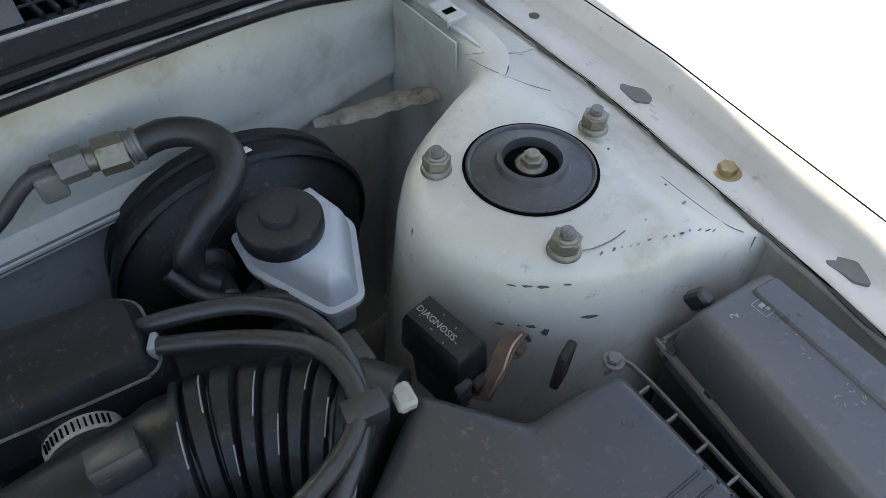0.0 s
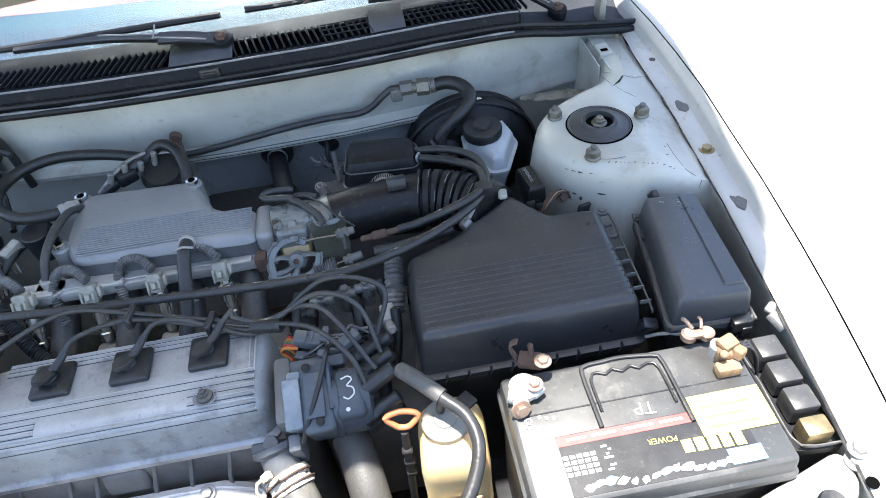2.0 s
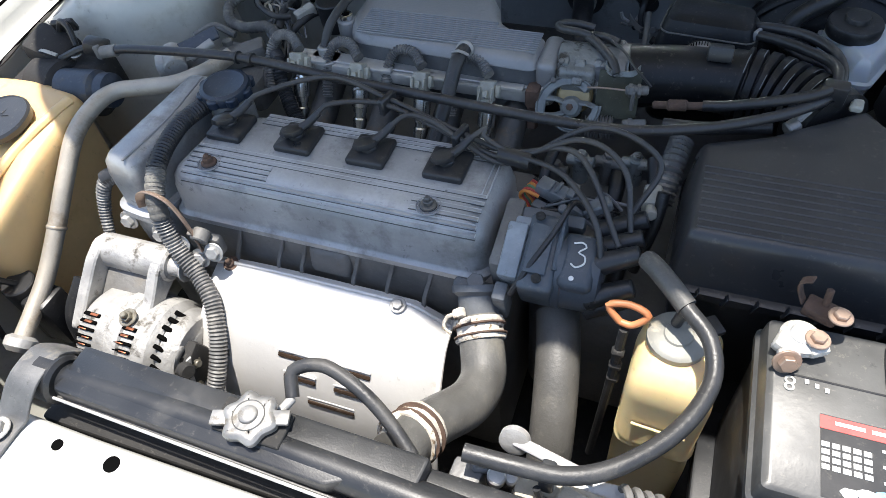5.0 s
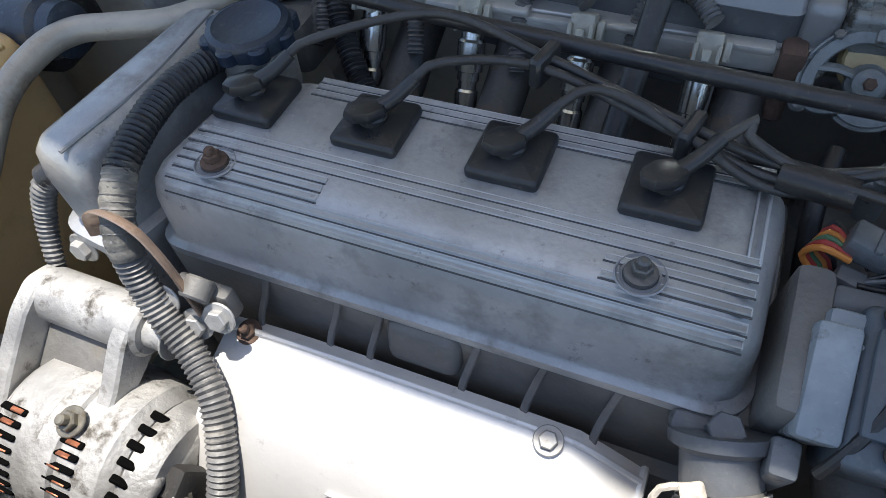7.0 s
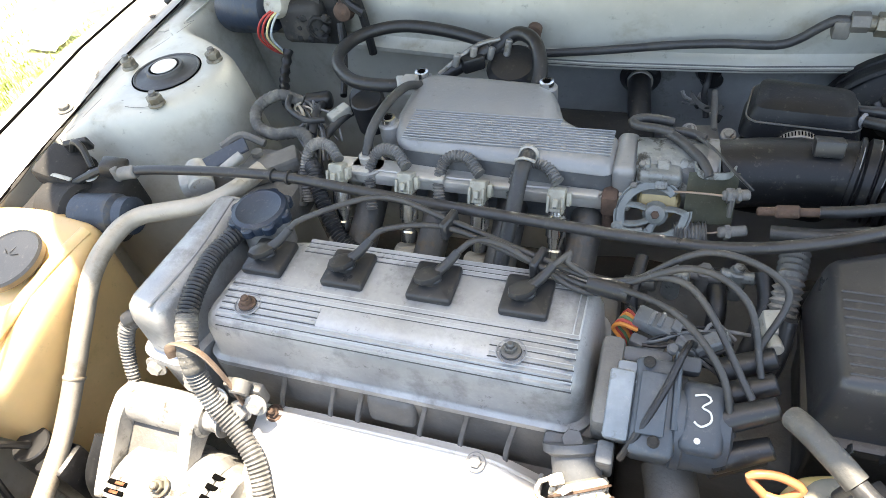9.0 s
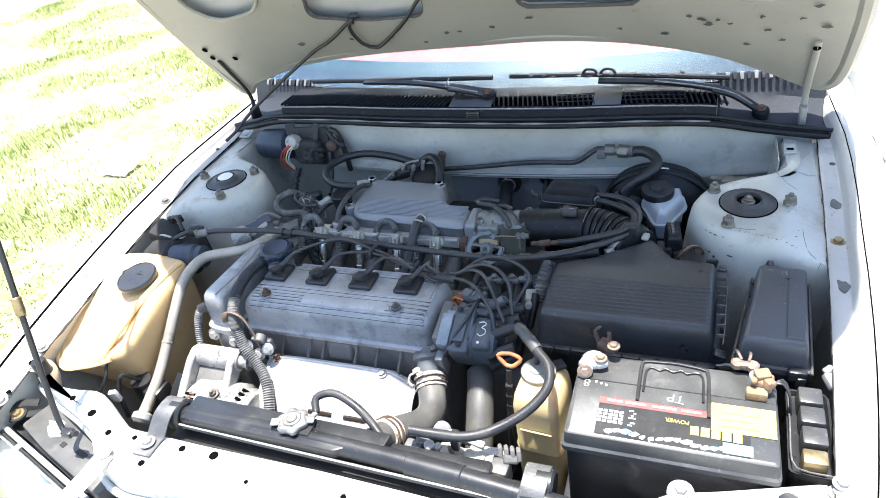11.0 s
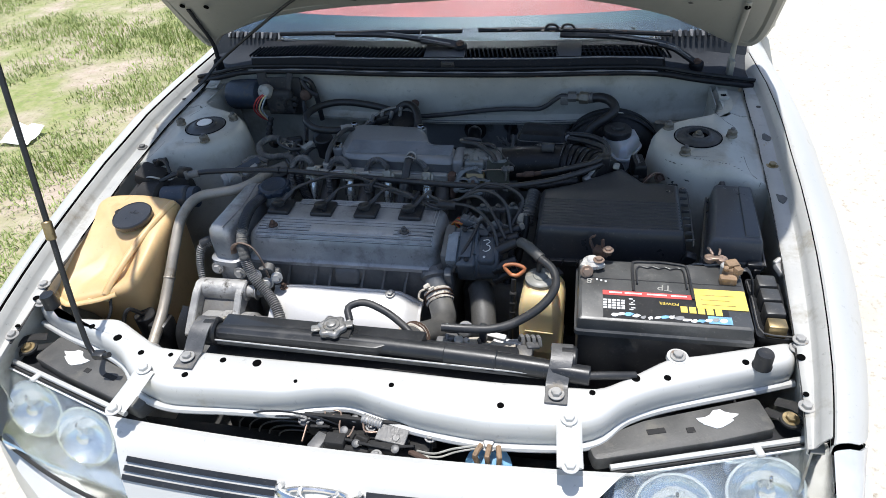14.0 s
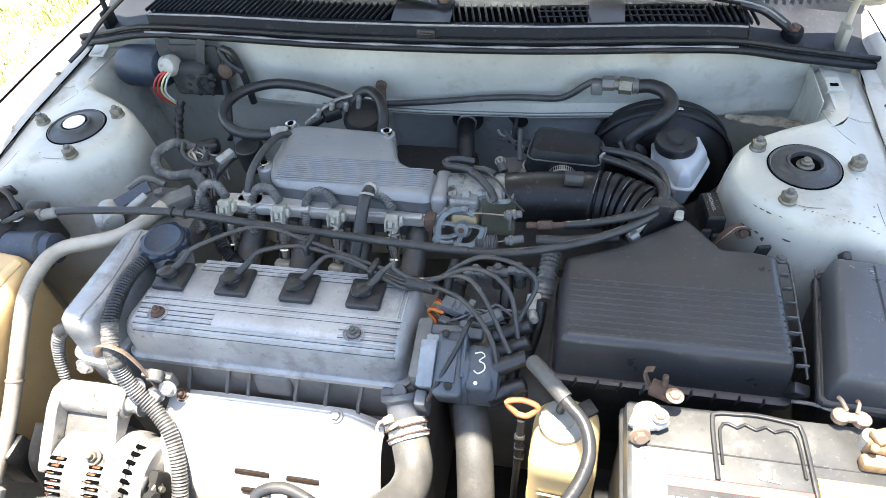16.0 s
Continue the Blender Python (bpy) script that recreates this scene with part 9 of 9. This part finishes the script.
lever = thing("shift_linkage", "small dirty bracket and levers at the bulkhead", "linkage", (0.15, 0.78, 0.7))
part("bracket", joined(cyl((0.148, 0.86, 0.71), (0.152, 0.8, 0.69), 0.004), box((0.14, 0.79, 0.688), (0.04, 0.03, 0.006), 0.002, 2, (20, 10, 20)), box((0.17, 0.77, 0.685), (0.03, 0.02, 0.02), 0.003, 2, (10, 20, 40)), cyl((0.12, 0.79, 0.7), (0.13, 0.77, 0.69), 0.008), cyl((0.15, 0.76, 0.68), (0.2, 0.74, 0.69), 0.012)), CAST, lever)
for p in ((0.122, 0.785, 0.7), (0.168, 0.78, 0.7), (0.185, 0.77, 0.697)):
    part("bolt", bolt(p, (0, -0.4, 1), 0.006), STEEL, lever)
part("firewall_box", box((0.0, 0.79, 0.64), (0.16, 0.1, 0.1), 0.02, 3), DARK, lever, "dark gearbox housing behind the engine")

# ---- long cables ----
cab = thing("control_cable", "long black control cable crossing the bay", "cable", (0, 0.5, 0.8))
part("cable", tube([(-0.49, 0.496, 0.797), (-0.44, 0.5, 0.803), (-0.3, 0.508, 0.806), (-0.166, 0.5, 0.803), (-0.034, 0.494, 0.8), (0.078, 0.489, 0.798), (0.165, 0.49, 0.798), (0.24, 0.51, 0.799), (0.298, 0.536, 0.802), (0.337, 0.563, 0.804), (0.355, 0.585, 0.804), (0.363, 0.61, 0.805), (0.3625, 0.634, 0.806), (0.354, 0.66, 0.806), (0.331, 0.683, 0.805), (0.3, 0.7, 0.8), (0.27, 0.716, 0.79), (0.22, 0.755, 0.765)], 0.0057, 12), CABLE, cab)
part("end_ferrule", joined(cyl((-0.475, 0.497, 0.799), (-0.498, 0.494, 0.795), 0.0078), box((-0.503, 0.494, 0.795), (0.01, 0.01, 0.02), 0.003)), CAST, cab)
for x in (-0.3, -0.28):
    part("tie", lathe([(0.007, 0), (0.008, 0.0005), (0.008, 0.003), (0.007, 0.0035)], (x, 0.508, 0.806), (x + 0.1, 0.503, 0.804)), RUBBER, cab)
cab2 = thing("throttle_cable", "black throttle cable with worn metal end", "cable", (0.25, 0.58, 0.79))
part("cable", tube([(0.235, 0.552, 0.793), (0.262, 0.552, 0.798), (0.3, 0.556, 0.807), (0.334, 0.566, 0.813), (0.351, 0.58, 0.815), (0.357, 0.602, 0.814), (0.352, 0.63, 0.81), (0.33, 0.655, 0.805), (0.305, 0.674, 0.801), (0.28, 0.692, 0.795)], 0.0056, 12), RUBBER, cab2)
part("ferrule", joined(cyl((0.185, 0.556, 0.783), (0.238, 0.552, 0.793), 0.0042), cyl((0.2, 0.5548, 0.786), (0.22, 0.5533, 0.79), 0.006)), RUST, cab2, "rusty cable end")
part("end_clip", box((0.28, 0.692, 0.795), (0.005, 0.013, 0.013), 0.002, 2, (0, 0, -30)), STREAK, cab2)
part("cable_lower", tube([(0.2, 0.548, 0.765), (0.24, 0.545, 0.77), (0.275, 0.548, 0.775), (0.305, 0.552, 0.778)], 0.0075, 10), HOSE, cab2)
clipb = thing("cable_clip", "black clip band holding two cables together", "clip", (0.367, 0.602, 0.808))
part("band", box((0.354, 0.58, 0.809), (0.024, 0.015, 0.024), 0.003, 2, (8, 0, -8)), PLASTIC, clipb)
part("tab", box((0.379, 0.583, 0.795), (0.012, 0.016, 0.008), 0.002, 1, (0, 0, -8)), PLUGC, clipb, "pale plastic tab")

# ---- rear left: hoses, coil, wiring ----
vac = thing("vacuum_hose", "thick black looped hose behind the intake chamber", "hose", (-0.25, 0.76, 0.79))
part("hose", tube([(-0.2, 0.71, 0.797), (-0.235, 0.695, 0.8), (-0.283, 0.7, 0.8), (-0.317, 0.728, 0.802), (-0.328, 0.765, 0.803), (-0.312, 0.805, 0.804), (-0.265, 0.83, 0.804), (-0.2, 0.828, 0.8), (-0.14, 0.812, 0.795), (-0.11, 0.8, 0.79)], 0.0084, 14), RUBBER, vac)
part("clip", joined(lathe([(0.0086, 0), (0.0105, 0.001), (0.0105, 0.008), (0.0086, 0.009)], (-0.225, 0.698, 0.8), (-0.215, 0.703, 0.799)), box((-0.208, 0.7, 0.8), (0.02, 0.02, 0.02), 0.004)), STEEL, vac)
valve = thing("idle_valve", "small dirty valve with levers behind the intake", "valve", (-0.12, 0.77, 0.78))
part("body", joined(lathe([(0.03, 0), (0.035, 0.004), (0.035, 0.02), (0.028, 0.028), (0.008, 0.03)], (-0.1, 0.79, 0.76), (-0.1, 0.76, 0.85)), cyl((-0.19, 0.755, 0.775), (-0.13, 0.79, 0.8), 0.009), box((-0.15, 0.772, 0.79), (0.03, 0.02, 0.02), 0.004, 2, (0, 0, 35))), RUBBER, valve)
for k in range(4):
    part("pin", cyl((-0.17 + 0.02 * k, 0.76 + 0.01 * k, 0.79), (-0.165 + 0.02 * k, 0.762 + 0.01 * k, 0.806 + 0.006 * (k % 2)), 0.0045), CAPM, valve)
part("link", tube([(-0.19, 0.752, 0.782), (-0.15, 0.78, 0.806), (-0.12, 0.8, 0.808)], 0.003, 8), CAPM, valve, "dull metal link")
part("loop_hose", tube([(-0.13, 0.8, 0.79), (-0.1, 0.81, 0.81), (-0.072, 0.79, 0.81), (-0.06, 0.76, 0.79), (-0.062, 0.73, 0.77)], 0.009, 12), RUBBER, valve)
coil = thing("ignition_coil", "dark bracketed coil and plug cluster on the bulkhead", "coil", (-0.44, 0.86, 0.78))
part("bracket", joined(box((-0.425, 0.868, 0.8), (0.1, 0.008, 0.1), 0.004), tube([(-0.475, 0.87, 0.86), (-0.47, 0.86, 0.835), (-0.45, 0.855, 0.815)], 0.012, 8, flat=0.3), tube([(-0.4, 0.87, 0.86), (-0.405, 0.86, 0.84), (-0.41, 0.855, 0.81)], 0.012, 8, flat=0.3), box((-0.43, 0.852, 0.795), (0.07, 0.03, 0.06), 0.01, 3)), UNDER, coil, "dirty dark bracket")
part("canister", lathe([(0.028, 0), (0.035, 0.004), (0.037, 0.01), (0.037, 0.085), (0.032, 0.095), (0.02, 0.1)], (-0.575, 0.885, 0.795), (-0.47, 0.86, 0.81), 28), DRUM, coil, "dark blue canister")
plugc = part("plug", lathe([(0.014, 0), (0.0185, 0.003), (0.0185, 0.02), (0.013, 0.028), (0.006, 0.03)], (-0.462, 0.855, 0.817), (-0.455, 0.8, 0.845), 20), GREYPLUG, coil, "round pale plug")
for k, m in enumerate((REDW, REDW, CREAM, MILK)):
    o = 0.007 * k
    part("wire", tube([(-0.458 + 0.3 * o, 0.83, 0.825 - o * 0.3), (-0.475 + o, 0.815, 0.815), (-0.487 + o, 0.812, 0.79), (-0.478 + o * 0.8, 0.82, 0.765), (-0.462, 0.83, 0.75)], 0.0017, 8), m, coil)
part("clutter", joined(*[box((-0.435 + 0.014 * (k % 4) + 0.004 * (k % 3), 0.842 - 0.003 * (k % 2), 0.775 + 0.016 * (k // 4)), (0.01, 0.012, 0.01), 0.002, 1, (20 * k, 31 * k, 14 * k)) for k in range(12)], tube([(-0.4, 0.84, 0.77), (-0.415, 0.835, 0.79), (-0.4, 0.835, 0.81), (-0.38, 0.84, 0.8)], 0.003, 6)), DARK, coil, "tangled dark terminals")
part("terminal", lathe([(0.012, 0), (0.015, 0.003), (0.013, 0.016), (0.006, 0.02)], (-0.362, 0.862, 0.81), (-0.36, 0.8, 0.82), 18), RUST, coil)
part("strut", joined(tube([(-0.37, 0.865, 0.845), (-0.355, 0.855, 0.825), (-0.33, 0.85, 0.81)], 0.006, 8), tube([(-0.362, 0.86, 0.85), (-0.345, 0.86, 0.84), (-0.338, 0.862, 0.8), (-0.335, 0.862, 0.74)], 0.0065, 8), tube([(-0.365, 0.84, 0.8), (-0.36, 0.82, 0.76), (-0.352, 0.79, 0.74), (-0.345, 0.765, 0.73)], 0.005, 8)), RUBBER, coil)
wires = thing("bay_wiring", "taped black wiring loom behind the strut tower", "wiring", (-0.38, 0.68, 0.74))
part("loom", tube([(-0.455, 0.825, 0.76), (-0.45, 0.79, 0.74), (-0.43, 0.75, 0.735), (-0.4, 0.71, 0.75), (-0.385, 0.69, 0.77)], 0.007, 10, 0.005, 0.0012, 0.016), RUBBER, wires)
part("taped_loop", tube([(-0.36, 0.69, 0.77), (-0.39, 0.685, 0.782), (-0.41, 0.66, 0.778), (-0.4, 0.635, 0.77), (-0.37, 0.622, 0.768), (-0.335, 0.627, 0.77), (-0.315, 0.612, 0.765), (-0.312, 0.58, 0.75), (-0.31, 0.55, 0.72)], 0.0076, 12, 0.004, 0.0005, 0.007), TAPED, wires, "dusty taped loom")
part("branch", joined(tube([(-0.37, 0.68, 0.785), (-0.36, 0.655, 0.785), (-0.33, 0.64, 0.78), (-0.31, 0.65, 0.775)], 0.004, 10), tube([(-0.335, 0.7, 0.765), (-0.33, 0.665, 0.772), (-0.32, 0.63, 0.765)], 0.0055, 10), tube([(-0.285, 0.7, 0.76), (-0.295, 0.67, 0.765), (-0.31, 0.64, 0.755), (-0.315, 0.61, 0.735)], 0.0055, 10)), HOSE, wires)
tangle = random.Random(12)
for k in range(14):
    a = Vector((-0.37 + 0.03 * tangle.random(), 0.675 + 0.02 * tangle.random(), 0.772))
    b = Vector((-0.32 + 0.03 * tangle.random(), 0.6 + 0.05 * tangle.random(), 0.745))
    mids = [a.lerp(b, f) + Vector((tangle.uniform(-0.012, 0.012), tangle.uniform(-0.012, 0.012), tangle.uniform(0.0, 0.016))) for f in (0.3, 0.6)]
    part("bare_wire", tube([a, *mids, b], tangle.uniform(0.0011, 0.0022), 8, 0.005), (STREAK, TAPED, CABLE, SEALANT)[k % 4], wires)
part("plug", box((-0.3, 0.672, 0.768), (0.016, 0.03, 0.016), 0.003, 2, (10, 0, -35)), GREYPLUG, wires)
part("sensor", joined(cyl((-0.265, 0.69, 0.74), (-0.265, 0.685, 0.785), 0.02), lathe([(0.02, 0), (0.024, 0.003), (0.024, 0.01), (0.018, 0.014)], (-0.275, 0.71, 0.765), (-0.275, 0.66, 0.79))), RUBBER, wires, "black round sensor")
part("blob", box((-0.345, 0.7, 0.765), (0.04, 0.022, 0.022), 0.007, 3, (0, 0, 20)), RUBBER, wires)
mount = thing("engine_mount", "dark engine mount bracket beside the tower", "mount", (-0.38, 0.57, 0.7))
part("arm", joined(box((-0.37, 0.56, 0.755), (0.12, 0.03, 0.022), 0.005, 2, (0, -8, 32)), box((-0.36, 0.58, 0.72), (0.1, 0.09, 0.05), 0.01, 2), tube([(-0.42, 0.58, 0.775), (-0.4, 0.6, 0.78), (-0.37, 0.6, 0.77)], 0.005, 8)), CAST, mount)
part("cover_plate", box((-0.4, 0.548, 0.785), (0.075, 0.02, 0.004), 0.001, 1, (18, -12, 38)), DRUM, mount, "dark blue plate")
part("bolt", bolt((-0.37, 0.58, 0.768), (0, 0, 1), 0.0075, False), CAST, mount)
part("bolt", bolt((-0.33, 0.6, 0.75), (0, 0, 1), 0.008), STEEL, mount)
act = thing("cruise_actuator", "grimy black and blue actuator by the wing", "actuator", (-0.55, 0.48, 0.72))
part("body", joined(box((-0.565, 0.478, 0.745), (0.13, 0.075, 0.06), 0.012, 3, (0, -4, 8)), lathe([(0.03, 0), (0.036, 0.004), (0.036, 0.05), (0.03, 0.056)], (-0.6, 0.47, 0.75), (-0.54, 0.462, 0.755), 24), box((-0.59, 0.5, 0.785), (0.06, 0.05, 0.03), 0.008, 2, (10, 20, 0))), DARK, act)
part("motor", joined(lathe([(0.02, 0), (0.025, 0.003), (0.025, 0.055), (0.02, 0.06)], (-0.545, 0.453, 0.762), (-0.48, 0.458, 0.765), 24), lathe([(0.018, 0), (0.022, 0.003), (0.022, 0.016), (0.012, 0.02)], (-0.486, 0.4575, 0.765), (-0.46, 0.459, 0.766), 20)), DRUM, act, "blue motor drum")
part("bracket", joined(box((-0.575, 0.522, 0.807), (0.03, 0.008, 0.02), 0.002, 1, (20, 0, 25)), tube([(-0.585, 0.517, 0.8), (-0.57, 0.515, 0.818), (-0.555, 0.51, 0.815), (-0.545, 0.5, 0.795)], 0.004, 8), box((-0.51, 0.5, 0.797), (0.03, 0.022, 0.02), 0.004, 2, (0, 20, 20)), tube([(-0.56, 0.48, 0.785), (-0.53, 0.49, 0.797), (-0.51, 0.5, 0.8)], 0.005, 8)), RUBBER, act)
part("tie_strip", tube([(-0.6, 0.485, 0.79), (-0.575, 0.475, 0.799), (-0.555, 0.474, 0.796)], 0.003, 6, flat=0.4), GREYPLUG, act)
for p in ((-0.62, 0.5, 0.79), (-0.54, 0.49, 0.79)):
    part("bolt", bolt(p, (0, -0.2, 1), 0.006), STEEL, act)

knot = thing("bulkhead_connector", "grimy cable end with small brackets below a bulkhead grommet", "connector", (0.14, 0.895, 0.72))
part("grommet", lathe([(0.017, 0), (0.0185, 0.004), (0.015, 0.011), (0.008, 0.013), (0.001, 0.013)], (0.139, 0.902, 0.716), (0.14, 0.7, 0.74), 22), RUBBER, knot, "black rubber grommet")
part("stem", tube([(0.139, 0.89, 0.717), (0.138, 0.878, 0.708), (0.136, 0.872, 0.695), (0.14, 0.868, 0.68), (0.143, 0.862, 0.665)], 0.0042, 10), HOSE, knot, "black cable stem")
bits = random.Random(31)
for k in range(11):
    p = Vector((0.118 + 0.0045 * k + bits.uniform(-0.004, 0.004), 0.872 + bits.uniform(-0.012, 0.008), 0.688 - 0.0018 * k + bits.uniform(-0.008, 0.008)))
    size = (bits.uniform(0.006, 0.012), bits.uniform(0.004, 0.008), bits.uniform(0.003, 0.007))
    part("small_bracket", box(p, size, 0.001, 1, (bits.uniform(-40, 40), bits.uniform(-40, 40), bits.uniform(0, 90))), (STRAPM, CAST, DARK, GREYPLUG)[k % 4], knot)
part("strap", strap([(0.12, 0.88, 0.69), (0.13, 0.868, 0.684), (0.146, 0.862, 0.678), (0.16, 0.866, 0.68)], (0, 0.4, 1), 0.009, 0.002), CAST, knot, "dirty cable strap")
part("stem_end", tube([(0.12, 0.872, 0.685), (0.112, 0.868, 0.692), (0.108, 0.87, 0.7)], 0.0025, 8), STEEL, knot)

# ---- middle clutter round the throttle and filter ----
low = thing("lower_hoses", "dark hoses and fittings below the throttle", "hoses", (0.17, 0.48, 0.66))
for k, pts in enumerate((((0.2, 0.52, 0.74), (0.205, 0.49, 0.72), (0.19, 0.45, 0.68), (0.18, 0.4, 0.63)), ((0.16, 0.54, 0.71), (0.165, 0.5, 0.7), (0.16, 0.46, 0.66)), ((0.09, 0.53, 0.73), (0.085, 0.49, 0.715), (0.09, 0.46, 0.68)), ((0.215, 0.45, 0.76), (0.212, 0.43, 0.73), (0.2, 0.41, 0.68)))):
    part("hose", tube(pts, 0.009 if k < 2 else 0.0065, 10), RUBBER, low)
part("solenoid", joined(box((0.205, 0.455, 0.74), (0.018, 0.024, 0.03), 0.003, 2, (10, 0, 10)), cyl((0.205, 0.44, 0.745), (0.207, 0.425, 0.75), 0.006)), GREYPLUG, low, "small grey solenoid")
part("spring_sleeve", tube([(0.222, 0.53, 0.76), (0.218, 0.5, 0.75), (0.214, 0.47, 0.725)], 0.012, 12, 0.004, 0.0015, 0.006), LOOM, low)
part("gearbox", box((0.2, 0.5, 0.52), (0.22, 0.24, 0.22), 0.03, 3), CAST, low, "grimy gearbox casing")

# ---- rails: bolts, chips, brackets ----
for s in (1, -1):
    for y, off, m_ in ((0.6, 0.0135, BRASS if s > 0 else CAST), (0.176, 0.004, STEEL), (0.063, 0.0, STEEL)):
        part("rail_bolt", bolt((s * (rail_x(y) + off), y, rail_z(y) + 0.001), (0, 0, 1), 0.0072), m_, car, "hexagon wing bolt")
    for y, r_ in ((0.144, 0.006), (0.082, 0.004)):
        part("rail_hole", lathe([(r_, 0), (r_, 0.0014)], (s * (rail_x(y) + 0.001), y, rail_z(y) + 0.0016), (s * (rail_x(y) + 0.001), y, 2)), HOLE, car)
    for y in (0.497, 0.697) if s > 0 else ():
        x = s * (rail_x(y) + 0.0145)
        part("clip_hole", slab(rounded([(x + 0.0085 * math.cos(a) * (1 + 0.3 * math.sin(3 * a + y * 40)), y + 0.014 * math.sin(a) * (1 + 0.25 * math.cos(2 * a + y * 30))) for a in [j * math.pi / 4 for j in range(8)]], 0.002, 2), rail_z(y) - 0.001, rail_z(y) + 0.0034, 0.0003), PEEL, car, "peeled dark paint patch")
    part("rail_hole", lathe([(0.005, 0), (0.005, 0.001)], (s * (rail_x(0.83) + 0.018), 0.83, rail_z(0.83) + 0.0022), (s * (rail_x(0.83) + 0.018), 0.83, 2)), CHIP, car)
    if s < 0:
        part("rail_tab", joined(box((s * 0.622, 0.885, 0.822), (0.03, 0.03, 0.004), 0.001, 1, (10, 0, 0)), lathe([(0.008, 0), (0.008, 0.001)], (s * 0.622, 0.882, 0.824), (s * 0.622, 0.882, 2))), BAY, car, "small painted bracket")
    for k in range(5):
        part("paint_crumb", tube([(s * (rail_x(y) + 0.008 + 0.004 * k), y, rail_z(y) + 0.0022) for y in (0.665 + 0.006 * k, 0.672 + 0.006 * k)], 0.0016, 6, 0.004, flat=0.4), SEALANT, car)
    gap = random.Random(21)
    # Dark line for crust on the rail edge plus the gap's painted shade.
    part("rail_seam", tube([(s * (rail_x(y) - 0.001 + gap.uniform(-0.0008, 0.0008)), y, rail_z(y) - 0.0035) for y in np.linspace(0.05, 0.95, 70)], lambda t: 0.0021 + 0.0008 * math.sin(70 * t), 6, 0.006), CHIP, car, "dark rail edge line, crust and painted gap shade")
    for k in range(16 if s > 0 else 0):
        y = 0.25 + 0.045 * k + gap.uniform(-0.015, 0.015)
        part("edge_chip", tube([(s * (crest_x(y + d) - 0.0086), y + d, rail_z(y + d) + 0.0146) for d in (0, gap.uniform(0.004, 0.014))], gap.uniform(0.0006, 0.0014), 6, 0.004, flat=0.6), CHIP if k % 2 else SEALANT, car)
